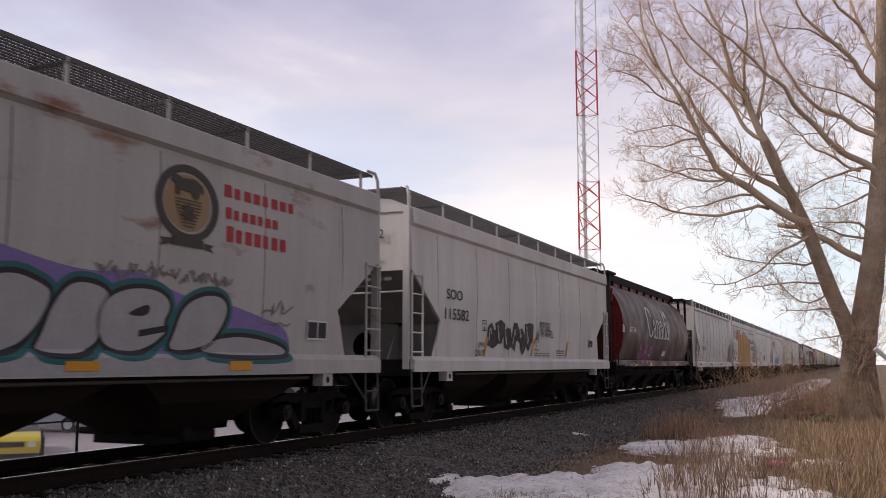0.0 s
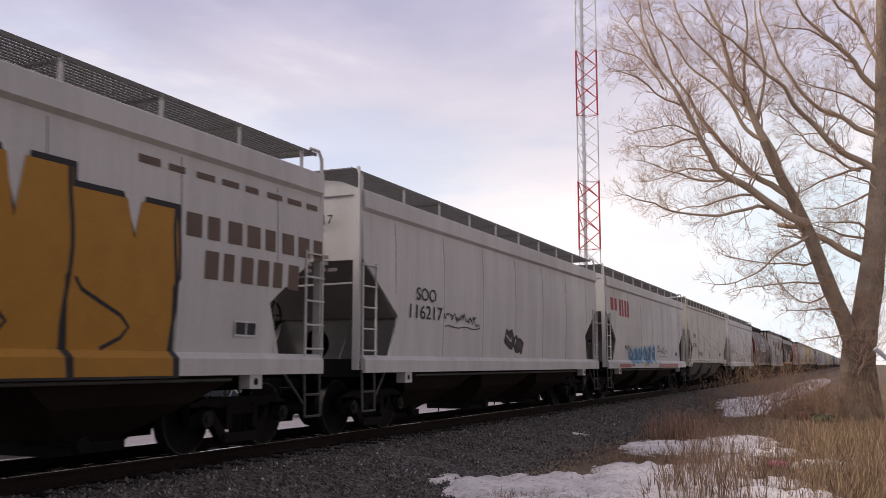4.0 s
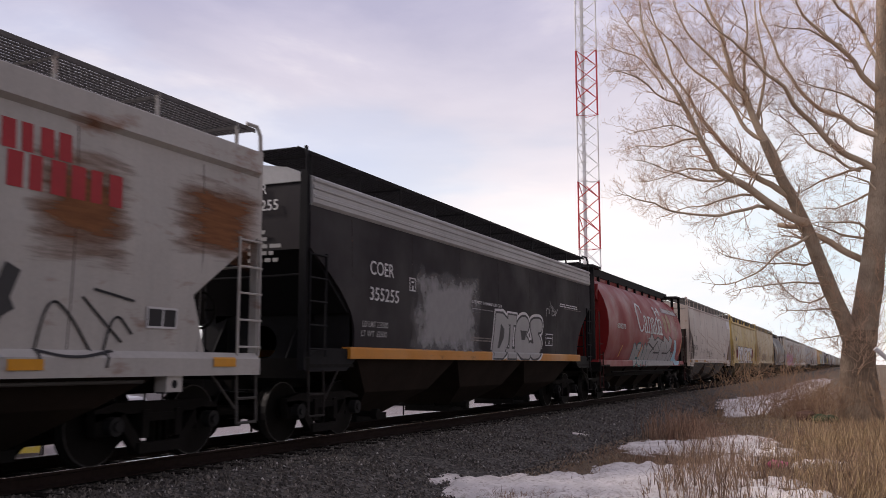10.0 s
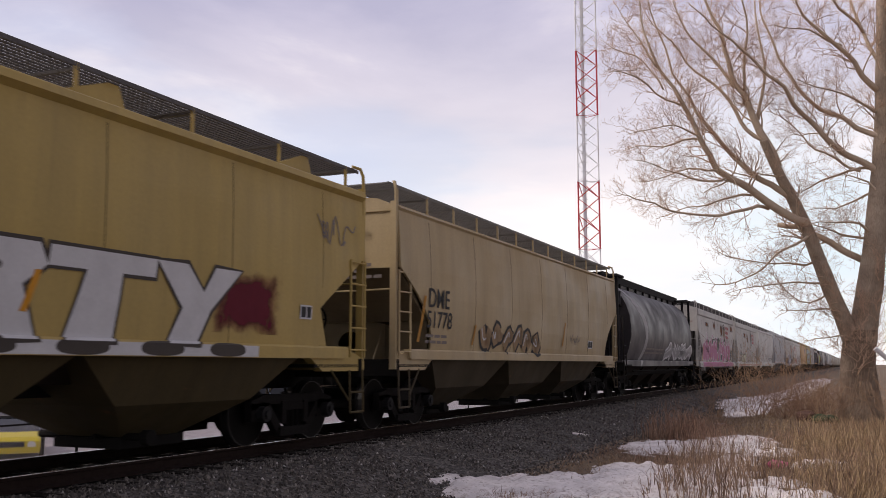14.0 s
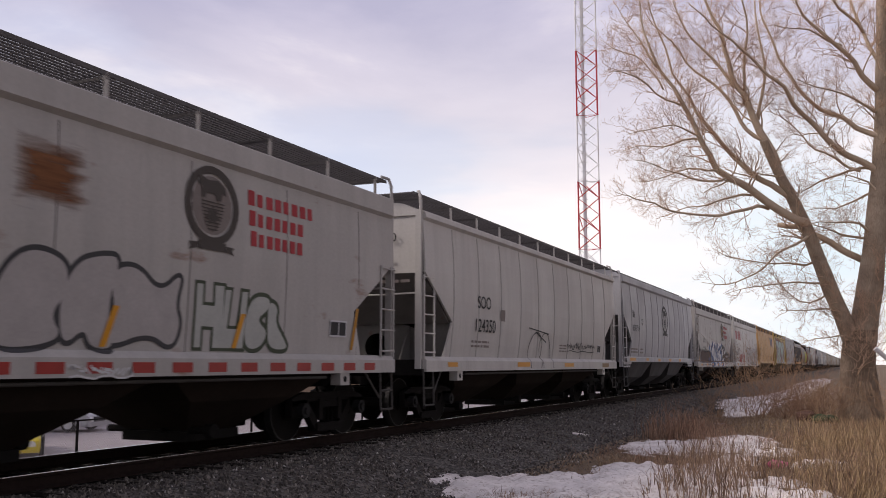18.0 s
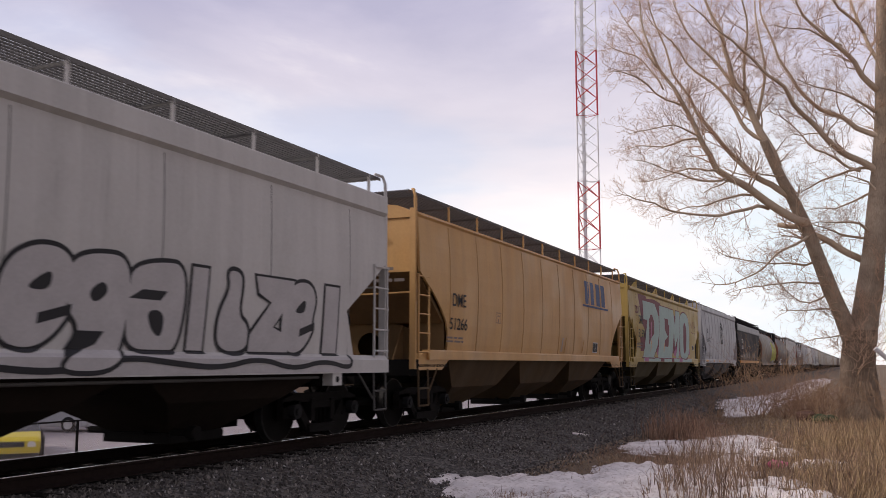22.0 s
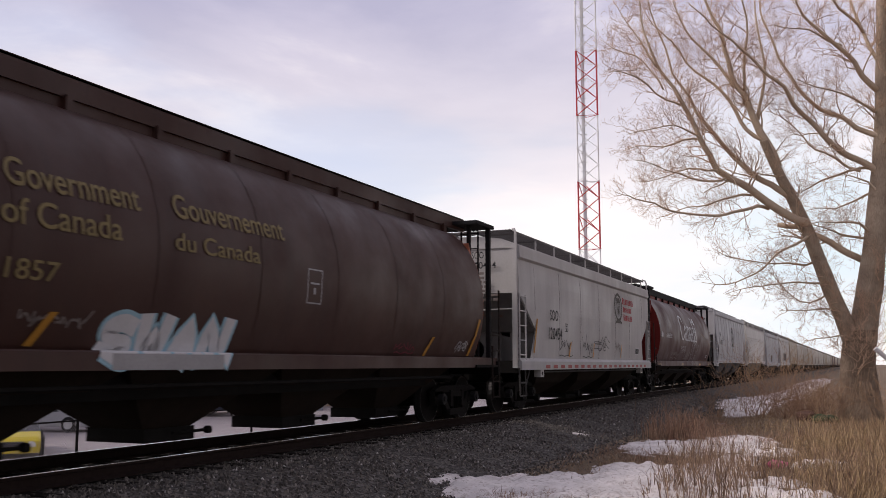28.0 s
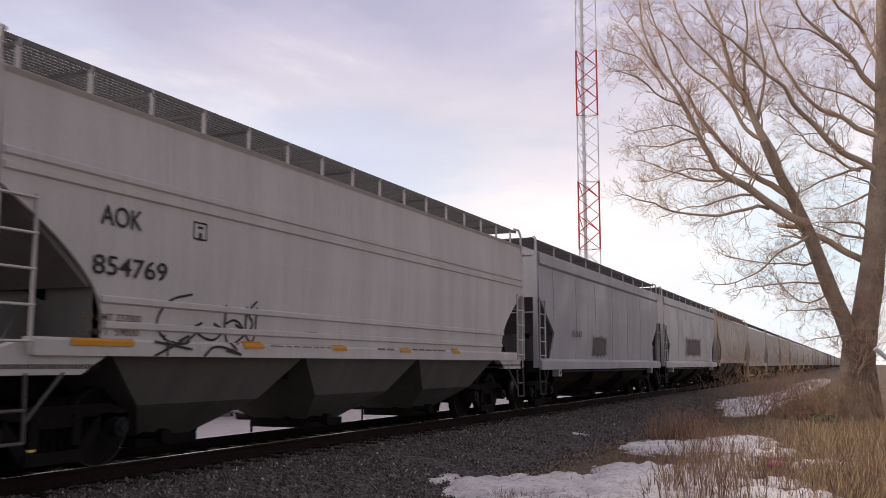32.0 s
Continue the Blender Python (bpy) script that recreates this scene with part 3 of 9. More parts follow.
deco(24, "slash", 1.10, 1.39, 1.73, 2.61, 's_orange')
deco(24, "bars", 1.26, 2.31, 1.81, 2.01, 's_faint', 2)
deco(24, "label", 14.33, 14.78, 1.89, 2.12)
deco(24, "tag", 14.02, 15.40, 2.76, 3.54, 's_wine')
deco(25, "blocks", 1.45, 1.81, 2.93, 3.15, 's_black', 2)
deco(25, "text", 1.40, 2.60, 2.45, 2.66, 's_black', '650872')
deco(25, "emblem", 6.90, 8.30, 2.42, 3.74, 's_black')
deco(25, "frame", 2.96, 3.22, 2.70, 2.92, 's_black')
deco(25, "bars", 1.23, 2.39, 1.61, 1.82, 's_faint', 2)
deco(25, "bars", 2.83, 3.41, 1.62, 1.83, 's_faint', 2)
deco(25, "rect", 0.86, 1.83, 1.34, 1.43, 'yellow')
deco(25, "rect", 3.78, 4.21, 1.34, 1.44, 'yellow')
deco(25, "rect", 6.28, 6.71, 1.34, 1.44, 'yellow')
deco(25, "rect", 8.80, 9.18, 1.33, 1.44, 'yellow')
deco(26, "text", 2.32, 3.26, 2.78, 3.00, 's_white', 'COER')
deco(26, "text", 2.24, 3.32, 2.33, 2.54, 's_white', '355043')
deco(26, "frame", 3.80, 4.08, 2.63, 2.86, 's_white')
deco(26, "arcs", 2.94, 8.28, 1.45, 2.32, 's_grey')
deco(26, "arcs", 10.19, 12.27, 1.60, 2.19, 's_grey')
deco(26, "text", 6.86, 8.73, 2.54, 2.61, 's_white', 'DO NOT HAMMER ON CAR')
deco(26, "bars", 1.97, 2.96, 1.70, 1.92, 's_grey', 2)
deco(26, "bars", 13.77, 15.61, 2.74, 2.79, 's_faint', 2)
deco(27, "slabtank", 11.64, 17.01, 1.51, 3.36, 's_lime', 's_green', 6)
deco(27, "word", 13.78, 14.65, 2.92, 3.45, 's_grey', 's_black', 'MY')
deco(27, "word", 14.90, 16.38, 2.85, 3.45, 's_grey', 's_black', 'LIFE')
deco(27, "piece", 13.40, 15.19, 1.07, 1.87, 's_grey', 's_black', 2)
deco(27, "rect", 16.26, 16.56, 1.50, 1.67, 's_cream')
deco(27, "rect", 15.14, 15.36, 1.08, 1.16, 's_cream')
deco(28, "text", 3.17, 5.06, 2.97, 3.23, 's_gold', 'Government')
deco(28, "text", 3.11, 4.74, 2.58, 2.82, 's_gold', 'of Canada')
deco(28, "text", 5.66, 8.06, 2.99, 3.26, 's_gold', 'Gouvernement')
deco(28, "text", 5.64, 7.40, 2.58, 2.78, 's_gold', 'du Canada')
deco(28, "text", 3.21, 3.88, 2.04, 2.22, 's_gold', '1857')
deco(28, "word", 4.57, 6.94, 1.08, 1.81, 's_white', 's_sky', 'SWAN')
deco(28, "frame", 8.65, 9.07, 2.10, 2.63, 's_grey')
deco(28, "tag", 3.51, 4.48, 1.53, 1.80, 's_faint')
deco(28, "slash", 3.64, 4.08, 1.37, 1.73, 's_orange')
deco(28, "rect", 4.77, 6.78, 1.07, 1.31, 's_grey')
deco(28, "blocks", 1.59, 1.83, 2.64, 3.24, 's_gold', 1)
deco(28, "blocks", 2.12, 2.47, 2.80, 3.21, 's_gold', 1)
deco(28, "slash", 15.43, 16.27, 1.37, 2.16, 's_orange')
deco(28, "slash", 13.18, 13.64, 1.35, 1.72, 's_orange')
deco(28, "arcs", 14.67, 15.33, 1.38, 1.79, 's_grey')
deco(28, "tag", 11.94, 12.75, 1.40, 1.61, 's_wine')
deco(29, "text", 2.66, 3.42, 2.39, 2.64, 's_black', 'SOO')
deco(29, "text", 2.57, 3.83, 1.88, 2.16, 's_black', '120454')
deco(29, "slash", 1.30, 1.61, 1.48, 2.36, 's_orange')
deco(29, "emblem", 10.12, 11.29, 2.61, 3.66, 's_logo')
deco(29, "blocks", 11.37, 13.18, 3.33, 3.50, 's_red', 8)
deco(29, "blocks", 11.44, 12.81, 3.05, 3.19, 's_red', 7)
deco(29, "blocks", 11.49, 12.93, 2.75, 2.92, 's_red', 7)
deco(29, "tag", 6.03, 7.22, 1.41, 2.13, 's_black')
deco(29, "arcs", 7.68, 9.37, 1.44, 2.29, 's_black')
deco(29, "tag", 3.66, 4.94, 1.43, 2.08, 's_black')
deco(29, "tag", 10.20, 10.87, 1.42, 2.13, 's_faint')
deco(29, "slash", 4.52, 4.78, 1.39, 1.82, 'yellow')
deco(29, "slash", 7.22, 7.40, 1.40, 1.84, 'yellow')
deco(29, "slash", 10.96, 11.21, 1.41, 1.87, 'yellow')
deco(29, "checker", 2.07, 15.15, 1.03, 1.20, 'redref')
deco(29, "label", 13.39, 14.00, 1.54, 1.80)
deco(29, "frame", 4.13, 4.41, 2.11, 2.34, 's_black')
deco(29, "frame", 7.42, 8.38, 1.67, 1.91, 's_black')
deco(30, "blocks", 1.37, 1.79, 2.36, 2.56, 's_white', 2)
deco(30, "text", 2.44, 3.75, 2.37, 2.54, 's_white', '606921')
deco(30, "text", 6.20, 10.83, 2.39, 3.51, 's_white', 'Canada')
deco(30, "flag", 9.96, 11.02, 3.21, 3.52, 's_white')
deco(30, "tag", 4.21, 6.07, 1.48, 1.84, 's_faint')
deco(30, "arcs", 6.44, 7.82, 1.61, 2.23, 's_grey')
deco(30, "rect", 0.89, 1.54, 1.14, 1.22, 's_tan')
deco(30, "rect", 6.73, 7.18, 1.14, 1.24, 's_tan')
deco(30, "rect", 12.10, 12.56, 1.13, 1.22, 'yellow')
deco(30, "rect", 15.27, 16.19, 1.12, 1.23, 's_tan')
deco(30, "label", 14.81, 15.14, 1.55, 1.70)
deco(31, "blocks", 1.66, 2.09, 2.89, 3.11, 's_black', 2)
deco(31, "text", 1.61, 2.76, 2.42, 2.67, 's_black', '650876')
deco(31, "emblem", 7.27, 8.66, 2.35, 3.62, 's_black')
deco(31, "frame", 3.14, 3.43, 2.62, 2.85, 's_black')
deco(31, "text", 2.98, 3.55, 1.72, 1.81, 's_faint', '102780 KG')
deco(31, "text", 2.99, 3.51, 1.56, 1.66, 's_faint', '26950 KG')
deco(31, "rect", 3.99, 4.47, 1.31, 1.40, 'yellow')
deco(31, "rect", 6.35, 6.80, 1.32, 1.41, 'yellow')
deco(31, "rect", 8.98, 9.44, 1.32, 1.42, 'yellow')
deco(31, "rect", 11.31, 11.76, 1.33, 1.43, 'yellow')
deco(31, "bars", 7.26, 7.62, 1.61, 1.74, 's_faint', 2)
deco(32, "text", 1.43, 2.08, 2.73, 2.93, 's_black', 'AOK')
deco(32, "text", 1.35, 2.54, 2.18, 2.37, 's_black', '854769')
deco(32, "frame", 3.00, 3.27, 2.74, 2.97, 's_black')
deco(32, "text", 1.26, 2.15, 1.67, 1.74, 's_brown', 'LD LMT 227000')
deco(32, "text", 1.22, 2.13, 1.51, 1.58, 's_brown', 'LT WT  59000')
deco(32, 'stroke', 2.35, 4.4, 1.16, 2.05, 's_black', 0.032, 'C39-18-04-21-44-24 C45-34-52-64-55 C68-63-71 C65-76-84-75 C88-83-92-98 C99-87-95-72 L00-33 L02-31 L13-10 C40-52-80-61')
deco(32, "rect", 1.08, 2.01, 1.39, 1.47, 'yellow')
deco(32, "rect", 4.09, 4.55, 1.40, 1.50, 'yellow')
deco(32, "rect", 6.41, 6.86, 1.40, 1.49, 'yellow')
deco(32, "rect", 8.79, 9.23, 1.40, 1.49, 'yellow')
deco(32, "rect", 11.19, 11.57, 1.40, 1.51, 'yellow')
deco(32, "bars", 5.63, 6.09, 1.58, 1.69, 's_brown', 2)
deco(32, "bars", 4.71, 6.38, 1.43, 1.53, 's_brown', 3)
deco(32, "bars", 7.94, 8.59, 1.42, 1.67, 's_brown', 4)
deco(32, "bars", 9.33, 10.90, 1.43, 1.66, 's_brown', 3)
deco(33, "smear", 5.53, 7.31, 1.47, 2.04, 's_faint')
deco(33, "text", 3.10, 4.20, 2.00, 2.17, 's_faint', '650')
deco(34, "smear", 5.85, 10.25, 1.64, 2.43, 's_faint')
deco(31, "text", 1.84, 2.64, 1.73, 1.80, 's_faint', 'LD LMT 226600')
deco(31, "text", 1.82, 2.61, 1.58, 1.66, 's_faint', 'LT WT 59400')
deco(24, "text", 1.52, 2.33, 1.95, 2.03, 's_logo', 'LD LMT 223900')
deco(24, "text", 1.50, 2.25, 1.80, 1.86, 's_logo', 'LT WT 63100')
deco(18, "text", 2.07, 3.20, 1.60, 1.70, 's_faint', 'LD LMT 224400 LB')
deco(18, "text", 2.05, 2.92, 1.44, 1.54, 's_faint', 'LT WT 61600')
deco(0, 'form', 5.6, 12.85, 1.1, 2.45, 's_purple', '', 'C00-07-18-29-47-58-66-76-85-94-90', 0.004)
deco(0, 'form', 5.6, 12.85, 1.07, 1.31, 's_grey', '', 'L00-09-99-90', 0.005)
deco(0, 'form', 6.9, 8.42, 1.3, 2.1, 's_grey', 's_black', 'C00-12-25-48-69-88-97-83-60', 0.0075, 's_teal')
deco(0, 'form', 8.2, 9.22, 1.3, 2.06, 's_grey', 's_black', 'C00-12-26-49-79-98-95-70', 0.0085, 's_teal')
deco(0, 'fat', 9.08, 10.2, 1.34, 2.06, 's_grey', 's_black', 'e', 0.1, 's_teal')
deco(0, 'form', 10.2, 11.35, 1.33, 2.06, 's_grey', 's_black', 'C00-13-27-59-89-97-84-61', 0.0095, 's_teal')
deco(0, 'form', 10.85, 12.74, 1.31, 1.56, 's_grey', 's_black', 'C00-05-39-68-94-90', 0.0085, 's_teal')
deco(0, 'tag', 9.0, 11.4, 2.12, 2.42, 's_faint')
deco(22, 'fat', 7.4, 7.95, 1.36, 2.4, 's_silver', 's_black', 'l', 0.12)
deco(22, 'fat', 8.1, 9.05, 1.36, 2.4, 's_silver', 's_black', 'e', 0.12)
deco(22, 'fat', 8.92, 9.86, 1.12, 2.4, 's_silver', 's_black', 'g', 0.12)
deco(22, 'fat', 9.86, 10.82, 1.36, 2.4, 's_silver', 's_black', 'a', 0.12)
deco(22, 'fat', 10.85, 11.4, 1.36, 2.4, 's_silver', 's_black', 'l', 0.12)
deco(22, 'fat', 12.25, 13.2, 1.36, 2.4, 's_silver', 's_black', 'z', 0.12)
deco(22, 'fat', 12.98, 13.86, 1.36, 2.4, 's_silver', 's_black', 'e', 0.12)
deco(22, 'fat', 14.0, 14.75, 1.36, 2.4, 's_silver', 's_black', 'l', 0.12)
deco(22, 'form', 11.45, 12.2, 1.36, 2.42, 's_silver', 's_black', 'C10-14-47-39-69-78-64-93-90', 0.009)
deco(22, 'form', 7.3, 14.9, 1.07, 1.3, 's_silver', '', 'L00-09-99-90', 0.005)
deco(22, 'stroke', 7.3, 14.9, 1.08, 1.34, 's_black', 0.07, 'C07-12-21-37-44-52-67-71-86-91-99')
deco(14, 'fat', 3.3, 4.6, 1.44, 2.42, 's_white', 's_logo', 'P', 0.12)
deco(14, 'fat', 4.6, 5.9, 1.44, 2.42, 's_white', 's_logo', 'O', 0.12)
deco(14, 'fat', 5.85, 7.35, 1.44, 2.42, 's_white', 's_logo', 'V', 0.12)
deco(14, 'fat', 7.25, 8.4, 1.44, 2.42, 's_white', 's_logo', 'E', 0.12)
deco(14, 'fat', 8.4, 9.65, 1.44, 2.42, 's_white', 's_logo', 'R', 0.12)
deco(14, 'fat', 9.65, 11.25, 1.44, 2.42, 's_white', 's_logo', 'T', 0.12)
deco(14, 'fat', 11.25, 12.9, 1.44, 2.42, 's_white', 's_logo', 'Y', 0.12)
deco(14, 'form', 3.2, 13.4, 1.29, 1.44, 's_white', '', 'L00-09-99-90', 0.005)
deco(14, 'form', 3.6, 4.35, 1.29, 1.47, 's_logo', '', 'C00-08-49-98-90', 0.007)
deco(14, 'form', 4.85, 5.6, 1.29, 1.47, 's_logo', '', 'C00-08-49-98-90', 0.007)
deco(14, 'form', 6.1, 6.85, 1.29, 1.47, 's_logo', '', 'C00-08-49-98-90', 0.007)
deco(14, 'form', 7.35, 8.1, 1.29, 1.47, 's_logo', '', 'C00-08-49-98-90', 0.007)
deco(14, 'form', 8.6, 9.35, 1.29, 1.47, 's_logo', '', 'C00-08-49-98-90', 0.007)
deco(14, 'form', 9.85, 10.6, 1.29, 1.47, 's_logo', '', 'C00-08-49-98-90', 0.007)
deco(14, 'form', 11.1, 11.85, 1.29, 1.47, 's_logo', '', 'C00-08-49-98-90', 0.007)
deco(14, 'form', 12.35, 13.1, 1.29, 1.47, 's_logo', '', 'C00-08-49-98-90', 0.007)
deco(17, 'form', 1.3, 9.4, 1.35, 2.82, 's_charcoal', '', 'C00-06-27-58-79-88-96-92-90', 0.004)
deco(17, 'form', 8.8, 14.3, 1.35, 2.62, 's_charcoal', '', 'C00-09-38-67-86-94-90', 0.0045)
deco(17, 'form', 1.1, 14.4, 1.06, 1.33, 's_pink', '', 'L00-09-99-90', 0.005)
deco(17, 'form', 1.6, 2.5, 1.4, 2.4, 's_pink', 's_white', 'C10-04-18-49-88-95-80', 0.006)
deco(17, 'form', 2.15, 2.45, 2.28, 2.6, 's_pink', 's_white', 'C30-06-39-79-94-60', 0.0065)
deco(17, 'form', 2.4, 3.4, 1.38, 2.6, 's_pink', 's_white', 'C00-05-28-69-97-92-70', 0.0065)
deco(17, 'form', 3.0, 3.3, 2.48, 2.8, 's_pink', 's_white', 'C30-06-39-79-94-60', 0.007)
deco(17, 'form', 3.3, 4.1, 1.4, 2.3, 's_pink', 's_white', 'C20-06-39-79-94-70', 0.007)
deco(17, 'form', 3.8, 4.1, 2.18, 2.5, 's_pink', 's_white', 'C30-06-39-79-94-60', 0.0075)
deco(17, 'form', 4.0, 5.0, 1.4, 2.55, 's_pink', 's_white', 'C00-14-08-39-79-96-91', 0.0075)
deco(17, 'form', 4.6, 4.9, 2.43, 2.75, 's_pink', 's_white', 'C30-06-39-79-94-60', 0.008)
deco(17, 'form', 4.9, 5.7, 1.38, 2.35, 's_pink', 's_white', 'C10-02-16-29-68-99-83-70', 0.008)
deco(17, 'form', 5.4, 5.7, 2.23, 2.55, 's_pink', 's_white', 'C30-06-39-79-94-60', 0.0085)
deco(17, 'form', 5.6, 6.6, 1.38, 2.55, 's_pink', 's_white', 'C10-04-18-49-88-95-80', 0.0085)
deco(17, 'form', 6.2, 6.5, 2.43, 2.75, 's_pink', 's_white', 'C30-06-39-79-94-60', 0.009)
deco(17, 'form', 6.45, 7.2, 1.36, 2.53, 's_pink', 's_white', 'C00-05-28-69-97-92-70', 0.009)
deco(17, 'form', 6.92, 7.23, 2.41, 2.73, 's_pink', 's_white', 'C30-06-39-79-94-60', 0.0095)
deco(17, 'form', 7.05, 7.8, 1.36, 1.87, 's_pink', 's_white', 'C20-06-39-79-94-70', 0.0095)
deco(17, 'form', 7.52, 7.83, 1.75, 2.07, 's_pink', 's_white', 'C30-06-39-79-94-60', 0.01)
deco(17, 'form', 7.9, 8.75, 1.36, 1.8, 's_pink', 's_white', 'C00-14-08-39-79-96-91', 0.01)
deco(17, 'form', 8.42, 8.72, 1.68, 2.0, 's_pink', 's_white', 'C30-06-39-79-94-60', 0.0105)
deco(17, 'form', 8.2, 8.95, 1.8, 2.6, 's_pink', 's_white', 'C10-02-16-29-68-99-83-70', 0.0105)
deco(17, 'form', 8.67, 8.97, 2.48, 2.8, 's_pink', 's_white', 'C30-06-39-79-94-60', 0.011)
deco(17, 'form', 8.9, 9.75, 1.82, 2.42, 's_pink', 's_white', 'C10-04-18-49-88-95-80', 0.011)
deco(17, 'form', 9.42, 9.72, 2.3, 2.62, 's_pink', 's_white', 'C30-06-39-79-94-60', 0.0115)
deco(17, 'form', 9.5, 10.6, 1.34, 2.45, 's_pink', 's_white', 'C00-05-28-69-97-92-70', 0.0115)
deco(17, 'form', 10.15, 10.45, 2.33, 2.65, 's_pink', 's_white', 'C30-06-39-79-94-60', 0.012)
deco(17, 'form', 10.5, 11.25, 1.34, 2.45, 's_pink', 's_white', 'C20-06-39-79-94-70', 0.012)
deco(17, 'form', 10.97, 11.28, 2.33, 2.65, 's_pink', 's_white', 'C30-06-39-79-94-60', 0.0125)
deco(17, 'form', 11.2, 12.0, 1.4, 2.35, 's_pink', 's_white', 'C00-14-08-39-79-96-91', 0.0125)
deco(17, 'form', 11.7, 12.0, 2.23, 2.55, 's_pink', 's_white', 'C30-06-39-79-94-60', 0.013)
deco(17, 'form', 12.0, 12.65, 1.8, 2.5, 's_pink', 's_white', 'C10-02-16-29-68-99-83-70', 0.013)
deco(17, 'form', 12.42, 12.72, 2.38, 2.7, 's_pink', 's_white', 'C30-06-39-79-94-60', 0.0135)
deco(17, 'form', 12.3, 13.4, 1.36, 2.4, 's_pink', 's_white', 'C10-04-18-49-88-95-80', 0.0135)
deco(17, 'form', 12.95, 13.25, 2.28, 2.6, 's_pink', 's_white', 'C30-06-39-79-94-60', 0.014)
deco(17, 'form', 7.2, 7.36, 2.75, 2.92, 's_pink', 's_white', 'C30-06-39-79-94-60', 0.0165)
deco(17, 'form', 8.5, 8.66, 2.68, 2.85, 's_pink', 's_white', 'C30-06-39-79-94-60', 0.0165)
deco(17, 'form', 9.35, 9.51, 2.6, 2.77, 's_pink', 's_white', 'C30-06-39-79-94-60', 0.0165)
deco(17, 'form', 9.7, 9.86, 2.5, 2.67, 's_pink', 's_white', 'C30-06-39-79-94-60', 0.0165)
deco(17, 'form', 10.1, 10.26, 2.72, 2.89, 's_pink', 's_white', 'C30-06-39-79-94-60', 0.0165)
deco(17, 'form', 11.3, 11.46, 2.62, 2.79, 's_pink', 's_white', 'C30-06-39-79-94-60', 0.0165)
deco(17, 'form', 11.7, 11.86, 2.45, 2.62, 's_pink', 's_white', 'C30-06-39-79-94-60', 0.0165)
deco(17, 'form', 12.9, 13.06, 2.55, 2.72, 's_pink', 's_white', 'C30-06-39-79-94-60', 0.0165)
deco(17, 'form', 2.9, 3.06, 2.75, 2.92, 's_pink', 's_white', 'C30-06-39-79-94-60', 0.0165)
deco(17, 'form', 5.2, 5.36, 2.7, 2.87, 's_pink', 's_white', 'C30-06-39-79-94-60', 0.0165)
deco(17, 'form', 10.1, 10.26, 1.75, 1.92, 's_pink', 's_white', 'C30-06-39-79-94-60', 0.0165)
deco(17, 'form', 8.9, 9.06, 1.98, 2.15, 's_pink', 's_white', 'C30-06-39-79-94-60', 0.0165)
deco(17, 'form', 12.2, 12.36, 1.95, 2.12, 's_pink', 's_white', 'C30-06-39-79-94-60', 0.0165)
deco(17, 'star', 7.68, 8.14, 2.3, 2.66, 's_gold')
deco(17, 'star', 7.24, 7.56, 1.98, 2.28, 's_gold')
deco(17, 'star', 7.82, 8.1, 1.69, 1.94, 's_gold')
deco(17, 'star', 9.1, 9.32, 2.39, 2.53, 's_gold')
deco(17, 'star', 3.2, 3.6, 2.3, 2.6, 's_gold')
deco(17, 'star', 4.3, 4.55, 2.35, 2.55, 's_gold')
deco(17, 'star', 13.6, 13.85, 1.9, 2.1, 's_gold')
deco(17, 'blocks', 11.27, 13.07, 3.395, 3.545, 's_red', 8)
deco(17, 'blocks', 11.31, 12.62, 3.105, 3.255, 's_red', 7)
deco(17, 'blocks', 11.36, 12.79, 2.815, 2.965, 's_red', 7)
deco(18, 'emblem', 9.65, 10.75, 2.64, 3.74, 's_logo')
deco(18, 'blocks', 10.96, 12.69, 3.375, 3.525, 's_red', 8)
deco(18, 'blocks', 10.99, 12.4, 3.095, 3.245, 's_red', 7)
deco(18, 'blocks', 11.03, 12.38, 2.815, 2.965, 's_red', 7)
deco(18, 'rust', 7.05, 8.05, 2.85, 3.5)
deco(18, 'form', 6.95, 7.85, 1.36, 2.36, 's_hull', 's_charcoal', 'C00-13-05-28-59-98-95-73-91-50', 0.006)
deco(18, 'form', 7.75, 8.62, 1.36, 2.38, 's_hull', 's_charcoal', 'C10-04-28-69-99-74-90-50-42', 0.0065)
deco(18, 'form', 8.45, 9.68, 1.36, 2.33, 's_hull', 's_charcoal', 'C00-13-08-39-66-99-85-93-80-52', 0.007)
deco(18, 'form', 9.95, 10.5, 1.4, 2.2, 's_mist', 's_green', 'L00-09-29-26-66-69-99-90-60-63-23-20', 0.006)
deco(18, 'form', 10.47, 11.02, 1.4, 2.16, 's_mist', 's_green', 'L00-19-39-23-63-79-99-80', 0.0065)
deco(18, 'form', 10.99, 11.54, 1.4, 2.12, 's_mist', 's_green', 'C00-06-39-99-97-45-93-60', 0.007)
deco(18, 'form', 11.51, 12.06, 1.4, 2.08, 's_mist', 's_green', 'C10-04-09-48-35-72-90', 0.0075)
deco(21, 'smear', 1.3, 5.6, 1.2, 1.95, 's_mud')
deco(21, 'smear', 4.6, 14.1, 1.25, 1.9, 's_mud')
deco(21, 'stroke', 0.3, 1.25, 2.8, 3.75, 's_brown', 0.07, 'C10-18-58-55-15 C15-64-50-10 L69-99 L79-73')
deco(21, 'form', 4.45, 11.6, 1.06, 2.5, 's_white', '', 'L00-13-02-15-07-19-28-39-48-59-68-69-78-79-88-87-97-95-84-93-81-90', 0.006)
deco(21, 'stroke', 4.55, 6.7, 1.1, 2.42, 's_dmeblue', 0.27, 'L06-28 L02-13 C79-47-35-63-82-50-21')
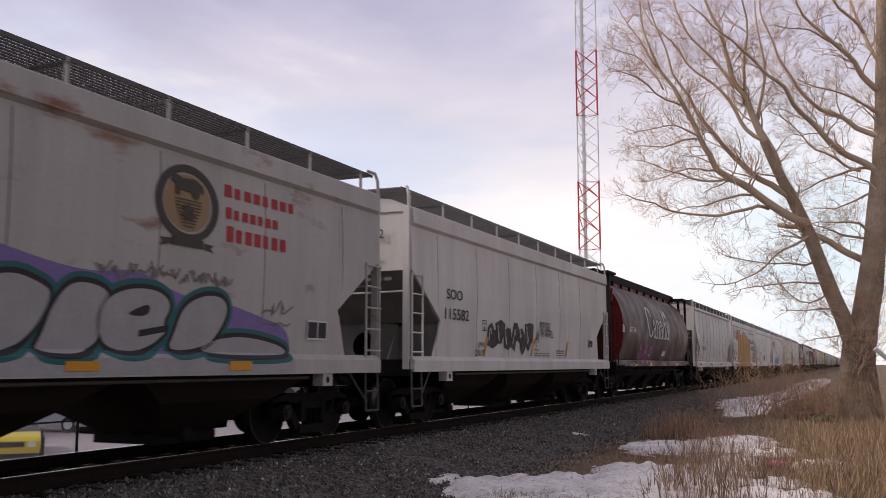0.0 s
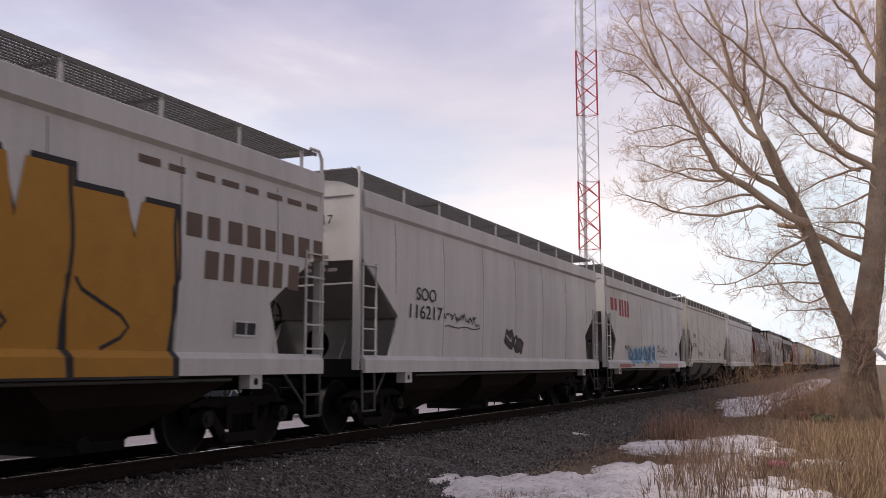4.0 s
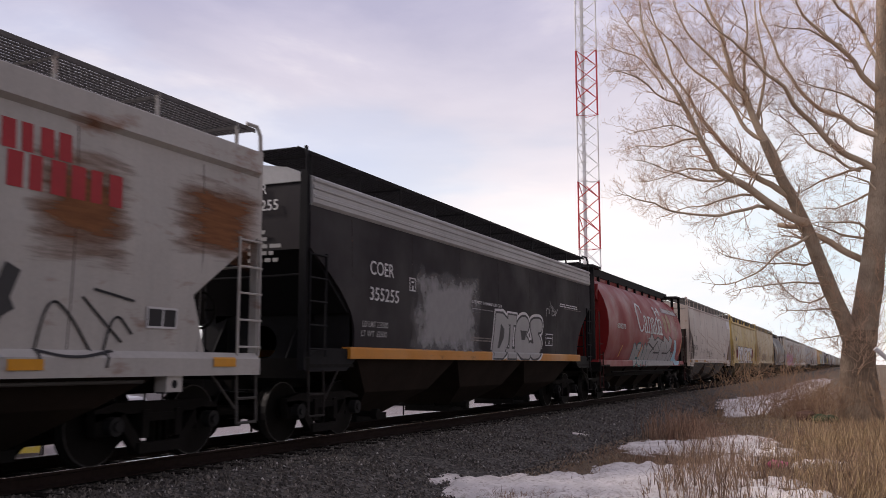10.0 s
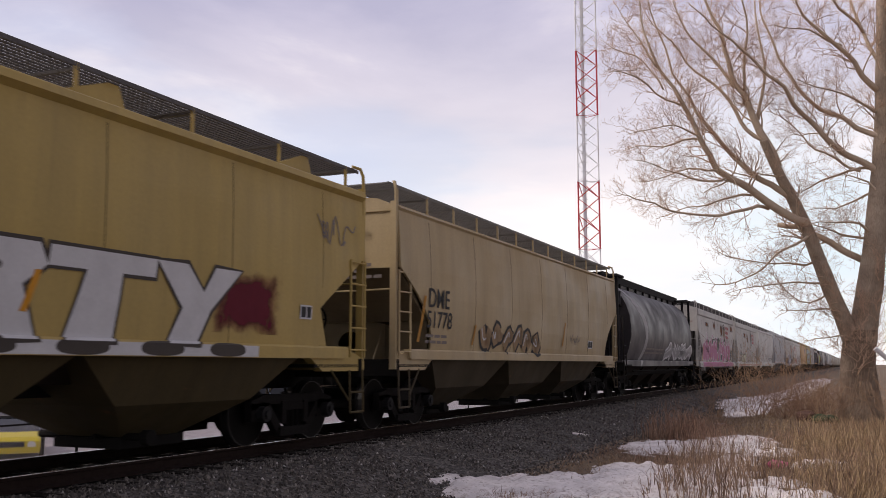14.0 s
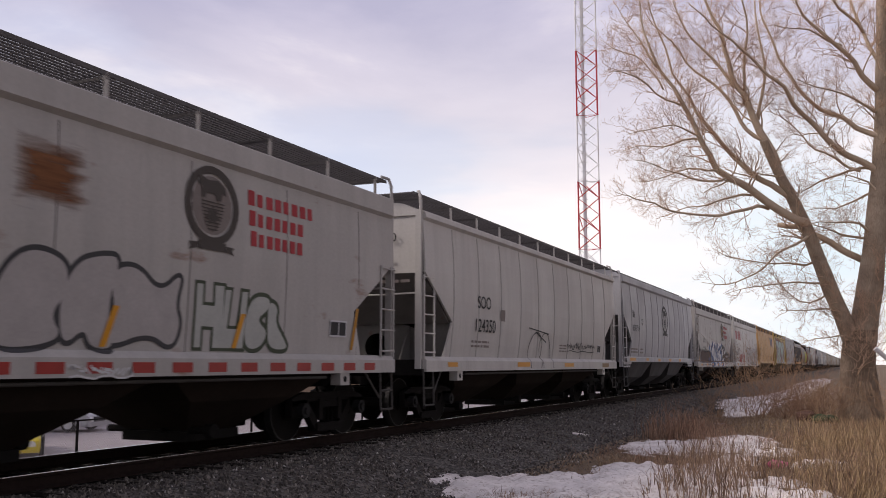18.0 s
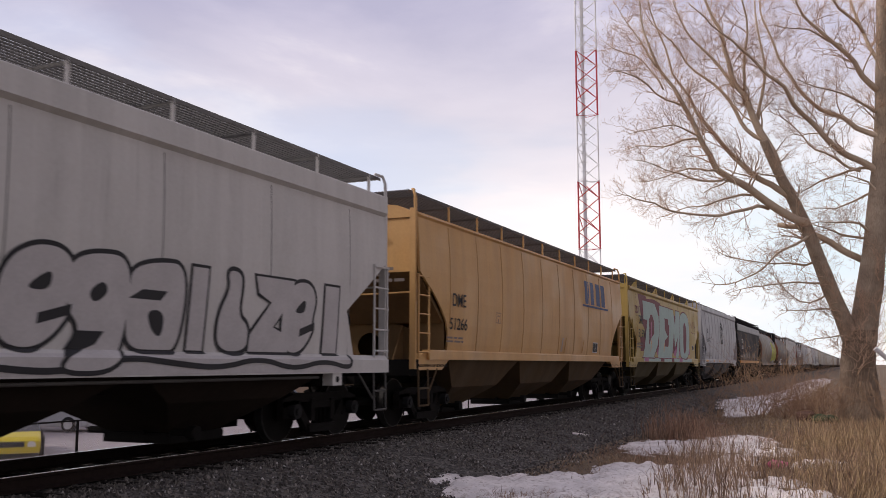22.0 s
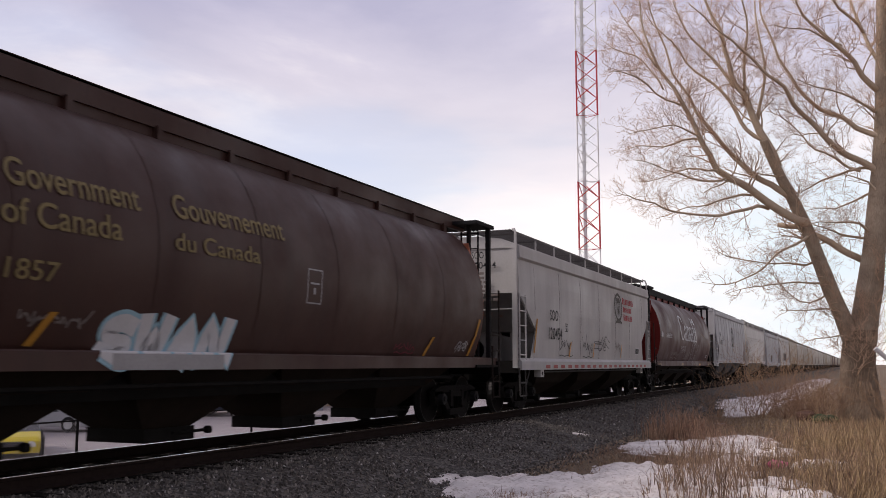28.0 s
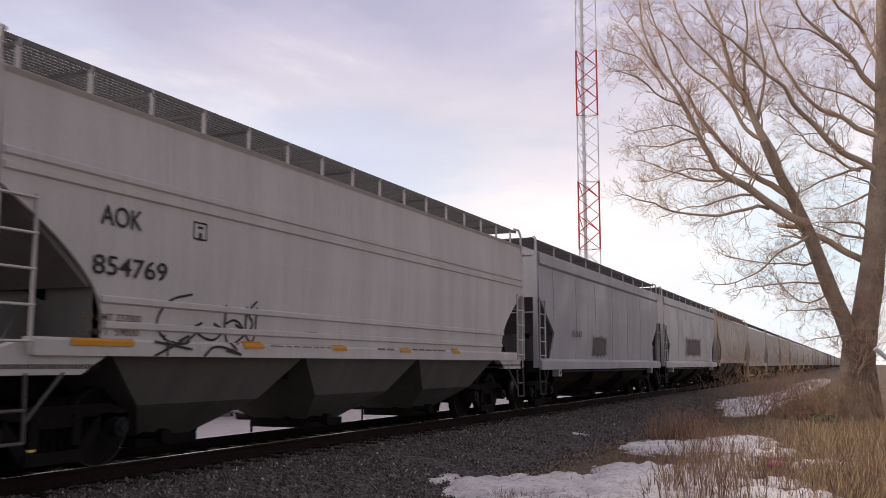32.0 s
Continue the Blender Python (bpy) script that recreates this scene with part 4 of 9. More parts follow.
deco(21, 'stroke', 6.5, 8.1, 1.1, 2.42, 's_dmeblue', 0.26, 'C00-18-48-62-79-98 L42-90')
deco(21, 'stroke', 7.9, 9.4, 1.1, 2.42, 's_dmeblue', 0.25, 'L10-29 L15-98 L44-91')
deco(21, 'stroke', 9.1, 10.3, 1.1, 2.42, 's_dmeblue', 0.22, 'C99-48-05-56-84-20-91')
deco(21, 'stroke', 9.9, 11.5, 1.12, 2.36, 's_black', 0.22, 'C06-49-77-44-01 C44-74-91 L76-98')
deco(21, 'stroke', 4.6, 6.7, 1.16, 2.36, 's_sky', 0.04, 'C79-47-35-63-82-50-21 L06-28')
deco(21, 'stroke', 6.55, 9.4, 1.16, 2.36, 's_white', 0.04, 'C00-08-28-32-39-49 L22-40 L50-59 L55-97 L64-91')
deco(12, 'form', 8.5, 14.35, 1.14, 2.42, 's_grey', 's_black', 'L00-06-19-27-38-57-59-77-79-88-84-94-90', 0.006)
deco(12, 'form', 14.25, 15.85, 1.14, 2.36, 's_sky', '', 'C00-25-09-38-55-62-92-90', 0.005)
deco(12, 'form', 11.9, 12.6, 2.5, 3.3, 's_tan', '', 'C40-04-08-39-79-97-93-60', 0.005)
deco(12, 'form', 12.84, 13.55, 2.55, 3.4, 's_tan', '', 'C40-04-08-39-79-97-93-60', 0.005)
deco(12, 'stroke', 8.6, 14.3, 1.3, 2.4, 's_black', 0.07, 'L10-13-37 L23-43-36 L40-46-59 L53-73-66 L70-73-85-88 L06-24 L80-97')
deco(12, 'stroke', 13.7, 15.5, 2.3, 3.7, 's_tan', 0.035, 'C50-39-69-50 C50-06-19-48 C50-96-89-58 L50-58')
deco(18, 'slash', 8.35, 8.62, 1.38, 1.84, 'yellow')
deco(18, 'slash', 10.7, 10.98, 1.40, 1.86, 'yellow')
deco(18, 'slash', 13.85, 14.1, 1.42, 2.1, 's_orange')
deco(18, 'label', 13.2, 13.72, 1.62, 1.88)
deco(30, 'stroke', 9.35, 11.7, 1.10, 2.34, 's_grey', 0.035, 'C00-13-18-39-48-37-25-20 C40-42-36-47-59-68-62-50 C50-74-98 L04-15-09')
deco(30, 'text', 7.6, 9.25, 1.45, 1.76, 's_faint', 'LeAF')
deco(19, 'stroke', 6.3, 8.2, 1.1, 2.1, 's_black', 0.03, 'C00-05-39-66-40 C50-46-79-95-90 L09-88 L38-76')
deco(11, 'fat', 7.9, 8.95, 1.33, 2.36, 's_grey', 's_charcoal', 'D', 0.08, 's_white')
deco(11, 'fat', 8.85, 9.45, 1.33, 2.36, 's_grey', 's_charcoal', 'I', 0.08, 's_white')
deco(11, 'fat', 9.4, 10.5, 1.33, 2.36, 's_grey', 's_charcoal', 'G', 0.08, 's_white')
deco(11, 'fat', 10.45, 11.5, 1.33, 2.36, 's_grey', 's_charcoal', 'S', 0.08, 's_white')
deco(11, 'frame', 11.88, 12.51, 1.68, 2.0, 's_white')
deco(11, 'bars', 13.18, 14.93, 2.78, 2.9, 's_white', 2)
# ---- freight cars ----
TRACK_X = -9.03
SPEED = 17.0


def wheel_mesh():
    bm = B()
    for r0, r1, t0, t1 in ((0.458, 0.458, -0.065, 0.05), (0.485, 0.485, 0.045, 0.075), (0.16, 0.16, -0.09, 0.10)):
        disc(bm, (0, 0), "x", r0, (t0, t1), 28)
    return mesh_of("wheel", bm, "wheel")


def tread_mesh():
    bm = B()
    n = 28
    for k in range(n):
        a, b = k * 2 * math.pi / n, (k + 1) * 2 * math.pi / n
        v = [bm.verts.new((x, r * math.cos(q), r * math.sin(q))) for x, r, q in ((-0.069, 0.445, a), (-0.069, 0.461, a), (-0.069, 0.461, b), (-0.069, 0.445, b))]
        bm.faces.new(v)
        w = [bm.verts.new((x, r * math.cos(q), r * math.sin(q))) for x, r, q in ((-0.069, 0.461, a), (0.045, 0.461, a), (0.045, 0.461, b), (-0.069, 0.461, b))]
        bm.faces.new(w)
    return mesh_of("tread", bm, "tread")


def frame_mesh():
    bm = B()
    x0, x1 = -0.06, 0.06
    prism(bm, [(-1.12, 0.52), (-1.12, 0.66), (-0.8, 0.74), (0.8, 0.74), (1.12, 0.66), (1.12, 0.52), (0.7, 0.60), (-0.7, 0.60)], "x", x0, x1)
    for s in (-1, 1):
        prism(bm, [(s * 0.66, 0.62), (s * 0.86, 0.64), (s * 0.42, 0.14), (s * 0.24, 0.16)], "x", x0, x1)
        prism(bm, [(s * 0.24, 0.30), (s * 0.36, 0.30), (s * 0.36, 0.64), (s * 0.24, 0.64)], "x", x0 - 0.02, x1 + 0.03)
        prism(bm, [(s * 0.68, 0.36), (s * 1.10, 0.36), (s * 1.12, 0.62), (s * 0.68, 0.62)], "x", x0, x1)
        for k in (-0.12, 0.0, 0.12):
            tube(bm, [(0.0, k, 0.24), (0.0, k, 0.52)], 0.055, 8)
    box(bm, x0 - 0.03, x1 + 0.04, -0.42, 0.42, 0.12, 0.25)
    box(bm, x0 - 0.02, x1 + 0.02, -0.30, 0.30, 0.50, 0.60)
    return mesh_of("side_frame", bm, "truck")


def cap_mesh():
    bm = B()
    disc(bm, (0, 0), "x", 0.115, (-0.02, 0.12), 14)
    disc(bm, (0, 0), "x", 0.06, (0.11, 0.15), 8)
    return mesh_of("bearing_cap", bm, "cap")


def bolster_mesh():
    bm = B()
    box(bm, -1.0, 1.0, -0.22, 0.22, 0.45, 0.72)
    for s in (-0.89, 0.89):
        tube(bm, [(-0.95, s, 0.457), (0.95, s, 0.457)], 0.085, 10)
        box(bm, -0.8, 0.8, s * 0.48 - 0.05, s * 0.48 + 0.05, 0.30, 0.46)
    return mesh_of("bolster", bm, "truck")


def coupler_mesh():
    bm = B()
    box(bm, -0.09, 0.09, -0.25, 0.62, 0.80, 0.98)
    prism(bm, [(-0.16, -0.3), (0.14, -0.38), (0.2, -0.1), (0.12, 0.05), (-0.14, 0.02)], "z", 0.72, 1.04)
    tube(bm, [(0.22, 0.3, 0.78), (0.24, 0.05, 0.45), (0.2, -0.3, 0.40), (0.14, -0.62, 0.6)], 0.025, 6)
    return mesh_of("coupler", bm, "under")


PARTS = dict(wheel=wheel_mesh(), tread=tread_mesh(), frame=frame_mesh(), cap=cap_mesh(), bolster=bolster_mesh(), coupler=coupler_mesh())


def add_trucks(car, half, inset=1.97):
    for s in (-1, 1):
        tr = part("truck", PARTS["bolster"], None, car)
        tr.location = (0, s * (half - inset), 0)
        for side in (-1, 1):
            f = part("side_frame", PARTS["frame"], None, tr)
            f.location = (side * 1.0, 0, 0)
            for a in (-0.89, 0.89):
                w = part("wheel", PARTS["wheel"], None, tr)
                w.location, w.rotation_euler = (side * 0.755, a, 0.457), (0, 0, math.pi if side > 0 else 0)
                if side > 0:
                    td = part("tread", PARTS["tread"], None, tr, "worn bright wheel tread")
                    td.location, td.rotation_euler = (side * 0.755, a, 0.457), (0, 0, math.pi)
                    c = part("bearing_cap", PARTS["cap"], None, tr)
                    c.location = (1.06, a, 0.47)
        c = part("coupler", PARTS["coupler"], None, car)
        c.location, c.rotation_euler = (0, s * (half - 0.0), 0), (0, 0, 0 if s < 0 else math.pi)


def width_at(prof, z):
    for (za, wa), (zb, wb) in zip(prof, prof[1:]):
        if za <= z <= zb:
            return wa + (wb - wa) * (z - za) / (zb - za)
    return prof[0][1] if z < prof[0][0] else prof[-1][1]


PROF_FLAT = [(1.30, 1.50), (1.9, 1.53), (2.6, 1.55), (3.3, 1.54), (4.08, 1.50)]
PROF_RIB = [(1.30, 1.47), (1.6, 1.515), (2.0, 1.555), (2.5, 1.58), (3.0, 1.58), (3.5, 1.56), (4.10, 1.51)]
PROF_TANK = [(1.16, 1.22), (1.4, 1.33), (1.8, 1.47), (2.2, 1.545), (2.6, 1.56), (3.0, 1.51), (3.4, 1.38), (3.7, 1.22), (3.95, 1.02), (4.12, 0.80), (4.24, 0.5)]


def cut_end(hb, z, curved):
    """How far the side sheet reaches along the car at a height."""
    if z >= 2.95:
        return hb - 0.05
    if curved:
        u = (2.95 - z) / 1.65
        return hb - 0.05 - 1.45 * math.sin(min(1, u * 1.25) * math.pi / 2)
    if z >= 2.05:
        return hb - 0.05 - 1.35 * (2.95 - z) / 0.9
    return hb - 1.40 + 0.30 * (2.05 - z) / 0.75


def hopper_car(spec):
    """A covered hopper car; spec gives its length and style."""
    half = spec["pitch"] / 2
    hb = half - 0.62
    low, curved, ribs = spec.get("low", True), spec.get("curved", False), spec.get("ribs", 0)
    prof = spec["prof"]
    mat = spec["mat"]
    smat = spec.get("sill_mat", mat)
    seam_mat = spec.get("low_mat", mat)
    car = new("freight_car")
    levels = sorted(set([z for z, w in prof] + [1.45, 1.75, 2.05, 2.35, 2.65, 2.95] + ([1.6, 1.9, 2.2, 2.5, 2.8] if curved else [])))
    for side in (1, -1):
        bm = B()
        rows = []
        for z in levels:
            w, y = width_at(prof, z), cut_end(hb, z, curved)
            rows.append([bm.verts.new((side * ww, yy, z)) for ww, yy in ((w, -y), (w, y), (w - 0.04, y), (w - 0.04, -y))])
        for a, b in zip(rows, rows[1:]):
            for k in range(4):
                bm.faces.new((a[k], a[(k + 1) % 4], b[(k + 1) % 4], b[k]))
        bm.faces.new(rows[0])
        bm.faces.new(rows[-1])
        part("side_panel", bm, mat, car)
        # eave band
        bm = B()
        f0, f1, fo = spec.get("eave", (3.735, 4.15, 0.05))
        rz = f1 - 4.08
        prism(bm, [(side * 1.46, f0), (side * (1.53 + fo), f0 + 0.10), (side * (1.51 + fo), f1 - 0.02), (side * (1.48 + fo), f1), (side * 1.40, f1 + 0.02)], "y", -hb + 0.06, hb - 0.06)
        part("eave_band", bm, spec.get("eave_mat", mat), car)
        for z in spec.get("eave_ribs", ()):
            bm = B()
            w = 1.515 + fo
            prism(bm, [(side * (w - 0.01), z - 0.05), (side * (w + 0.025), z - 0.02), (side * (w + 0.025), z + 0.02), (side * (w - 0.01), z + 0.05)], "y", -hb + 0.08, hb - 0.08)
            part("pressed_band", bm, spec.get("eave_mat", mat), car)
        # sill
        bm = B()
        if low:
            prism(bm, [(side * 1.40, 1.34), (side * 1.53, 1.34), (side * 1.61, 1.26), (side * 1.61, 1.05), (side * 1.40, 1.05)], "y", -hb + 0.05, hb - 0.05)
        else:
            prism(bm, [(side * 1.40, 1.47), (side * 1.545, 1.47), (side * 1.56, 1.44), (side * 1.56, 1.28), (side * 1.42, 1.28)], "y", -hb + spec.get("sill_in", 0.55), hb - spec.get("sill_in", 0.55))
        part("side_sill", bm, smat, car)
        if not low:
            for e in (-1, 1):
                bm = B()
                prism(bm, [(e * (hb - 0.02), 1.30), (e * (hb - 0.02), 1.08), (e * (hb - 1.25), 1.08), (e * (hb - 1.6), 1.28), (e * (hb - 1.6), 1.44), (e * (hb - 0.5), 1.44)], "x", side * 1.36, side * 1.50)
                part("end_gusset", bm, spec.get("gusset_mat", smat), car)
        if ribs:
            for k in range(ribs):
                y = -hb + 0.75 + (2 * hb - 1.5) * (k + 0.5) / ribs
                bm = B()
                top = spec["eave"][0] + 0.03
                pts = [(w + 0.009, z) for z, w in prof if z < top - 0.1] + [(width_at(prof, top) + 0.009, top)]
                pts = [p for p in pts if abs(y) < cut_end(hb, p[1], curved) - 0.03]
                for (wa, za), (wb, zb) in zip(pts, pts[1:]):
                    v = [bm.verts.new(q) for q in ((side * wa, y - 0.022, za), (side * wa, y + 0.022, za), (side * wb, y + 0.022, zb), (side * wb, y - 0.022, zb))]
                    u = [bm.verts.new((q.co.x - side * 0.03, q.co.y, q.co.z)) for q in v]
                    bm.faces.new(v)
                    for i in range(4):
                        bm.faces.new((v[i], v[(i + 1) % 4], u[(i + 1) % 4], u[i]))
                if len(bm.verts):
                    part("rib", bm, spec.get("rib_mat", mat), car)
                else:
                    bm.free()
        for k in range(spec.get("seams", 0)):
            y = -hb + 0.2 + (2 * hb - 0.4) * (k + 0.5) / spec["seams"]
            pts = [(w, z) for z, w in prof if z < f0] + [(width_at(prof, f0), f0)]
            pts = [p for p in pts if abs(y) < cut_end(hb, p[1], curved) - 0.03]
            bm = B()
            for (wa, za), (wb, zb) in zip(pts, pts[1:]):
                va = [bm.verts.new((side * (wa + q), y + d, za)) for d, q in ((-0.014, -0.002), (0, 0.003), (0.014, -0.002))]
                vb = [bm.verts.new((side * (wb + q), y + d, zb)) for d, q in ((-0.014, -0.002), (0, 0.003), (0.014, -0.002))]
                for i in range(2):
                    bm.faces.new((va[i], va[i + 1], vb[i + 1], vb[i]))
            part("weld_seam", bm, seam_mat, car)
        for z in spec.get("bands", ()):
            bm = B()
            w = width_at(prof, z)
            y = cut_end(hb, z, curved) - 0.02
            prism(bm, [(side * (w - 0.01), z - 0.055), (side * (w + 0.03), z - 0.03), (side * (w + 0.03), z + 0.03), (side * (w - 0.01), z + 0.055)], "y", -y, y)
            part("pressed_band", bm, mat, car)
    # roof
    bm = B()
    rz = spec.get("eave", (3.735, 4.15, 0.05))[1] - 4.08
    rp = [(-1.49, 4.00), (-1.49, 4.06), (-1.1, 4.24), (-0.5, 4.33), (0.5, 4.33), (1.1, 4.24), (1.49, 4.06), (1.49, 4.00)]
    prism(bm, [(a, b + rz) for a, b in rp], "y", -hb + 0.06, hb - 0.06)
    part("roof", bm, spec.get("roof_mat", mat), car)
    for e in (-1, 1):
        bm = B()
        prism(bm, [(-1.48, 2.95), (1.48, 2.95), (1.5, 4.03 + rz), (1.1, 4.2 + rz), (0.5, 4.29 + rz), (-0.5, 4.29 + rz), (-1.1, 4.2 + rz), (-1.5, 4.03 + rz)], "y", e * (hb - 0.09), e * (hb - 0.15))
        part("end_panel", bm, spec.get("end_mat", mat), car)
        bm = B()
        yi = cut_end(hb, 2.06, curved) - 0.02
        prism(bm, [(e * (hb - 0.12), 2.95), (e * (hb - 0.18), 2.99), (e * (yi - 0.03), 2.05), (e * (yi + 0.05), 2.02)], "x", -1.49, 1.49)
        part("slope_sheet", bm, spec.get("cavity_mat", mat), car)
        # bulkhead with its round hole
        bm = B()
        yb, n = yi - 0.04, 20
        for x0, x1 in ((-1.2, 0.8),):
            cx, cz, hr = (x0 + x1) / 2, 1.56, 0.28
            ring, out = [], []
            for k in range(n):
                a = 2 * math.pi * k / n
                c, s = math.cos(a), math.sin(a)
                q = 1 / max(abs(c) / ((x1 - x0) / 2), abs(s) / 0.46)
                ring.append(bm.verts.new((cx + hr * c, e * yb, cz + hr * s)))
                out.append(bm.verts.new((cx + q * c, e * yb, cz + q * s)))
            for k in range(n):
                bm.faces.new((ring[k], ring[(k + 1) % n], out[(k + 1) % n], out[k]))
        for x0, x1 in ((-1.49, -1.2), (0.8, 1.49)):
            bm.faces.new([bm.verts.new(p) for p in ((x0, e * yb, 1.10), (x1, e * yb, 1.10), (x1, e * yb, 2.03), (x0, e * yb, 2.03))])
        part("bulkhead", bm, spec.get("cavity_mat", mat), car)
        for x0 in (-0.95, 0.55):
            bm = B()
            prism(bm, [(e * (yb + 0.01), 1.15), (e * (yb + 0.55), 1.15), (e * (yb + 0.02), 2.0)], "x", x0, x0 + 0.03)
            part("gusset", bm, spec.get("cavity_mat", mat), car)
        # platform and end sill
        bm = B()
        box(bm, -1.5, 1.5, min(e * (hb - 1.5), e * hb), max(e * (hb - 1.5), e * hb), 1.14, 1.19)
        box(bm, -1.52, 1.52, min(e * (hb - 0.12), e * hb), max(e * (hb - 0.12), e * hb), 0.98, 1.28)
        part("end_platform", bm, spec.get("plat_mat", "under"), car)
        end_fittings(car, spec, e, hb)
    # hoppers
    nh = spec.get("hoppers", 3)
    span = 2 * (hb - 1.75)
    hz = 1.10 if low else 1.32
    for k in range(nh):
        y0 = -span / 2 + span * k / nh
        y1 = y0 + span / nh
        ym = (y0 + y1) / 2
        bm = B()
        o = [(-1.42, y0), (1.42, y0), (1.42, y1), (-1.42, y1)]
        hl = 0.52
        i_ = [(-0.5, ym - hl), (0.5, ym - hl), (0.5, ym + hl), (-0.5, ym + hl)]
        hm = (y1 - y0) / 2 * 0.61
        m_ = [(-1.12, ym - hm), (1.12, ym - hm), (1.12, ym + hm), (-1.12, ym + hm)]
        va = [bm.verts.new((*p, hz)) for p in o]
        vm = [bm.verts.new((*p, 0.70)) for p in m_]
        vb = [bm.verts.new((*p, 0.26)) for p in i_]
        for a in range(4):
            bm.faces.new((va[a], va[(a + 1) % 4], vm[(a + 1) % 4], vm[a]))
            bm.faces.new((vm[a], vm[(a + 1) % 4], vb[(a + 1) % 4], vb[a]))
        bm.faces.new(vb)
        bm.faces.new(va)
        h = part("hopper", bm, spec.get("hop_mat", "hop_dark"), car)
        bm = B()
        xw = max(p[0] for p in i_)
        box(bm, -xw - 0.06, xw + 0.06, ym - 0.6, ym + 0.6, 0.13, 0.26)
        tube(bm, [(-0.9, ym - 0.5, 0.28), (0.9, ym - 0.5, 0.28)], 0.05, 8)
        tube(bm, [(0.2, ym - 0.7, 0.28), (0.2, ym + 0.92, 0.30)], 0.035, 6)
        disc(bm, (ym + 0.92, 0.30), "x", 0.09, (0.14, 0.26), 10)
        disc(bm, (ym - 0.5, 0.28), "x", 0.10, (0.85, 0.97), 10)
        part("outlet_gate", bm, "under", h)
    bm = B()
    box(bm, -0.28, 0.28, -half + 0.5, half - 0.5, 0.80, 1.14)
    part("center_sill", bm, "under", car)
    # the trough's near-black colour stands for the shade between the hoppers
    bm = B()
    prism(bm, [(-1.15, hz - 0.02), (1.15, hz - 0.02), (0.8, 0.96), (-0.8, 0.96)], "y", -span / 2 + 1.2, span / 2 - 1.2)
    part("trough", bm, "hop_dark", car)
    if low:
        bm = B()
        tube(bm, [(1.50, -hb + 2.2, 0.99), (1.50, hb - 2.2, 0.99)], 0.022, 6)
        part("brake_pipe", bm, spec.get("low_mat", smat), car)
    for y in (-hb + 1.75, hb - 1.75) if low else ():
        bm = B()
        box(bm, 1.40, 1.58, y - 0.14, y + 0.14, 0.86, 1.06)
        pad = part("jacking_pad", bm, smat, car)
        # black disc paints the shade inside the pad's hole; nothing is cut
        bm = B()
        disc(bm, (y, 0.955), "x", 0.05, (1.57, 1.584), 12)
        part("hole", bm, "black", pad, "black disc in place of a round hole")
    walkway(car, spec, hb)
    add_trucks(car, half)
    return car


def end_fittings(car, spec, e, hb):
    """Corner posts, ladders, steps and the end hand rails."""
    pm = spec.get("post_mat", spec["mat"])
    for side in (1, -1):
        bm = B()
        zt = spec.get("walk_z", 4.515) if not spec.get("flush") else 4.5
        tube(bm, [(side * 1.5, e * hb, 4.1), (side * 1.49, e * hb, zt - 0.12), (side * 1.45, e * (hb - 0.03), zt + 0.01), (side * 1.36, e * (hb - 0.16), zt + 0.04)], 0.028, 6)
        box(bm, side * 1.46 - 0.06, side * 1.46 + 0.06, e * hb - 0.04, e * hb + 0.04, 1.1, 4.16)
        part("corner_post", bm, pm, car)
        bm = B()
        for y in (hb - 0.03, hb - 0.50):
            tube(bm, [(side * 1.56, e * y, 1.30), (side * 1.56, e * y, 2.90)], 0.022, 5)
        for k in range(5):
            tube(bm, [(side * 1.57, e * hb, 1.42 + k * 0.36), (side * 1.57, e * (hb - 0.52), 1.42 + k * 0.36)], 0.016, 5)
        part("ladder", bm, pm, car)
        bm = B()
        for y in (hb - 0.05, hb - 0.48):
            tube(bm, [(side * 1.54, e * y, 1.10), (side * 1.56, e * y, 0.42)], 0.02, 5)
        for z in (0.42, 0.74):
            tube(bm, [(side * 1.56, e * (hb - 0.05), z), (side * 1.56, e * (hb - 0.48), z)], 0.02, 5)
        tube(bm, [(side * 1.54, e * (hb - 0.5), 0.62), (side * 1.5, e * (hb - 1.0), 1.1)], 0.02, 5)
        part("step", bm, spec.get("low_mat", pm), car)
    bm = B()
    for x in (-0.75, -0.35):
        tube(bm, [(x, e * (hb - 0.01), 1.25), (x, e * (hb - 0.01), 4.2)], 0.02, 5)
    for k in range(8):
        tube(bm, [(-0.75, e * (hb - 0.01), 1.45 + k * 0.36), (-0.35, e * (hb - 0.01), 1.45 + k * 0.36)], 0.015, 5)
    part("end_ladder", bm, pm, car)
    bm = B()
    tube(bm, [(-1.5, e * (hb + 0.0), 2.55), (-0.6, e * (hb + 0.02), 2.53), (0.6, e * (hb + 0.02), 2.53), (1.5, e * (hb + 0.0), 2.55)], 0.018, 5)
    part("grab_bar", bm, pm, car)
    if e > 0:
        bm = B()
        for k in range(14):
            a, b = k * 2 * math.pi / 14, (k + 1) * 2 * math.pi / 14
            tube(bm, [(0.55 + 0.26 * math.cos(a), hb - 0.02, 1.95 + 0.26 * math.sin(a)), (0.55 + 0.26 * math.cos(b), hb - 0.02, 1.95 + 0.26 * math.sin(b))], 0.018, 5)
        for k in range(3):
            a = k * math.pi / 3
            tube(bm, [(0.55 + 0.26 * math.cos(a), hb - 0.02, 1.95 + 0.26 * math.sin(a)), (0.55 - 0.26 * math.cos(a), hb - 0.02, 1.95 - 0.26 * math.sin(a))], 0.014, 5)
        box(bm, 0.45, 0.65, hb - 0.28, hb - 0.04, 1.75, 2.1)
        part("brake_wheel", bm, "under", car)


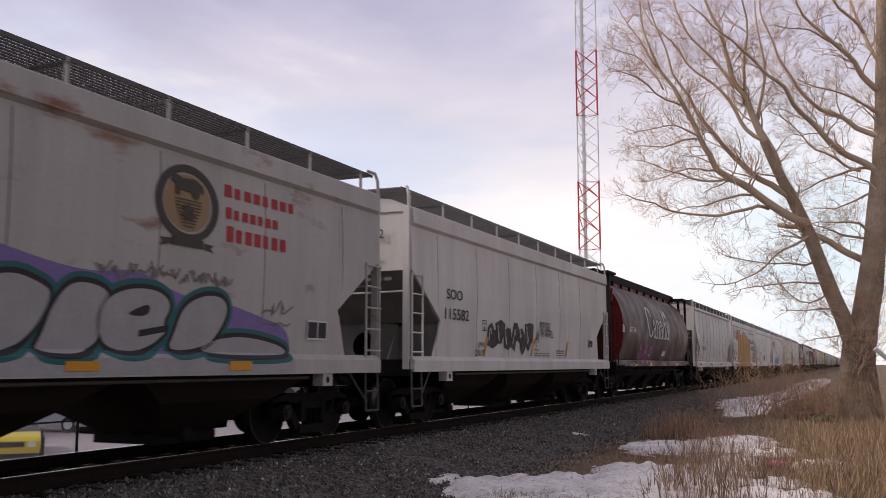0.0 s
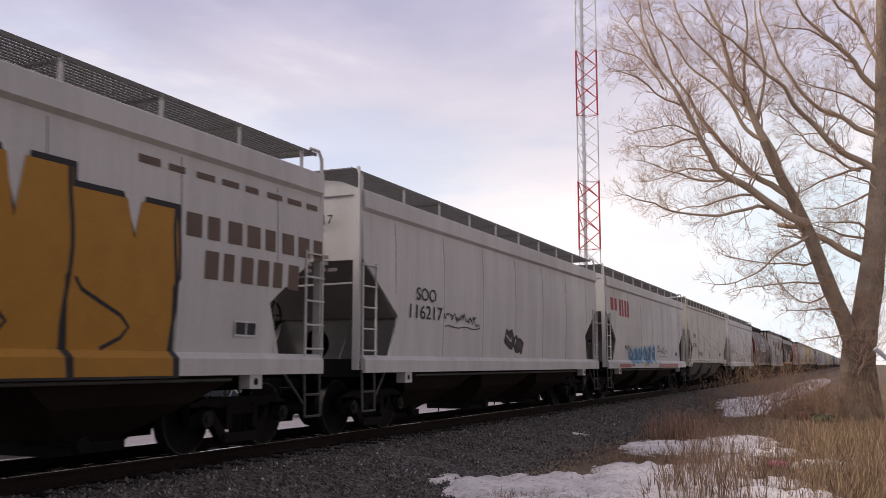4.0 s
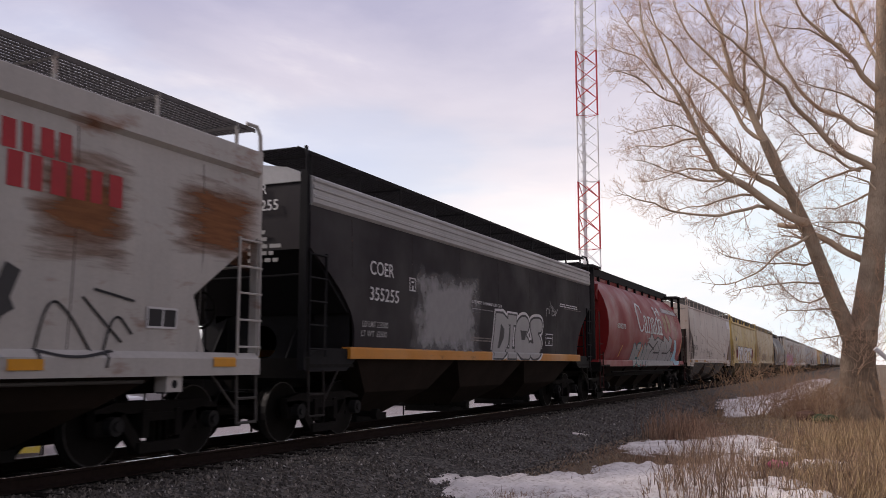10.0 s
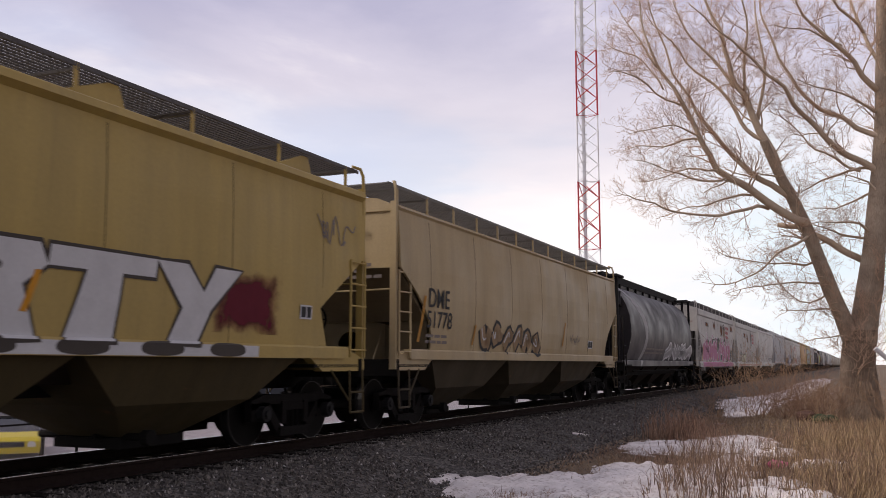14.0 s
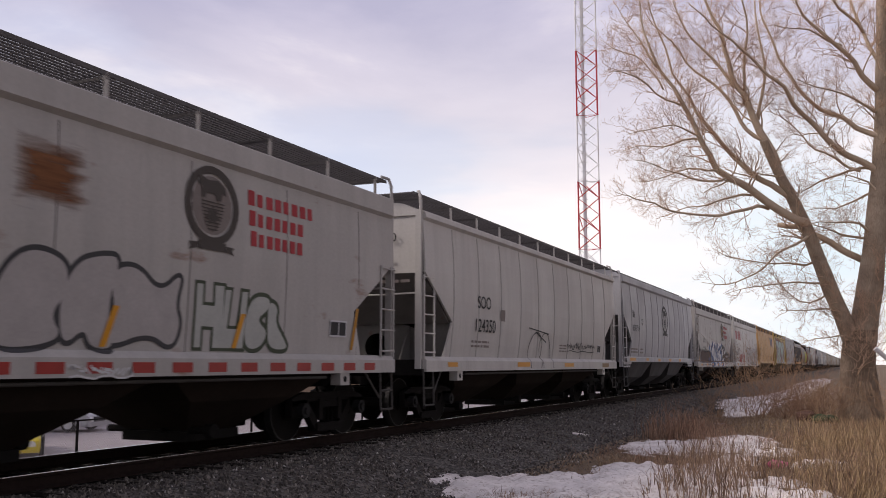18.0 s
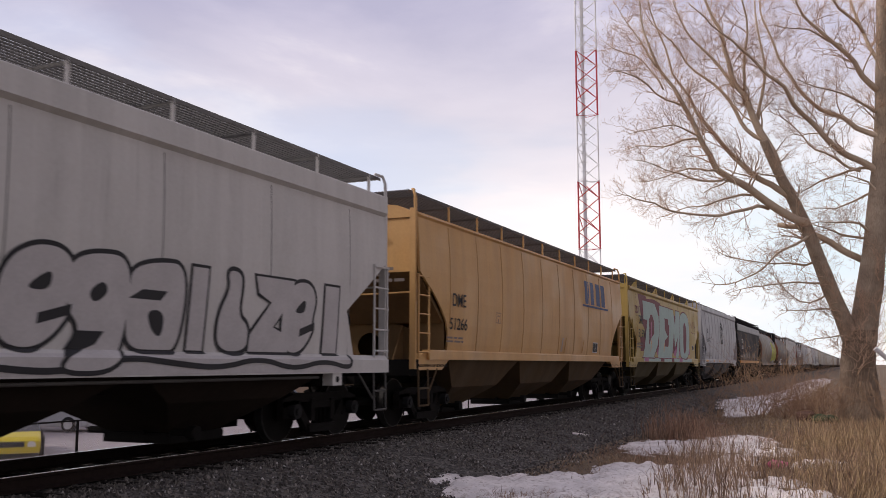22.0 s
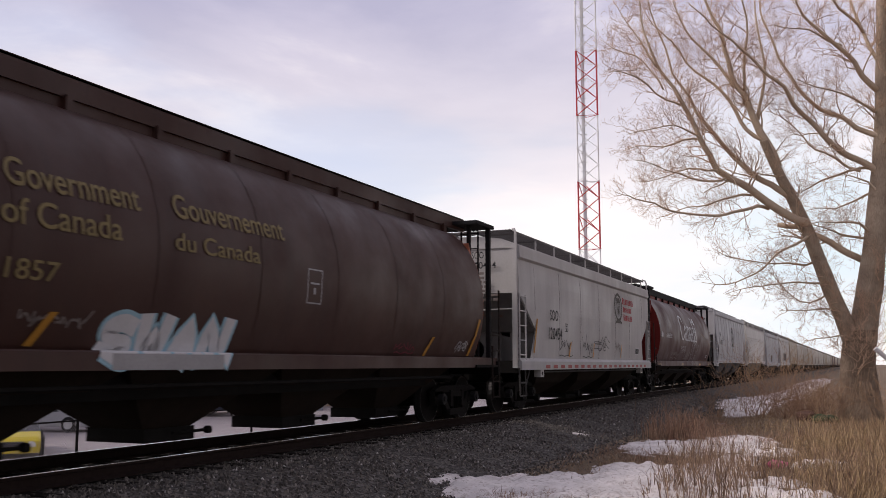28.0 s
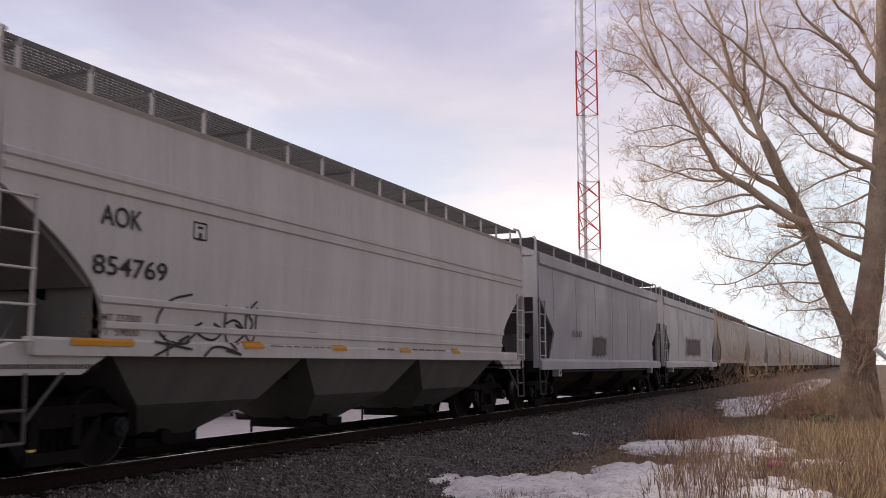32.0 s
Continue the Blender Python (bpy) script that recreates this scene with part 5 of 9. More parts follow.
def walkway(car, spec, hb):
    """Roof walkways of steel grating along both eaves, on short posts; flush ones lie on the roof itself."""
    flush = spec.get("flush", False)
    rz = spec.get("eave", (3.735, 4.15, 0.05))[1] - 4.08
    zb = 4.36 + rz if flush else spec.get("walk_z", 4.515)
    gm = spec.get("walk_mat", "grate")
    pm = spec.get("post_mat", spec["mat"])
    y0, y1 = -hb - 0.06, hb + 0.06
    wo, wi = (0.95, 0.45) if flush else (1.36, 0.38)
    for side in (1, -1):
        bm = B()
        for x in (wo, wi):
            box(bm, min(side * x, side * (x - 0.012)), max(side * x, side * (x - 0.012)), y0, y1, zb - 0.045, zb + 0.01)
        for k in range(1, 12):
            x = side * (wi + (wo - wi) * k / 12)
            box(bm, x - 0.005, x + 0.005, y0, y1, zb - 0.026, zb)
        n = int((y1 - y0) / 0.085)
        for k in range(n + 1):
            y = y0 + (y1 - y0) * k / n
            box(bm, min(side * wi, side * wo), max(side * wi, side * wo), y - 0.008, y + 0.008, zb - 0.024, zb - 0.002)
        part("walkway", bm, gm, car, "steel grating roof walkway")
        ns = spec.get("supports", 9)
        for k in range(ns):
            y = -hb + 0.35 + (2 * hb - 0.7) * k / (ns - 1)
            bm = B()
            if flush:
                box(bm, min(side * 1.36, side * 1.47), max(side * 1.36, side * 1.47), y - 0.16, y + 0.16, 4.06 + rz, 4.135 + rz)
            else:
                box(bm, min(side * (wo - 0.035), side * wo), max(side * (wo - 0.035), side * wo), y - 0.022, y + 0.022, 4.06 + rz, zb)
            part("walkway_post", bm, "grate_dark" if flush else pm, car)
            if not flush:
                bm = B()
                box(bm, min(side * 0.5, side * wo), max(side * 0.5, side * wo), y - 0.02, y + 0.02, zb - 0.085, zb - 0.046)
                part("walkway_bracket", bm, gm, car)
    for e in (-1, 1):
        bm = B()
        for k in range(14):
            y = e * (hb - 0.2) - 0.26 + 0.04 * k
            box(bm, -wi, wi, y - 0.004, y + 0.004, zb - 0.03, zb)
        for x in (-wi, -wi / 2, 0.0, wi / 2, wi):
            box(bm, x - 0.008, x + 0.008, e * (hb - 0.2) - 0.26, e * (hb - 0.2) + 0.26, zb - 0.035, zb - 0.002)
        part("end_grating", bm, gm, car)
    for k in range(spec.get("stands", 0)):
        y = -hb + 2 * hb * (k + 0.6) / spec["stands"]
        for side in (1, -1):
            bm = B()
            prism(bm, [(y - 0.75, 4.12 + rz), (y + 0.35, 4.12 + rz), (y + 0.22, zb - 0.06), (y + 0.05, zb - 0.06)], "x", side * 1.22, side * 1.28)
            part("hatch_stand", bm, pm, car)
    nh = spec.get("hatches", 6)
    for k in range(nh):
        y = -hb + 1.6 + (2 * hb - 3.2) * k / max(1, nh - 1)
        bm = B()
        prism(bm, [(-0.34, 4.30 + rz), (0.34, 4.30 + rz), (0.30, 4.44 + rz), (0.15, 4.47 + rz), (-0.15, 4.47 + rz), (-0.30, 4.44 + rz)], "y", y - 0.55, y + 0.55)
        part("roof_hatch", bm, spec.get("roof_mat", spec["mat"]), car)


def tank_car(spec):
    """A covered hopper car with a round, tank-like body."""
    half = spec["pitch"] / 2
    hb = half - 0.62
    mat = spec["mat"]
    car = new("freight_car")
    prof = PROF_TANK
    ring = [(w, z) for z, w in prof]
    ring = ring + [(-w, z) for w, z in ring[::-1]]
    yt = hb - 1.15
    bm = B()
    n = 12
    rows = [[bm.verts.new((x, -yt + 2 * yt * k / n, z)) for x, z in ring] for k in range(n + 1)]
    for a, b in zip(rows, rows[1:]):
        for k in range(len(ring)):
            bm.faces.new((a[k], a[(k + 1) % len(ring)], b[(k + 1) % len(ring)], b[k]))
    part("tank_shell", bm, mat, car, smooth=True)
    for k in range(1, 7):
        y = -yt + 2 * yt * k / 7
        for sx in (1, -1):
            bm = B()
            for (za, wa), (zb, wb) in zip(prof[1:], prof[2:]):
                v = [bm.verts.new((sx * (w + 0.006), yy, z)) for w, yy, z in ((wa, y - 0.02, za), (wa, y + 0.02, za), (wb, y + 0.02, zb), (wb, y - 0.02, zb))]
                bm.faces.new(v if sx > 0 else v[::-1])
            part("weld_seam", bm, mat, car)
    em = spec.get("end_mat", mat)
    for e in (-1, 1):
        bm = B()
        prism(bm, [(x * 0.995, z) for x, z in ring], "y", e * yt, e * (yt + 0.03))
        part("end_plate", bm, em, car)
        bm = B()
        for sx in (1, -1):
            prism(bm, [(sx * 0.66, 3.4), (sx * 0.80, 3.4), (sx * 0.36, 1.2), (sx * 0.22, 1.2)], "y", e * (yt + 0.02), e * (yt + 0.34))
            prism(bm, [(sx * 1.12, 3.0), (sx * 1.20, 3.0), (sx * 1.10, 1.2), (sx * 1.02, 1.2)], "y", e * (yt + 0.02), e * (yt + 0.30))
        prism(bm, [(e * (yt + 0.02), 3.9), (e * (yt + 0.28), 3.5), (e * (yt + 0.28), 3.4), (e * (yt + 0.02), 3.3)], "x", -1.2, 1.2)
        part("end_brace", bm, em, car)
        bm = B()
        box(bm, -1.5, 1.5, min(e * (hb - 1.4), e * hb), max(e * (hb - 1.4), e * hb), 1.12, 1.18)
        box(bm, -1.52, 1.52, min(e * (hb - 0.12), e * hb), max(e * (hb - 0.12), e * hb), 0.96, 1.26)
        part("end_platform", bm, "under", car)
        for side in (1, -1):
            bm = B()
            box(bm, side * 1.28 - 0.05, side * 1.28 + 0.05, e * (hb - 0.12) - 0.05, e * (hb - 0.12) + 0.05, 1.15, 4.42)
            part("end_post", bm, "grate_dark", car)
            bm = B()
            box(bm, side * 1.05 - 0.04, side * 1.05 + 0.04, e * (hb - 0.75) - 0.04, e * (hb - 0.75) + 0.04, 1.15, 4.36)
            part("inner_post", bm, "grate_dark", car)
            bm = B()
            for y in (hb - 0.02, hb - 0.45):
                tube(bm, [(side * 1.5, e * y, 0.42), (side * 1.5, e * y, 2.9 if y > hb - 0.1 else 1.6)], 0.022, 5)
            for k in range(5):
                tube(bm, [(side * 1.5, e * hb, 0.45 + k * 0.35), (side * 1.5, e * (hb - 0.46), 0.45 + k * 0.35)], 0.016, 5)
            part("step", bm, spec.get("low_mat", mat), car)
        bm = B()
        for x in (0.55, 0.98):
            tube(bm, [(x, e * hb, 1.2), (x, e * hb, 4.5)], 0.025, 5)
        for k in range(9):
            tube(bm, [(0.55, e * hb, 1.4 + k * 0.36), (0.98, e * hb, 1.4 + k * 0.36)], 0.016, 5)
        part("end_ladder", bm, "grate_dark", car)
        bm = B()
        box(bm, -1.35, 1.35, min(e * (hb - 1.0), e * (hb + 0.1)), max(e * (hb - 1.0), e * (hb + 0.1)), 4.36, 4.44)
        part("end_walkway", bm, "grate_dark", car)
    # roof walkway trough
    bm = B()
    for side in (1, -1):
        box(bm, min(side * 0.66, side * 0.74), max(side * 0.66, side * 0.74), -hb + 0.3, hb - 0.3, 4.29, 4.58)
    box(bm, -0.74, 0.74, -hb + 0.3, hb - 0.3, 4.54, 4.57)
    part("walkway", bm, spec.get("walk_mat", "grate_dark"), car, "dark roof walkway with side plates")
    bm = B()
    box(bm, -0.70, 0.70, -hb + 1.2, hb - 1.2, 4.08, 4.34)
    part("walkway_saddle", bm, spec.get("saddle_mat", em), car)
    for k in range(10):
        y = -hb + 1.5 + (2 * hb - 3.0) * k / 9
        bm = B()
        box(bm, -0.78, 0.78, y - 0.05, y + 0.05, 4.12, 4.32)
        part("walkway_bracket", bm, spec.get("walk_mat", "grate_dark"), car)
    for side in (1, -1):
        bm = B()
        prism(bm, [(side * 1.2, 1.34), (side * 1.44, 1.34), (side * 1.46, 1.32), (side * 1.46, 1.12), (side * 1.2, 1.12)], "y", -hb + 0.02, hb - 0.02)
        part("side_sill", bm, spec.get("sill_mat", mat), car)
        bm = B()
        tube(bm, [(side * 1.3, -hb + 2.4, 0.93), (side * 1.3, hb - 2.4, 0.93)], 0.03, 6)
        part("brake_pipe", bm, "under", car)
    nh = 4
    span = 2 * (hb - 2.1)
    for k in range(nh):
        y0 = -span / 2 + span * k / nh
        y1 = y0 + span / nh
        ym = (y0 + y1) / 2
        bm = B()
        va = [bm.verts.new((*p, 1.14)) for p in ((-1.2, y0), (1.2, y0), (1.2, y1), (-1.2, y1))]
        vb = [bm.verts.new((*p, 0.34)) for p in ((-0.45, ym - 0.48), (0.45, ym - 0.48), (0.45, ym + 0.48), (-0.45, ym + 0.48))]
        for a in range(4):
            bm.faces.new((va[a], va[(a + 1) % 4], vb[(a + 1) % 4], vb[a]))
        bm.faces.new(vb)
        bm.faces.new(va)
        h = part("hopper", bm, "hop_dark", car)
        bm = B()
        box(bm, -0.5, 0.5, ym - 0.5, ym + 0.5, 0.16, 0.34)
        disc(bm, (ym + 0.75, 0.27), "x", 0.055, (0.5, 0.58), 10)
        tube(bm, [(0.54, ym, 0.27), (0.54, ym + 0.75, 0.27)], 0.022, 6)
        part("outlet_gate", bm, "under", h)
    bm = B()
    box(bm, -0.28, 0.28, -half + 0.5, half - 0.5, 0.78, 1.14)
    box(bm, -0.95, 0.95, -span / 2 + 0.8, span / 2 - 0.8, 0.76, 1.13)
    part("center_sill", bm, "under", car)
    add_trucks(car, half, 2.15)
    return car
# ---- ground, track ----
GROUND = -0.62


def ground_mat():
    m, nt, b = base_mat("dry_ground")
    a = noise_tex(nt, coords(nt), 0.35, 8)
    c = noise_tex(nt, coords(nt), 7.0, 8, 0.7)
    col = mixc(nt, a, (0.065, 0.045, 0.032), (0.16, 0.112, 0.07))
    col = mixc(nt, ramp(nt, c, [(0.35, 0.0), (0.7, 1.0)]), col, (0.22, 0.155, 0.095))
    nt.links.new(col, b.inputs["Base Color"])
    b.inputs["Roughness"].default_value = 0.95
    bump(nt, b, c, 0.8, 0.05)
    return m


def snow_mat(name, rgb):
    m, nt, b = base_mat(name)
    a = noise_tex(nt, coords(nt), 1.6, 8, 0.6)
    c = noise_tex(nt, coords(nt), 14.0, 6)
    col = mixc(nt, ramp(nt, a, [(0.38, 0.0), (0.72, 1.0)]), rgb, tuple(0.66 * q for q in rgb))
    col = mixc(nt, ramp(nt, c, [(0.52, 0.0), (0.72, 0.75)]), col, (0.26, 0.19, 0.14))
    nt.links.new(col, b.inputs["Base Color"])
    b.inputs["Roughness"].default_value = 0.7
    bump(nt, b, c, 0.5, 0.03)
    return m


def ballast_mat():
    m, nt, b = base_mat("ballast_bed")
    v = nt.nodes.new("ShaderNodeTexVoronoi")
    v.inputs["Scale"].default_value = 17.0
    nt.links.new(coords(nt), v.inputs["Vector"])
    col = ramp(nt, v.outputs["Color"], [(0.15, (0.028, 0.025, 0.023)), (0.5, (0.085, 0.077, 0.07)), (0.85, (0.19, 0.172, 0.158))])
    col = mixc(nt, ramp(nt, noise_tex(nt, coords(nt), 0.5, 5), [(0.4, 0.0), (0.7, 0.5)]), col, (0.05, 0.042, 0.036))
    nt.links.new(col, b.inputs["Base Color"])
    b.inputs["Roughness"].default_value = 0.9
    bump(nt, b, v.outputs["Distance"], 1.0, 0.05)
    return m


M["ground"], M["snow"], M["ballast"] = ground_mat(), snow_mat("old_snow", (0.84, 0.785, 0.76)), ballast_mat()
M["yard_snow"] = snow_mat("trodden_snow", (0.30, 0.27, 0.285))


def sheet(name, xs, ys, height, mat):
    bm = B()
    rows = [[bm.verts.new((x, y, height(x, y))) for x in xs] for y in ys]
    for a, b in zip(rows, rows[1:]):
        for k in range(len(xs) - 1):
            bm.faces.new((a[k], a[k + 1], b[k + 1], b[k]))
    return new(name, mesh_of(name, bm, mat, True))


def span(*stops):
    out = [stops[0][0]]
    for (a, n), (b, _) in zip(stops, stops[1:]):
        out += [a + (b - a) * (k + 1) / n for k in range(n)]
    return out


YARD = -1.65


def yard_z(x):
    """The yard behind the track lies lower than the verge."""
    f = max(0.0, min(1.0, (-13.2 - x) / 2.6))
    return GROUND + (YARD - GROUND) * f * f * (3 - 2 * f)


def ground_z(x, y):
    u = GROUND + 0.10 * noise.noise(Vector((x * 0.25, y * 0.25, 0))) * min(1, max(0, (x + 5.3) / 2 if x > -7 else 0))
    if -13 < x < -3:
        return min(u, GROUND)
    return yard_z(x) if x < -13 else u


tagged(sheet("ground", span((-3000, 6), (-60, 12), (-18, 10), (-12, 6), (-5.2, 30), (9, 10), (60, 6), (3000, 1)), span((-300, 6), (-10, 6), (4, 60), (45, 30), (160, 10), (3500, 1)), ground_z, "ground"),
       "dry brown prairie ground with old grass", "ground", kind="structure")


def bed_z(x, y):
    d = abs(x - TRACK_X)
    n = 0.05 * noise.noise(Vector((x * 1.1, y * 1.1, 3.0)))
    if d < 1.75:
        return -0.19 + 0.2 * n
    return -0.19 - (d - 1.75) * 0.22 + n if d < 3.7 else -0.62 - (d - 3.7) * 0.3


tagged(sheet("track_bed", [TRACK_X + q for q in (-4.2, -3.7, -2.7, -1.75, -0.6, 0, 0.6, 1.2, 1.75, 2.1, 2.5, 2.9, 3.3, 3.7, 4.0, 4.4)], span((-30, 15), (4, 70), (60, 30), (200, 20), (1500, 1)), bed_z, "ballast"),
       "dark grey crushed stone ballast under the track", "ballast", kind="structure")


def stones():
    rnd = random.Random(5)
    verts, faces = [], []
    tet = [(1, 0, -0.4), (-0.5, 0.87, -0.4), (-0.5, -0.87, -0.4), (0.25, 0.2, 0.75), (-0.35, -0.1, 0.7)]
    fc = [(0, 1, 3), (1, 4, 3), (1, 2, 4), (2, 0, 3), (2, 3, 4), (0, 2, 1)]
    for _ in range(36000):
        y = 5 + 45 * rnd.random() ** 1.8
        x = TRACK_X + rnd.uniform(0.9, 4.3) if rnd.random() < 0.93 else TRACK_X + rnd.uniform(-3.4, 0.9)
        if rnd.random() < 0.04:
            x += rnd.random() * 0.8
        s = rnd.uniform(0.013, 0.03) * (1.4 if rnd.random() < 0.06 else 1)
        z = bed_z(x, y) if x < TRACK_X + 3.7 else max(bed_z(x, y), ground_z(x, y))
        a = rnd.uniform(0, 6.28)
        c, sn = math.cos(a), math.sin(a)
        b = len(verts)
        for p in tet:
            px, py, pz = (p[i] * s * rnd.uniform(0.7, 1.3) for i in range(3))
            verts.append((x + px * c - py * sn, y + px * sn + py * c, z + pz + s * 0.25))
        faces += [tuple(b + i for i in f) for f in fc]
    me = bpy.data.meshes.new("ballast_stones")
    me.from_pydata(verts, [], faces)
    me.materials.append(island("stone", [(0.0, (0.034, 0.029, 0.026)), (0.5, (0.098, 0.085, 0.075)), (0.85, (0.185, 0.162, 0.14)), (0.975, (0.27, 0.24, 0.215)), (1.0, (0.6, 0.57, 0.55))]))
    tagged(new("ballast_stones", me), "loose grey crushed stones of the ballast", "stones", kind="stuff")


stones()


def rails():
    for k, s in enumerate((0.755, -0.755)):
        bm = B()
        prism(bm, [(-0.07, -0.17), (0.07, -0.17), (0.07, -0.155), (0.012, -0.13), (0.012, -0.045), (0.035, -0.035), (0.036, -0.006), (-0.036, -0.006), (-0.035, -0.035), (-0.012, -0.045), (-0.012, -0.13), (-0.07, -0.155)], "y", -40, 1400)
        r = new("rail", mesh_of("rail", bm, "rail"))
        r.location.x = TRACK_X + s
        tagged(r, "rusty steel rail with a polished head", "rail", "rails of the track", "structure")
        bm = B()
        box(bm, -0.02, 0.02, -40, 1400, -0.006, 0.0)
        part("rail_head", bm, "railtop", r)
    bm = B()
    box(bm, -1.28, 1.28, -0.11, 0.11, -0.36, -0.172)
    me = mesh_of("tie", bm, "tie")
    trk = new("track_ties")
    tagged(trk, "row of dark tarred wooden ties under the rails", "ties", kind="structure")
    rnd = random.Random(9)
    for k in range(170):
        t = part("tie", me, None, trk)
        t.location, t.rotation_euler = (TRACK_X + rnd.uniform(-0.03, 0.03), 2 + k * 0.55, rnd.uniform(-0.006, 0.0)), (0, 0, rnd.uniform(-0.012, 0.012))


rails()


# ---- snow ----
def snow_patch(name, x0, x1, y0, y1, step, blobs, label):
    nx, ny = int((x1 - x0) / step), int((y1 - y0) / step)

    def h(x, y):
        m = -0.75
        for bx, by, rx, ry, p in blobs:
            m = max(m, p * (1 - ((x - bx) / rx) ** 2 - ((y - by) / ry) ** 2))
        m += 0.75 * noise.noise(Vector((x * 0.9, y * 0.65, 7))) + 0.65 * noise.noise(Vector((x * 2.6, y * 2.0, 1))) + 0.55 * noise.noise(Vector((x * 6, y * 5, 1))) + 0.30 * noise.noise(Vector((x * 13, y * 10, 4)))
        base = max(bed_z(x, y), ground_z(x, y))
        return base + max(-0.12, min(0.11, 0.11 * m))
    tagged(sheet(name, [x0 + step * k for k in range(nx + 1)], [y0 + step * k for k in range(ny + 1)], h, "snow"), label, "snow", kind="structure")


snow_patch("snow_near", -6.2, 1.6, 9, 26, 0.08, [(-4.3, 13.3, 1.3, 1.9, 1.0), (-3.2, 14.2, 1.0, 2.2, 1.0), (-3.5, 16.2, 0.7, 1.1, 0.8), (-2.4, 14.2, 0.8, 2.2, 1.1), (-2.2, 16.8, 0.7, 1.2, 0.9), (-3.7, 21.0, 1.1, 2.0, 1.1), (-2.8, 22.2, 1.1, 2.2, 1.1),
                                              (-1.7, 20.4, 0.5, 0.9, 0.8), (-0.7, 18.6, 0.6, 0.6, 0.85), (-1.2, 15.1, 0.5, 0.5, 0.75), (-0.9, 13.8, 0.9, 0.5, 0.85), (-2.2, 18.8, 0.5, 0.9, 0.6)], "old dirty snow lying on the verge")
snow_patch("snow_far", -6.4, -1.0, 22, 130, 0.3, [(-3.9, 40, 0.9, 6, 1.0), (-4.4, 47, 1.4, 8, 1.2), (-3.8, 54, 1.2, 8, 1.1), (-3.6, 62, 1.1, 18, 1.1), (-3.6, 95, 1.2, 30, 1.1)], "band of snow beside the embankment")
tagged(sheet("snow_lot", span((-75, 30), (-18, 14), (-13.4, 1)), span((5, 60), (110, 1)), lambda x, y: yard_z(x) + 0.04 + 0.05 * noise.noise(Vector((x * 0.4, y * 0.4, 5))) - max(0, (x + 14.2) * 0.2), "yard_snow"), "trodden grey snow in the yard behind the track", "snow", kind="structure")


# ---- dry grass and weeds ----
def blades(name, n, place, hgt, width, stops, seed, label, lean=0.35, kids=0):
    rnd = random.Random(seed)
    verts, faces = [], []

    def blade(x, y, z, h, w, dx, dy):
        a = rnd.uniform(0, 3.14)
        c, s = math.cos(a) * w, math.sin(a) * w
        b = len(verts)
        verts.extend([(x - c, y - s, z), (x + c, y + s, z), (x + dx * 0.4 + c * 0.7, y + dy * 0.4 + s * 0.7, z + h * 0.55), (x + dx * 0.4 - c * 0.7, y + dy * 0.4 - s * 0.7, z + h * 0.55), (x + dx, y + dy, z + h)])
        faces.extend([(b, b + 1, b + 2, b + 3), (b + 3, b + 2, b + 4)])
    for _ in range(n):
        q = place(rnd)
        if q is None:
            continue
        x, y, k = q
        z = max(ground_z(x, y), bed_z(x, y)) - 0.03
        h = hgt * rnd.uniform(0.35, 1.0) * k
        dx, dy = rnd.gauss(0, lean) * h, rnd.gauss(0, lean) * h
        blade(x, y, z, h, width, dx, dy)
        for _k in range(kids):
            f = rnd.uniform(0.35, 0.9)
            blade(x + dx * f * f, y + dy * f * f, z + h * f, h * rnd.uniform(0.2, 0.4), width * 0.6, rnd.gauss(0, 0.16) * h, rnd.gauss(0, 0.16) * h)
    me = bpy.data.meshes.new(name)
    me.from_pydata(verts, [], faces)
    me.materials.append(island(name + "_stalk", stops, 0.85, 9.0))
    tagged(new(name, me), label, "grass", kind="stuff")


TAN = [(0.0, (0.12, 0.075, 0.045)), (0.5, (0.33, 0.222, 0.122)), (1.0, (0.58, 0.42, 0.24))]
RUSSET = [(0.0, (0.15, 0.085, 0.06)), (0.6, (0.36, 0.215, 0.14)), (1.0, (0.55, 0.37, 0.25))]


def in_grass(r):
    y = 12.0 + 38 * r.random() ** 1.25
    x = -4.4 + (5.2 + y * 0.12) * r.random()
    k = noise.noise(Vector((x * 0.8, y * 0.5, 2)))
    back = max(0.0, min(1.0, (y - 19) / 6)) if x < -0.6 else 1.0
    if k < 0.28 - 0.45 * back:
        return None
    return x, y, 0.45 + 0.5 * max(0, k) + (0.3 if x > -0.6 else 0)


def clumps(centres):
    def place(r):
        cx, cy, rx, ry, k = centres[r.randrange(len(centres))]
        return r.gauss(cx, rx), r.gauss(cy, ry), k * r.uniform(0.6, 1.1)
    return place


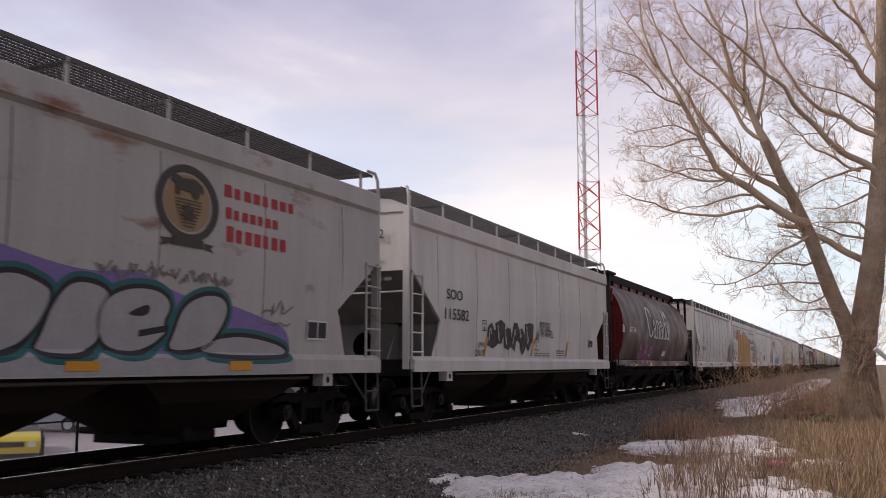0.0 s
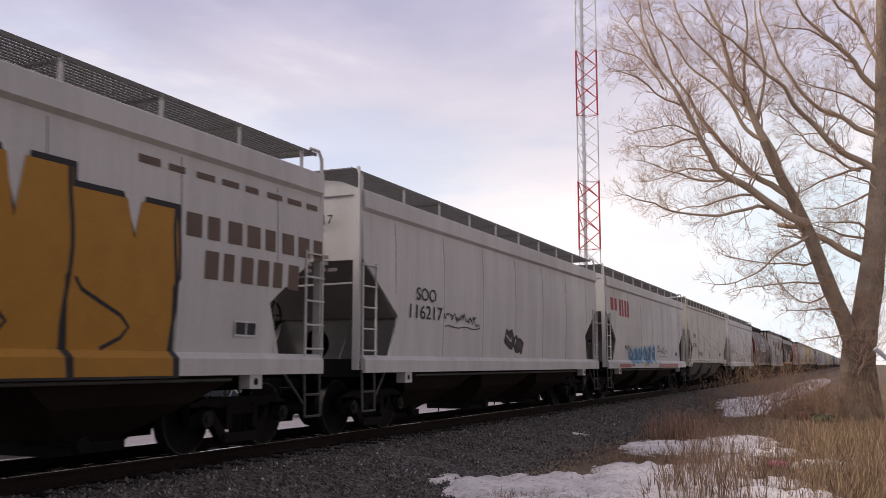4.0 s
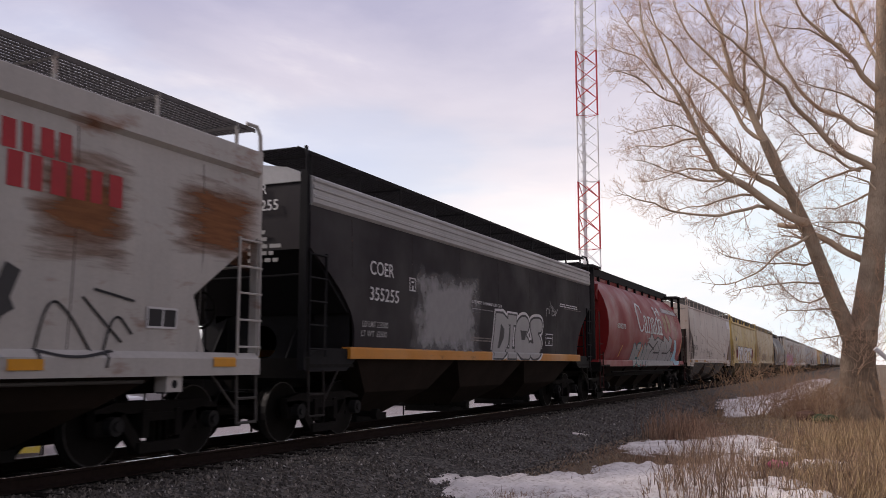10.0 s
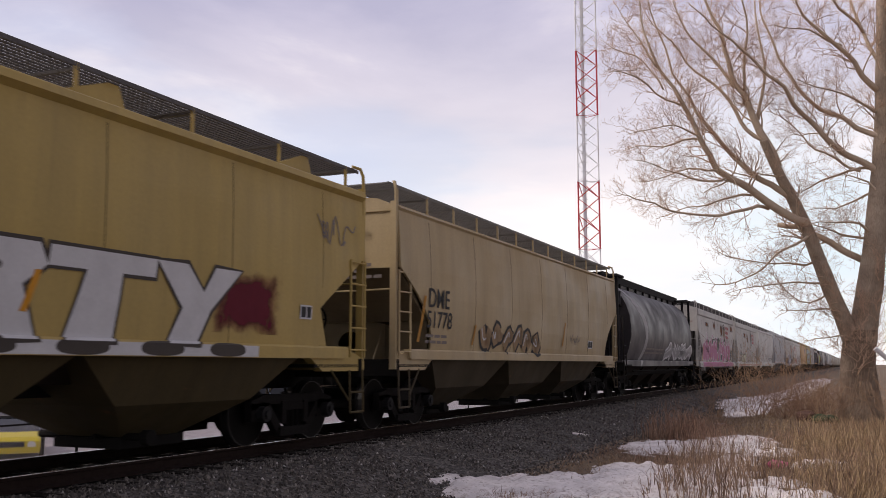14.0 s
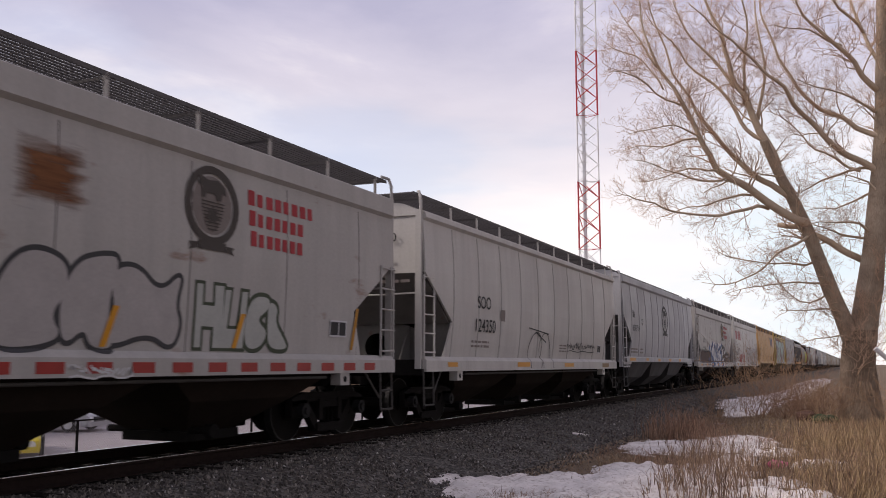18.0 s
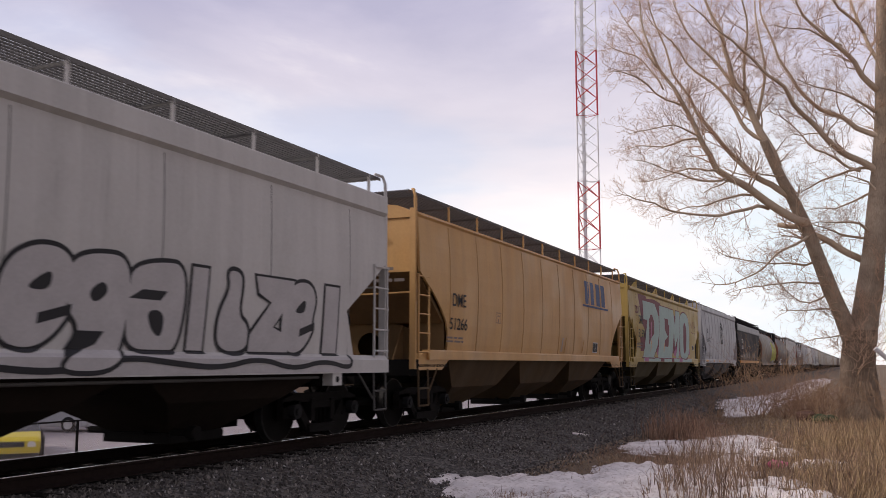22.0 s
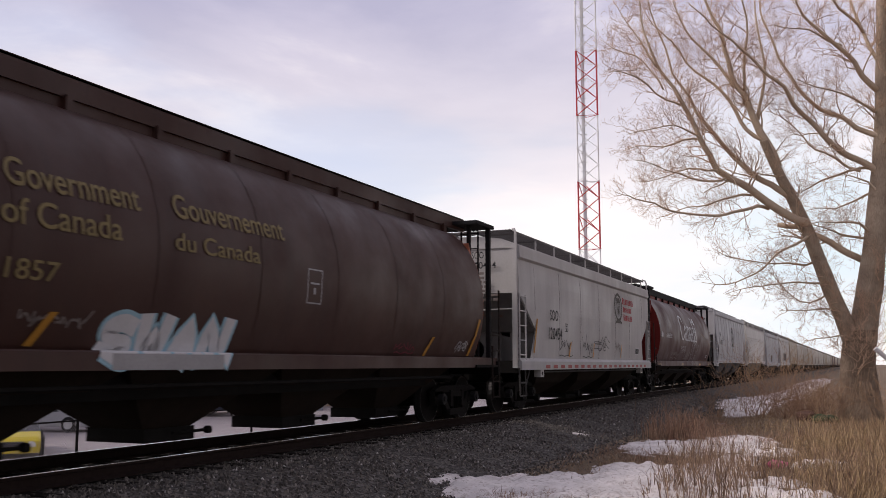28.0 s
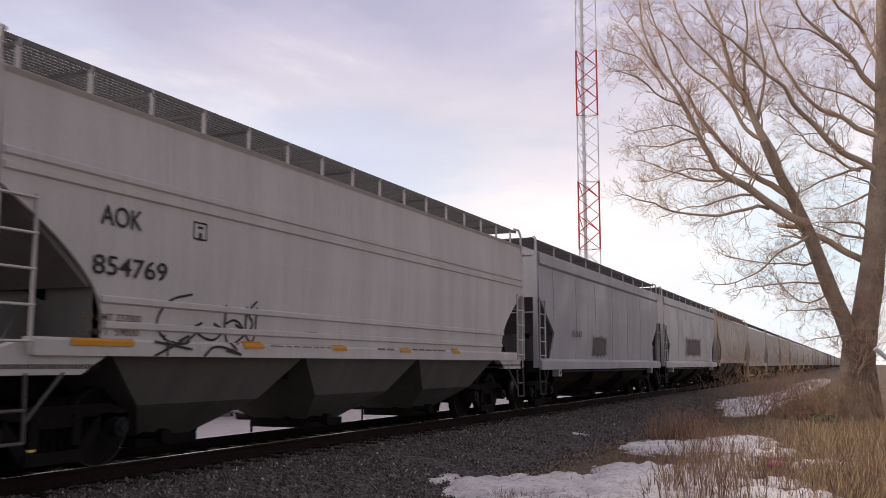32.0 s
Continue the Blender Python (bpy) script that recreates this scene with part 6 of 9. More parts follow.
blades("dry_grass", 17000, in_grass, 0.36, 0.005, TAN, 11, "dry tan grass on the verge", 0.5)
blades("grass_litter", 22000, lambda r: (r.uniform(-4.8, 2.4), 11.5 + 22 * r.random() ** 1.2, 1.0), 0.16, 0.005, [(0.0, (0.06, 0.036, 0.026)), (0.5, (0.19, 0.118, 0.072)), (1.0, (0.40, 0.28, 0.17))], 16, "matted brown grass litter on the ground", 1.3)
WEED = [(0.0, (0.09, 0.055, 0.04)), (0.6, (0.26, 0.165, 0.11)), (1.0, (0.46, 0.32, 0.205))]
blades("tall_weeds", 1250, clumps([(-2.4, 13.2, 0.2, 0.5, 0.8), (-1.95, 13.1, 0.25, 0.5, 0.9), (-1.6, 13.4, 0.25, 0.4, 0.8), (-1.75, 15.6, 0.3, 0.5, 0.8), (-2.4, 17.6, 0.4, 0.6, 0.7), (-2.7, 19.5, 0.4, 0.8, 0.6), (-1.0, 14.6, 0.35, 0.5, 0.8), (-0.6, 13.5, 0.3, 0.4, 0.7), (-0.2, 14.6, 0.35, 0.5, 0.7), (-1.2, 18.3, 0.4, 0.8, 0.6), (-0.3, 18.0, 0.4, 0.6, 0.6), (-2.0, 20.5, 0.5, 0.8, 0.6), (-3.3, 20.8, 0.3, 0.6, 0.6), (-2.1, 15.0, 0.25, 0.6, 1.0), (-1.8, 14.0, 0.25, 0.4, 0.9), (-2.4, 14.2, 0.2, 0.5, 0.9), (-2.6, 16.5, 0.3, 0.6, 0.8), (-2.9, 18.5, 0.3, 0.8, 0.7), (-1.5, 15.5, 0.3, 0.5, 0.8), (-1.3, 16.8, 0.3, 0.4, 0.7), (-0.5, 16.4, 0.35, 0.4, 0.7), (0.2, 15.0, 0.3, 0.4, 0.7)]),
       0.74, 0.006, WEED, 12, "tall reddish brown dead weeds in the snow", 0.2, 5)
blades("russet_clump", 620, clumps([(-4.0, 23.0, 0.26, 0.4, 1.0), (-3.6, 23.3, 0.26, 0.4, 0.9), (-4.4, 23.4, 0.28, 0.4, 0.8), (-3.2, 22.8, 0.3, 0.6, 0.6)]), 1.05, 0.006, RUSSET, 13, "clump of reddish dry grass beside the ballast", 0.2, 3)
blades("low_tufts", 5200, clumps([(-3.4, 18.0, 0.4, 0.35, 1.0), (-2.3, 13.6, 0.5, 0.5, 0.8), (-4.6, 19.5, 0.4, 1.5, 0.7), (-4.3, 12.2, 0.25, 0.2, 0.6), (-2.0, 22.2, 0.6, 0.8, 1.0), (-3.9, 26.0, 0.5, 2.0, 1.0), (0.2, 17.0, 0.3, 0.6, 1.3), (-0.3, 19.6, 0.4, 0.5, 1.2), (0.5, 22.0, 0.5, 0.8, 1.4), (-1.0, 24.5, 0.6, 0.8, 1.3), (-0.2, 28.5, 0.8, 1.0, 1.6)]), 0.3, 0.005, RUSSET, 15, "low reddish brown tufts at the snow's edge", 0.6)
blades("gold_grass", 6600, clumps([(0.1, 14.3, 0.35, 0.6, 0.6), (-0.5, 15.6, 0.4, 0.6, 0.5), (-0.3, 17.4, 0.4, 0.7, 0.6), (-0.9, 19.5, 0.5, 0.8, 0.6), (-0.6, 21.5, 0.5, 0.8, 0.7), (0.7, 20.0, 0.55, 1.6, 1.0), (0.35, 16.5, 0.4, 0.9, 0.7), (1.3, 23.0, 0.7, 1.8, 1.0), (0.9, 26.0, 1.0, 2.0, 0.9), (-0.2, 23.5, 0.6, 1.2, 0.7), (-0.9, 27.5, 0.9, 1.5, 0.8)]), 0.8, 0.005, TAN, 14, "thick golden dry grass on the bank", 0.34)


# ---- trees and shrubs ----
def bark_mat(dark, pale, crack, name, relief=0.7):
    m, nt, b = base_mat(name)
    w = node(nt, "ShaderNodeTexVoronoi", Scale=24.0)
    w.feature = "DISTANCE_TO_EDGE"
    nt.links.new(coords(nt, (1, 1, 0.13)), w.inputs["Vector"])
    n = noise_tex(nt, coords(nt, (1, 1, 0.4)), 6.0, 8, 0.65)
    ridge = ramp(nt, w.outputs["Distance"], [(0.0, 0.0), (0.16, 1.0)])
    patch = ramp(nt, noise_tex(nt, coords(nt), 1.7, 5, 0.6), [(0.35, 0.0), (0.65, 1.0)])
    col = mixc(nt, n, dark, pale)
    col = mixc(nt, mixc(nt, 0.6, ridge, patch), crack, col)
    nt.links.new(col, b.inputs["Base Color"])
    b.inputs["Roughness"].default_value = 0.95
    b.inputs["Specular IOR Level"].default_value = 0.15
    bump(nt, b, mixc(nt, 0.5, ridge, n), relief, 0.04)
    return m


M["bark"] = bark_mat((0.26, 0.195, 0.14), (0.46, 0.36, 0.27), (0.155, 0.11, 0.082), "furrowed_bark")
M["stem"] = bark_mat((0.38, 0.30, 0.22), (0.56, 0.455, 0.35), (0.26, 0.20, 0.15), "stem_bark", 0.4)
M["limb"] = plain("limb_bark", (0.58, 0.465, 0.35), 0.95, 0.0, 0.3, 3.0, 0.3, 0.15)
M["twig"] = plain("twig_bark", (0.54, 0.375, 0.27), 0.9, 0.0, 0.3, 2.0, 0.0, 0.15)
M["shrub_twig"] = plain("shrub_twig", (0.36, 0.24, 0.155), 0.9, 0.0, 0.3, 2.0, 0.0, 0.15)
M["shrub_dark"] = plain("dark_shrub_twig", (0.25, 0.155, 0.11), 0.9, 0.0, 0.3, 2.0, 0.0, 0.15)
RGT = Vector((math.cos(radians(23.8)), math.sin(radians(23.8)), 0))
AWAY = Vector((-RGT.y, RGT.x, 0))


class Woody:
    """Grows a bare tree: limbs by hand, then branches and twigs by chance."""

    def __init__(self, seed):
        self.r = random.Random(seed)
        self.boles, self.limbs, self.thin = [], [], ([], [])
        self.thick = None
        self.twig = "twig"

    def trunk(self, root, pts, r0, r1, n=36, seed=0.0, flare=0.0):
        """A furrowed bole through the given points."""
        P = [root + RGT * u + AWAY * w + Vector((0, 0, z)) for u, w, z in pts]
        rings = []
        m = 14
        bm = B()
        self.boles.append(bm)
        for i in range(len(P) - 1):
            for k in range(m if i < len(P) - 2 else m + 1):
                f = (i + k / m) / (len(P) - 1)
                c = P[i].lerp(P[i + 1], k / m)
                ring = []
                for j in range(n):
                    a = 2 * math.pi * j / n
                    q = 1 + 0.10 * noise.noise(Vector((math.cos(a) * 1.6, math.sin(a) * 1.6, c.z * 0.5 + seed))) + 0.10 * noise.noise(Vector((math.cos(a) * 6, math.sin(a) * 6, c.z * 0.9 + seed)))
                    rr = (r0 + (r1 - r0) * f) * q * (1 + flare * max(0, 0.15 - f) / 0.15)
                    ring.append(bm.verts.new((c.x + rr * math.cos(a), c.y + rr * math.sin(a), c.z)))
                rings.append(ring)
        for a, b in zip(rings, rings[1:]):
            for j in range(n):
                bm.faces.new((a[j], a[(j + 1) % n], b[(j + 1) % n], b[j]))
        bm.faces.new(rings[-1])

    def strand(self, pts, r0, r1):
        verts, faces = self.thin
        prev = None
        for i, p in enumerate(pts):
            d = (pts[min(i + 1, len(pts) - 1)] - pts[max(i - 1, 0)]).normalized()
            a = d.orthogonal().normalized()
            b = d.cross(a)
            rr = r0 + (r1 - r0) * i / (len(pts) - 1)
            base = len(verts)
            for k in range(3):
                q = p + (a * math.cos(k * 2.0944) + b * math.sin(k * 2.0944)) * rr
                verts.append(tuple(q))
            if prev is not None:
                for k in range(3):
                    faces.append((prev + k, prev + (k + 1) % 3, base + (k + 1) % 3, base + k))
            prev = base

    def grow(self, start, d, length, r0, level, droop):
        rn = self.r
        n = 6 if level < 2 else 4
        pts, p, v = [start], start.copy(), d.copy()
        for k in range(n):
            v = (v + Vector((rn.gauss(0, 0.24), rn.gauss(0, 0.24), rn.gauss(0.05 - droop, 0.22)))).normalized()
            p = p + v * (length / n)
            pts.append(p.copy())
        if r0 > 0.03:
            tube(self.thick, pts, r0, 5, max(0.006, r0 * 0.3))
        else:
            self.strand(pts, r0, max(0.0022, r0 * 0.35))
        if level >= 4 or length < 0.22:
            return
        kids = {0: 8, 1: 5, 2: 3, 3: 2}[level]
        for k in range(kids):
            f = 0.22 + 0.78 * (k + rn.random()) / kids
            i = min(n - 1, int(f * n))
            q = pts[i].lerp(pts[i + 1], f * n - i)
            axis = (pts[i + 1] - pts[i]).normalized()
            side = axis.orthogonal().normalized()
            side.rotate(Matrix.Rotation(rn.uniform(0, 6.28), 3, axis))
            nd = (axis * 0.75 + side * rn.uniform(0.5, 1.0) + Vector((0, 0, 0.10))).normalized()
            self.grow(q, nd, length * rn.uniform(0.45, 0.85) * (1.15 - 0.4 * f), max(0.0036, r0 * (0.45 - 0.2 * f)), level + 1, droop)

    def limb(self, root, pts, r0, r1, kids, klen, level=1, droop=0.0, n=8):
        rn = self.r
        P = [root + RGT * u + AWAY * w + Vector((0, 0, z)) for u, w, z in pts]
        fine = []
        for a, b in zip(P, P[1:]):
            m = max(2, int((b - a).length / 0.5))
            fine += [a.lerp(b, k / m) + Vector((rn.gauss(0, 0.085), rn.gauss(0, 0.085), rn.gauss(0, 0.075))) for k in range(m)]
        fine.append(P[-1])
        for _ in range(1):
            fine = [fine[0]] + [(a + b * 2 + c) / 4 for a, b, c in zip(fine, fine[1:], fine[2:])] + [fine[-1]]
        self.thick = B()
        self.limbs.append(self.thick)
        tube(self.thick, fine, r0 * (0.86 if r0 < 0.14 else 1.0), n, r1 * 0.9)
        self.shoots(fine, r0, r1, kids, klen, level, droop)

    def sprout(self, root, pts, r0, r1, kids, klen):
        """Branches along a stem that stands already."""
        P = [root + RGT * u + AWAY * w + Vector((0, 0, z)) for u, w, z in pts]
        self.thick = B()
        self.limbs.append(self.thick)
        fine = [a.lerp(b, k / 4) for a, b in zip(P, P[1:]) for k in range(4)] + [P[-1]]
        self.shoots(fine, r0, r1, kids, klen, 1, 0.0)

    def shoots(self, fine, r0, r1, kids, klen, level, droop):
        rn = self.r
        kids = int(kids * 0.72)
        for k in range(kids):
            f = 0.18 + 0.82 * (k + rn.random()) / kids
            i = min(len(fine) - 2, int(f * (len(fine) - 1)))
            axis = (fine[i + 1] - fine[i]).normalized()
            side = axis.orthogonal().normalized()
            side.rotate(Matrix.Rotation(rn.uniform(0, 6.28), 3, axis))
            nd = (axis * 0.6 + side * 0.85 + Vector((0, 0, 0.12))).normalized()
            rr = r0 + (r1 - r0) * f
            self.grow(fine[i], nd, klen * rn.uniform(0.6, 1.15) * (1.1 - 0.4 * f), max(0.012, rr * 0.30), level, droop)

    def finish(self, name, label, trunk_name="trunk", crown_name="crown"):
        root = new(name)
        tagged(root, label, "tree" if name == "bare_tree" else "shrub")
        for k, bm in enumerate(self.boles):
            part(trunk_name if k < 2 else "stem", bm, "bark" if k < 2 else "stem", root, smooth=True)
        for bm in self.limbs:
            if len(bm.verts):
                part("limb" if self.boles else trunk_name, bm, "limb" if self.boles else self.twig, root, smooth=True)
            else:
                bm.free()
        me = bpy.data.meshes.new(crown_name)
        me.from_pydata(self.thin[0], [], self.thin[1])
        me.materials.append(M[self.twig])
        part(crown_name, me, None, root)
        return root


TREE = Vector((0.11, 33.23, GROUND))
tw = Woody(4)
# bole and the two great stems, then the limbs: points are to the right, away and up from the tree's foot
tw.trunk(TREE, [(-0.11, 0, 0), (-0.1, 0, 0.81), (-0.04, 0, 1.54), (0.05, 0, 2.27), (0.14, 0, 2.91)], 0.56, 0.50, flare=0.16)
tw.trunk(TREE, [(0.47, -0.2, 0.01), (0.42, -0.1, 0.81), (0.38, 0, 1.9)], 0.2, 0.16, 20, 5.0)
tw.trunk(TREE, [(0.16, 0, 2.45), (0.35, 0, 3.55), (0.62, 0, 5.04), (0.9, 0, 6.74), (1.13, 0, 8.46), (1.29, 0, 10.2), (1.39, 0, 12.17), (1.47, 0, 14.16), (1.61, 0, 16.6)], 0.46, 0.13, 28, 9.0)
tw.trunk(TREE, [(-0.17, 0, 2.54), (-0.49, -0.07, 3.37), (-0.85, -0.15, 4.19), (-1.2, -0.22, 5.17), (-1.58, -0.3, 6.22), (-2.01, -0.38, 7.15), (-2.38, -0.45, 7.83), (-2.68, -0.53, 8.44), (-2.97, -0.6, 9.08)], 0.30, 0.14, 24, 3.0)
tw.sprout(TREE, [(0.62, 0, 5.04), (0.9, 0, 6.74), (1.13, 0, 8.46), (1.29, 0, 10.2), (1.39, 0, 12.17), (1.47, 0, 14.16)], 0.2, 0.1, 26, 1.7)
tw.sprout(TREE, [(-0.46, 0, 3.37), (-1.17, -0.15, 5.18), (-1.58, -0.3, 6.22), (-2.38, -0.45, 7.83), (-2.97, -0.6, 9.08)], 0.16, 0.1, 14, 1.5)
tw.limb(TREE, [(-2.55, -0.49, 8.16), (-2.97, -0.6, 9.08), (-3.19, -0.67, 9.67), (-3.53, -0.75, 10.34), (-3.88, -0.82, 10.93), (-4.1, -0.9, 11.67), (-4.28, -0.97, 12.45), (-4.63, -1.05, 13), (-4.94, -1.12, 13.71), (-5.3, -1.2, 14.84)], 0.143, 0.03, 30, 1.5)
tw.limb(TREE, [(-3.17, -0.6, 9.69), (-2.91, -0.4, 10.67), (-2.72, -0.2, 11.71), (-2.75, 0, 12.96), (-2.79, 0.2, 14.24), (-2.79, 0.4, 15.35)], 0.07, 0.02, 22, 1.4)
tw.limb(TREE, [(-3.51, -0.7, 10.35), (-3.63, -0.97, 11.45), (-3.6, -1.25, 12.5), (-3.83, -1.52, 13.54), (-4.01, -1.8, 14.57)], 0.07, 0.02, 22, 1.4)
tw.limb(TREE, [(-1.69, -0.4, 6.34), (-2.3, -0.48, 6.6), (-2.86, -0.56, 6.98), (-3.46, -0.64, 7.38), (-4.17, -0.72, 7.81), (-4.59, -0.8, 8.11), (-4.83, -0.88, 8.55), (-5.13, -0.96, 9.07), (-5.35, -1.04, 9.8), (-5.74, -1.12, 10.21), (-6.19, -1.2, 10.62), (-6.54, -1.28, 11.16), (-6.81, -1.36, 11.74), (-7, -1.44, 12.43), (-7.17, -1.52, 13.26), (-7.31, -1.6, 14.28)], 0.145, 0.018, 52, 1.25)
tw.limb(TREE, [(-2.2, -0.5, 7.27), (-2.63, -0.42, 7.69), (-3.11, -0.33, 7.97), (-3.58, -0.25, 8.23), (-3.85, -0.16, 8.67), (-4.3, -0.08, 9.13), (-4.6, 0.01, 9.62), (-4.83, 0.09, 9.99), (-5.13, 0.18, 10.49), (-5.43, 0.26, 11.26), (-5.73, 0.35, 12.04), (-5.99, 0.43, 13.04), (-6.3, 0.52, 13.96), (-6.48, 0.6, 15.23)], 0.125, 0.018, 46, 1.25)
tw.limb(TREE, [(-2.81, -0.4, 7.01), (-3.25, -0.51, 6.94), (-3.85, -0.62, 6.8), (-4.37, -0.73, 6.58), (-5.02, -0.84, 6.56), (-5.78, -0.96, 6.62), (-6.43, -1.07, 6.84), (-7.09, -1.18, 6.95), (-7.65, -1.29, 7.13), (-8.06, -1.4, 7.24)], 0.075, 0.011, 38, 1.0)
tw.limb(TREE, [(-3.42, -0.5, 7.41), (-3.91, -0.3, 7.33), (-4.41, -0.1, 7.2), (-5.08, 0.1, 6.93), (-5.63, 0.3, 6.9), (-6.12, 0.5, 6.74)], 0.05, 0.010, 22, 0.9)
tw.limb(TREE, [(-4.16, -0.7, 7.82), (-4.82, -0.92, 7.68), (-5.61, -1.14, 7.69), (-6.2, -1.36, 7.88), (-6.75, -1.58, 8.11), (-7.54, -1.8, 8.19)], 0.055, 0.010, 26, 0.95)
tw.limb(TREE, [(-4.59, -0.8, 8.11), (-5.07, -0.55, 8.22), (-5.75, -0.3, 8.01), (-6.44, -0.05, 7.91), (-7.14, 0.2, 7.92)], 0.04, 0.009, 22, 0.9)
tw.limb(TREE, [(-4.9, -1, 9.08), (-5.59, -1.25, 9.3), (-6.19, -1.5, 9.38), (-6.97, -1.75, 9.31), (-7.74, -2, 8.96)], 0.045, 0.009, 24, 0.95)
tw.limb(TREE, [(-5.14, -1, 9.06), (-5.65, -0.75, 9.05), (-6.33, -0.5, 8.88), (-7.02, -0.25, 9.01), (-7.54, 0, 8.84)], 0.045, 0.009, 24, 0.95)
tw.limb(TREE, [(-5.76, -1.2, 10.19), (-6.33, -1.44, 10.18), (-6.92, -1.68, 10.66), (-7.5, -1.92, 10.86), (-8.17, -2.16, 10.88), (-8.48, -2.4, 10.89)], 0.045, 0.009, 28, 0.95)
tw.limb(TREE, [(-6.19, -1.2, 10.62), (-6.71, -0.82, 11.31), (-7.17, -0.45, 12.11), (-7.75, -0.07, 12.54), (-8.12, 0.3, 12.87)], 0.04, 0.009, 26, 0.95)
tw.limb(TREE, [(-6.54, -1.3, 11.16), (-7, -1, 12.21), (-7.38, -0.7, 13.09), (-7.78, -0.4, 14)], 0.045, 0.009, 24, 1.0)
tw.limb(TREE, [(-2.97, -0.6, 9.08), (-3.43, -0.38, 9.6), (-3.74, -0.15, 10.12), (-4.03, 0.07, 10.97), (-4.53, 0.3, 11.47), (-5.02, 0.53, 12.14), (-5.53, 0.75, 12.91), (-6.05, 0.97, 13.57), (-6.42, 1.2, 14.34)], 0.085, 0.014, 36, 1.2)
tw.limb(TREE, [(-3.9, -0.9, 10.9), (-4.33, -0.68, 11.51), (-4.87, -0.46, 12.17), (-5.29, -0.24, 12.97), (-5.59, -0.02, 13.95), (-5.7, 0.2, 14.85)], 0.07, 0.014, 28, 1.3)
tw.limb(TREE, [(-2.4, -0.4, 7.88), (-2.84, -0.6, 7.89), (-3.27, -0.8, 7.91), (-3.78, -1, 7.9)], 0.045, 0.010, 10, 0.9)
tw.limb(TREE, [(1.0, 0, 8.1), (0.74, 0, 8.27), (0.13, -0.17, 8.77), (-0.49, -0.33, 9.03), (-1, -0.5, 9.37), (-1.51, -0.67, 9.83), (-2.02, -0.83, 10.24), (-2.41, -1, 10.68), (-2.84, -1.17, 11.2), (-3.34, -1.33, 11.6), (-3.92, -1.5, 11.92), (-4.5, -1.67, 12.39), (-5.08, -1.83, 12.74), (-5.65, -2, 13.2)], 0.138, 0.02, 44, 1.3)
tw.limb(TREE, [(1.22, 0, 9.31), (0.69, 0.14, 9.54), (0.2, 0.28, 9.96), (-0.3, 0.42, 10.22), (-0.8, 0.56, 10.63), (-1.3, 0.7, 11.3), (-1.68, 0.84, 12.05), (-1.99, 0.98, 12.91), (-2.18, 1.12, 13.79), (-2.29, 1.26, 14.68), (-2.34, 1.4, 15.79)], 0.115, 0.02, 36, 1.3)
tw.limb(TREE, [(1.18, 0, 10.94), (0.6, -0.14, 11.51), (0.25, -0.29, 11.87), (-0.17, -0.43, 12.29), (-0.78, -0.57, 12.63), (-1.37, -0.71, 13.09), (-1.78, -0.86, 13.66), (-2.07, -1, 14.54)], 0.125, 0.03, 28, 1.3)
tw.limb(TREE, [(-0.15, -0.4, 12.3), (-1.05, -0.8, 12.71), (-1.95, -1.2, 12.71), (-2.83, -1.6, 12.66)], 0.05, 0.012, 20, 1.1)
tw.limb(TREE, [(1.32, 0, 11.67), (0.97, 0.2, 12.59), (0.78, 0.4, 13.51), (0.7, 0.6, 14.41), (0.63, 0.8, 15.53)], 0.09, 0.03, 22, 1.3)
tw.limb(TREE, [(0.92, 0, 12.96), (0.05, -0.5, 13.37), (-0.7, -1, 13.85), (-1.24, -1.5, 14.51)], 0.07, 0.03, 18, 1.3)
tw.limb(TREE, [(0.71, 0.3, 5.3), (0.05, 0.38, 5.54), (-0.51, 0.47, 5.84), (-1.01, 0.55, 6.15), (-1.4, 0.63, 6.42), (-1.75, 0.72, 6.49), (-2.14, 0.8, 6.52)], 0.138, 0.09, 14, 1.0)
tw.limb(TREE, [(0.66, 0.2, 5.82), (-0.08, -0.1, 6.1), (-0.82, -0.4, 6.09), (-1.52, -0.7, 6.29)], 0.06, 0.02, 16, 1.0)
tw.limb(TREE, [(0.44, -0.2, 6.1), (0.03, -0.45, 6.37), (-0.5, -0.7, 6.46), (-1.25, -0.95, 6.35), (-1.9, -1.2, 6.22)], 0.06, 0.014, 18, 1.0)
tw.limb(TREE, [(1.03, 0, 8.27), (0.08, 0.2, 8.35), (-0.22, 0.4, 8.19), (-0.73, 0.6, 7.9), (-1.24, 0.8, 7.65), (-1.59, 1, 7.57)], 0.06, 0.010, 22, 1.0)
tw.limb(TREE, [(0.41, 0.1, 8.25), (-0.04, 0.33, 8.53), (-0.5, 0.57, 8.88), (-0.96, 0.8, 9.35), (-1.24, 1.03, 9.88), (-1.6, 1.27, 10.35), (-2.22, 1.5, 10.7)], 0.06, 0.010, 26, 1.1)
tw.limb(TREE, [(0.98, 0.2, 7.54), (0.55, 0.53, 7.4), (0.11, 0.85, 7.17), (-0.34, 1.18, 7.13), (-0.8, 1.5, 7.14)], 0.05, 0.010, 20, 1.0)
tw.limb(TREE, [(1.32, 0.1, 10.23), (0.54, -0.3, 10.31), (-0.37, -0.7, 10.68), (-1.27, -1.1, 10.84), (-2.15, -1.5, 10.9)], 0.06, 0.012, 26, 1.1)
tw.limb(TREE, [(-1.44, -0.3, 6.02), (-2.16, -0.48, 5.73), (-2.72, -0.67, 5.34), (-3.27, -0.85, 4.84), (-3.89, -1.03, 4.48), (-4.64, -1.22, 4.29), (-5.4, -1.4, 4.36)], 0.06, 0.009, 30, 0.8)
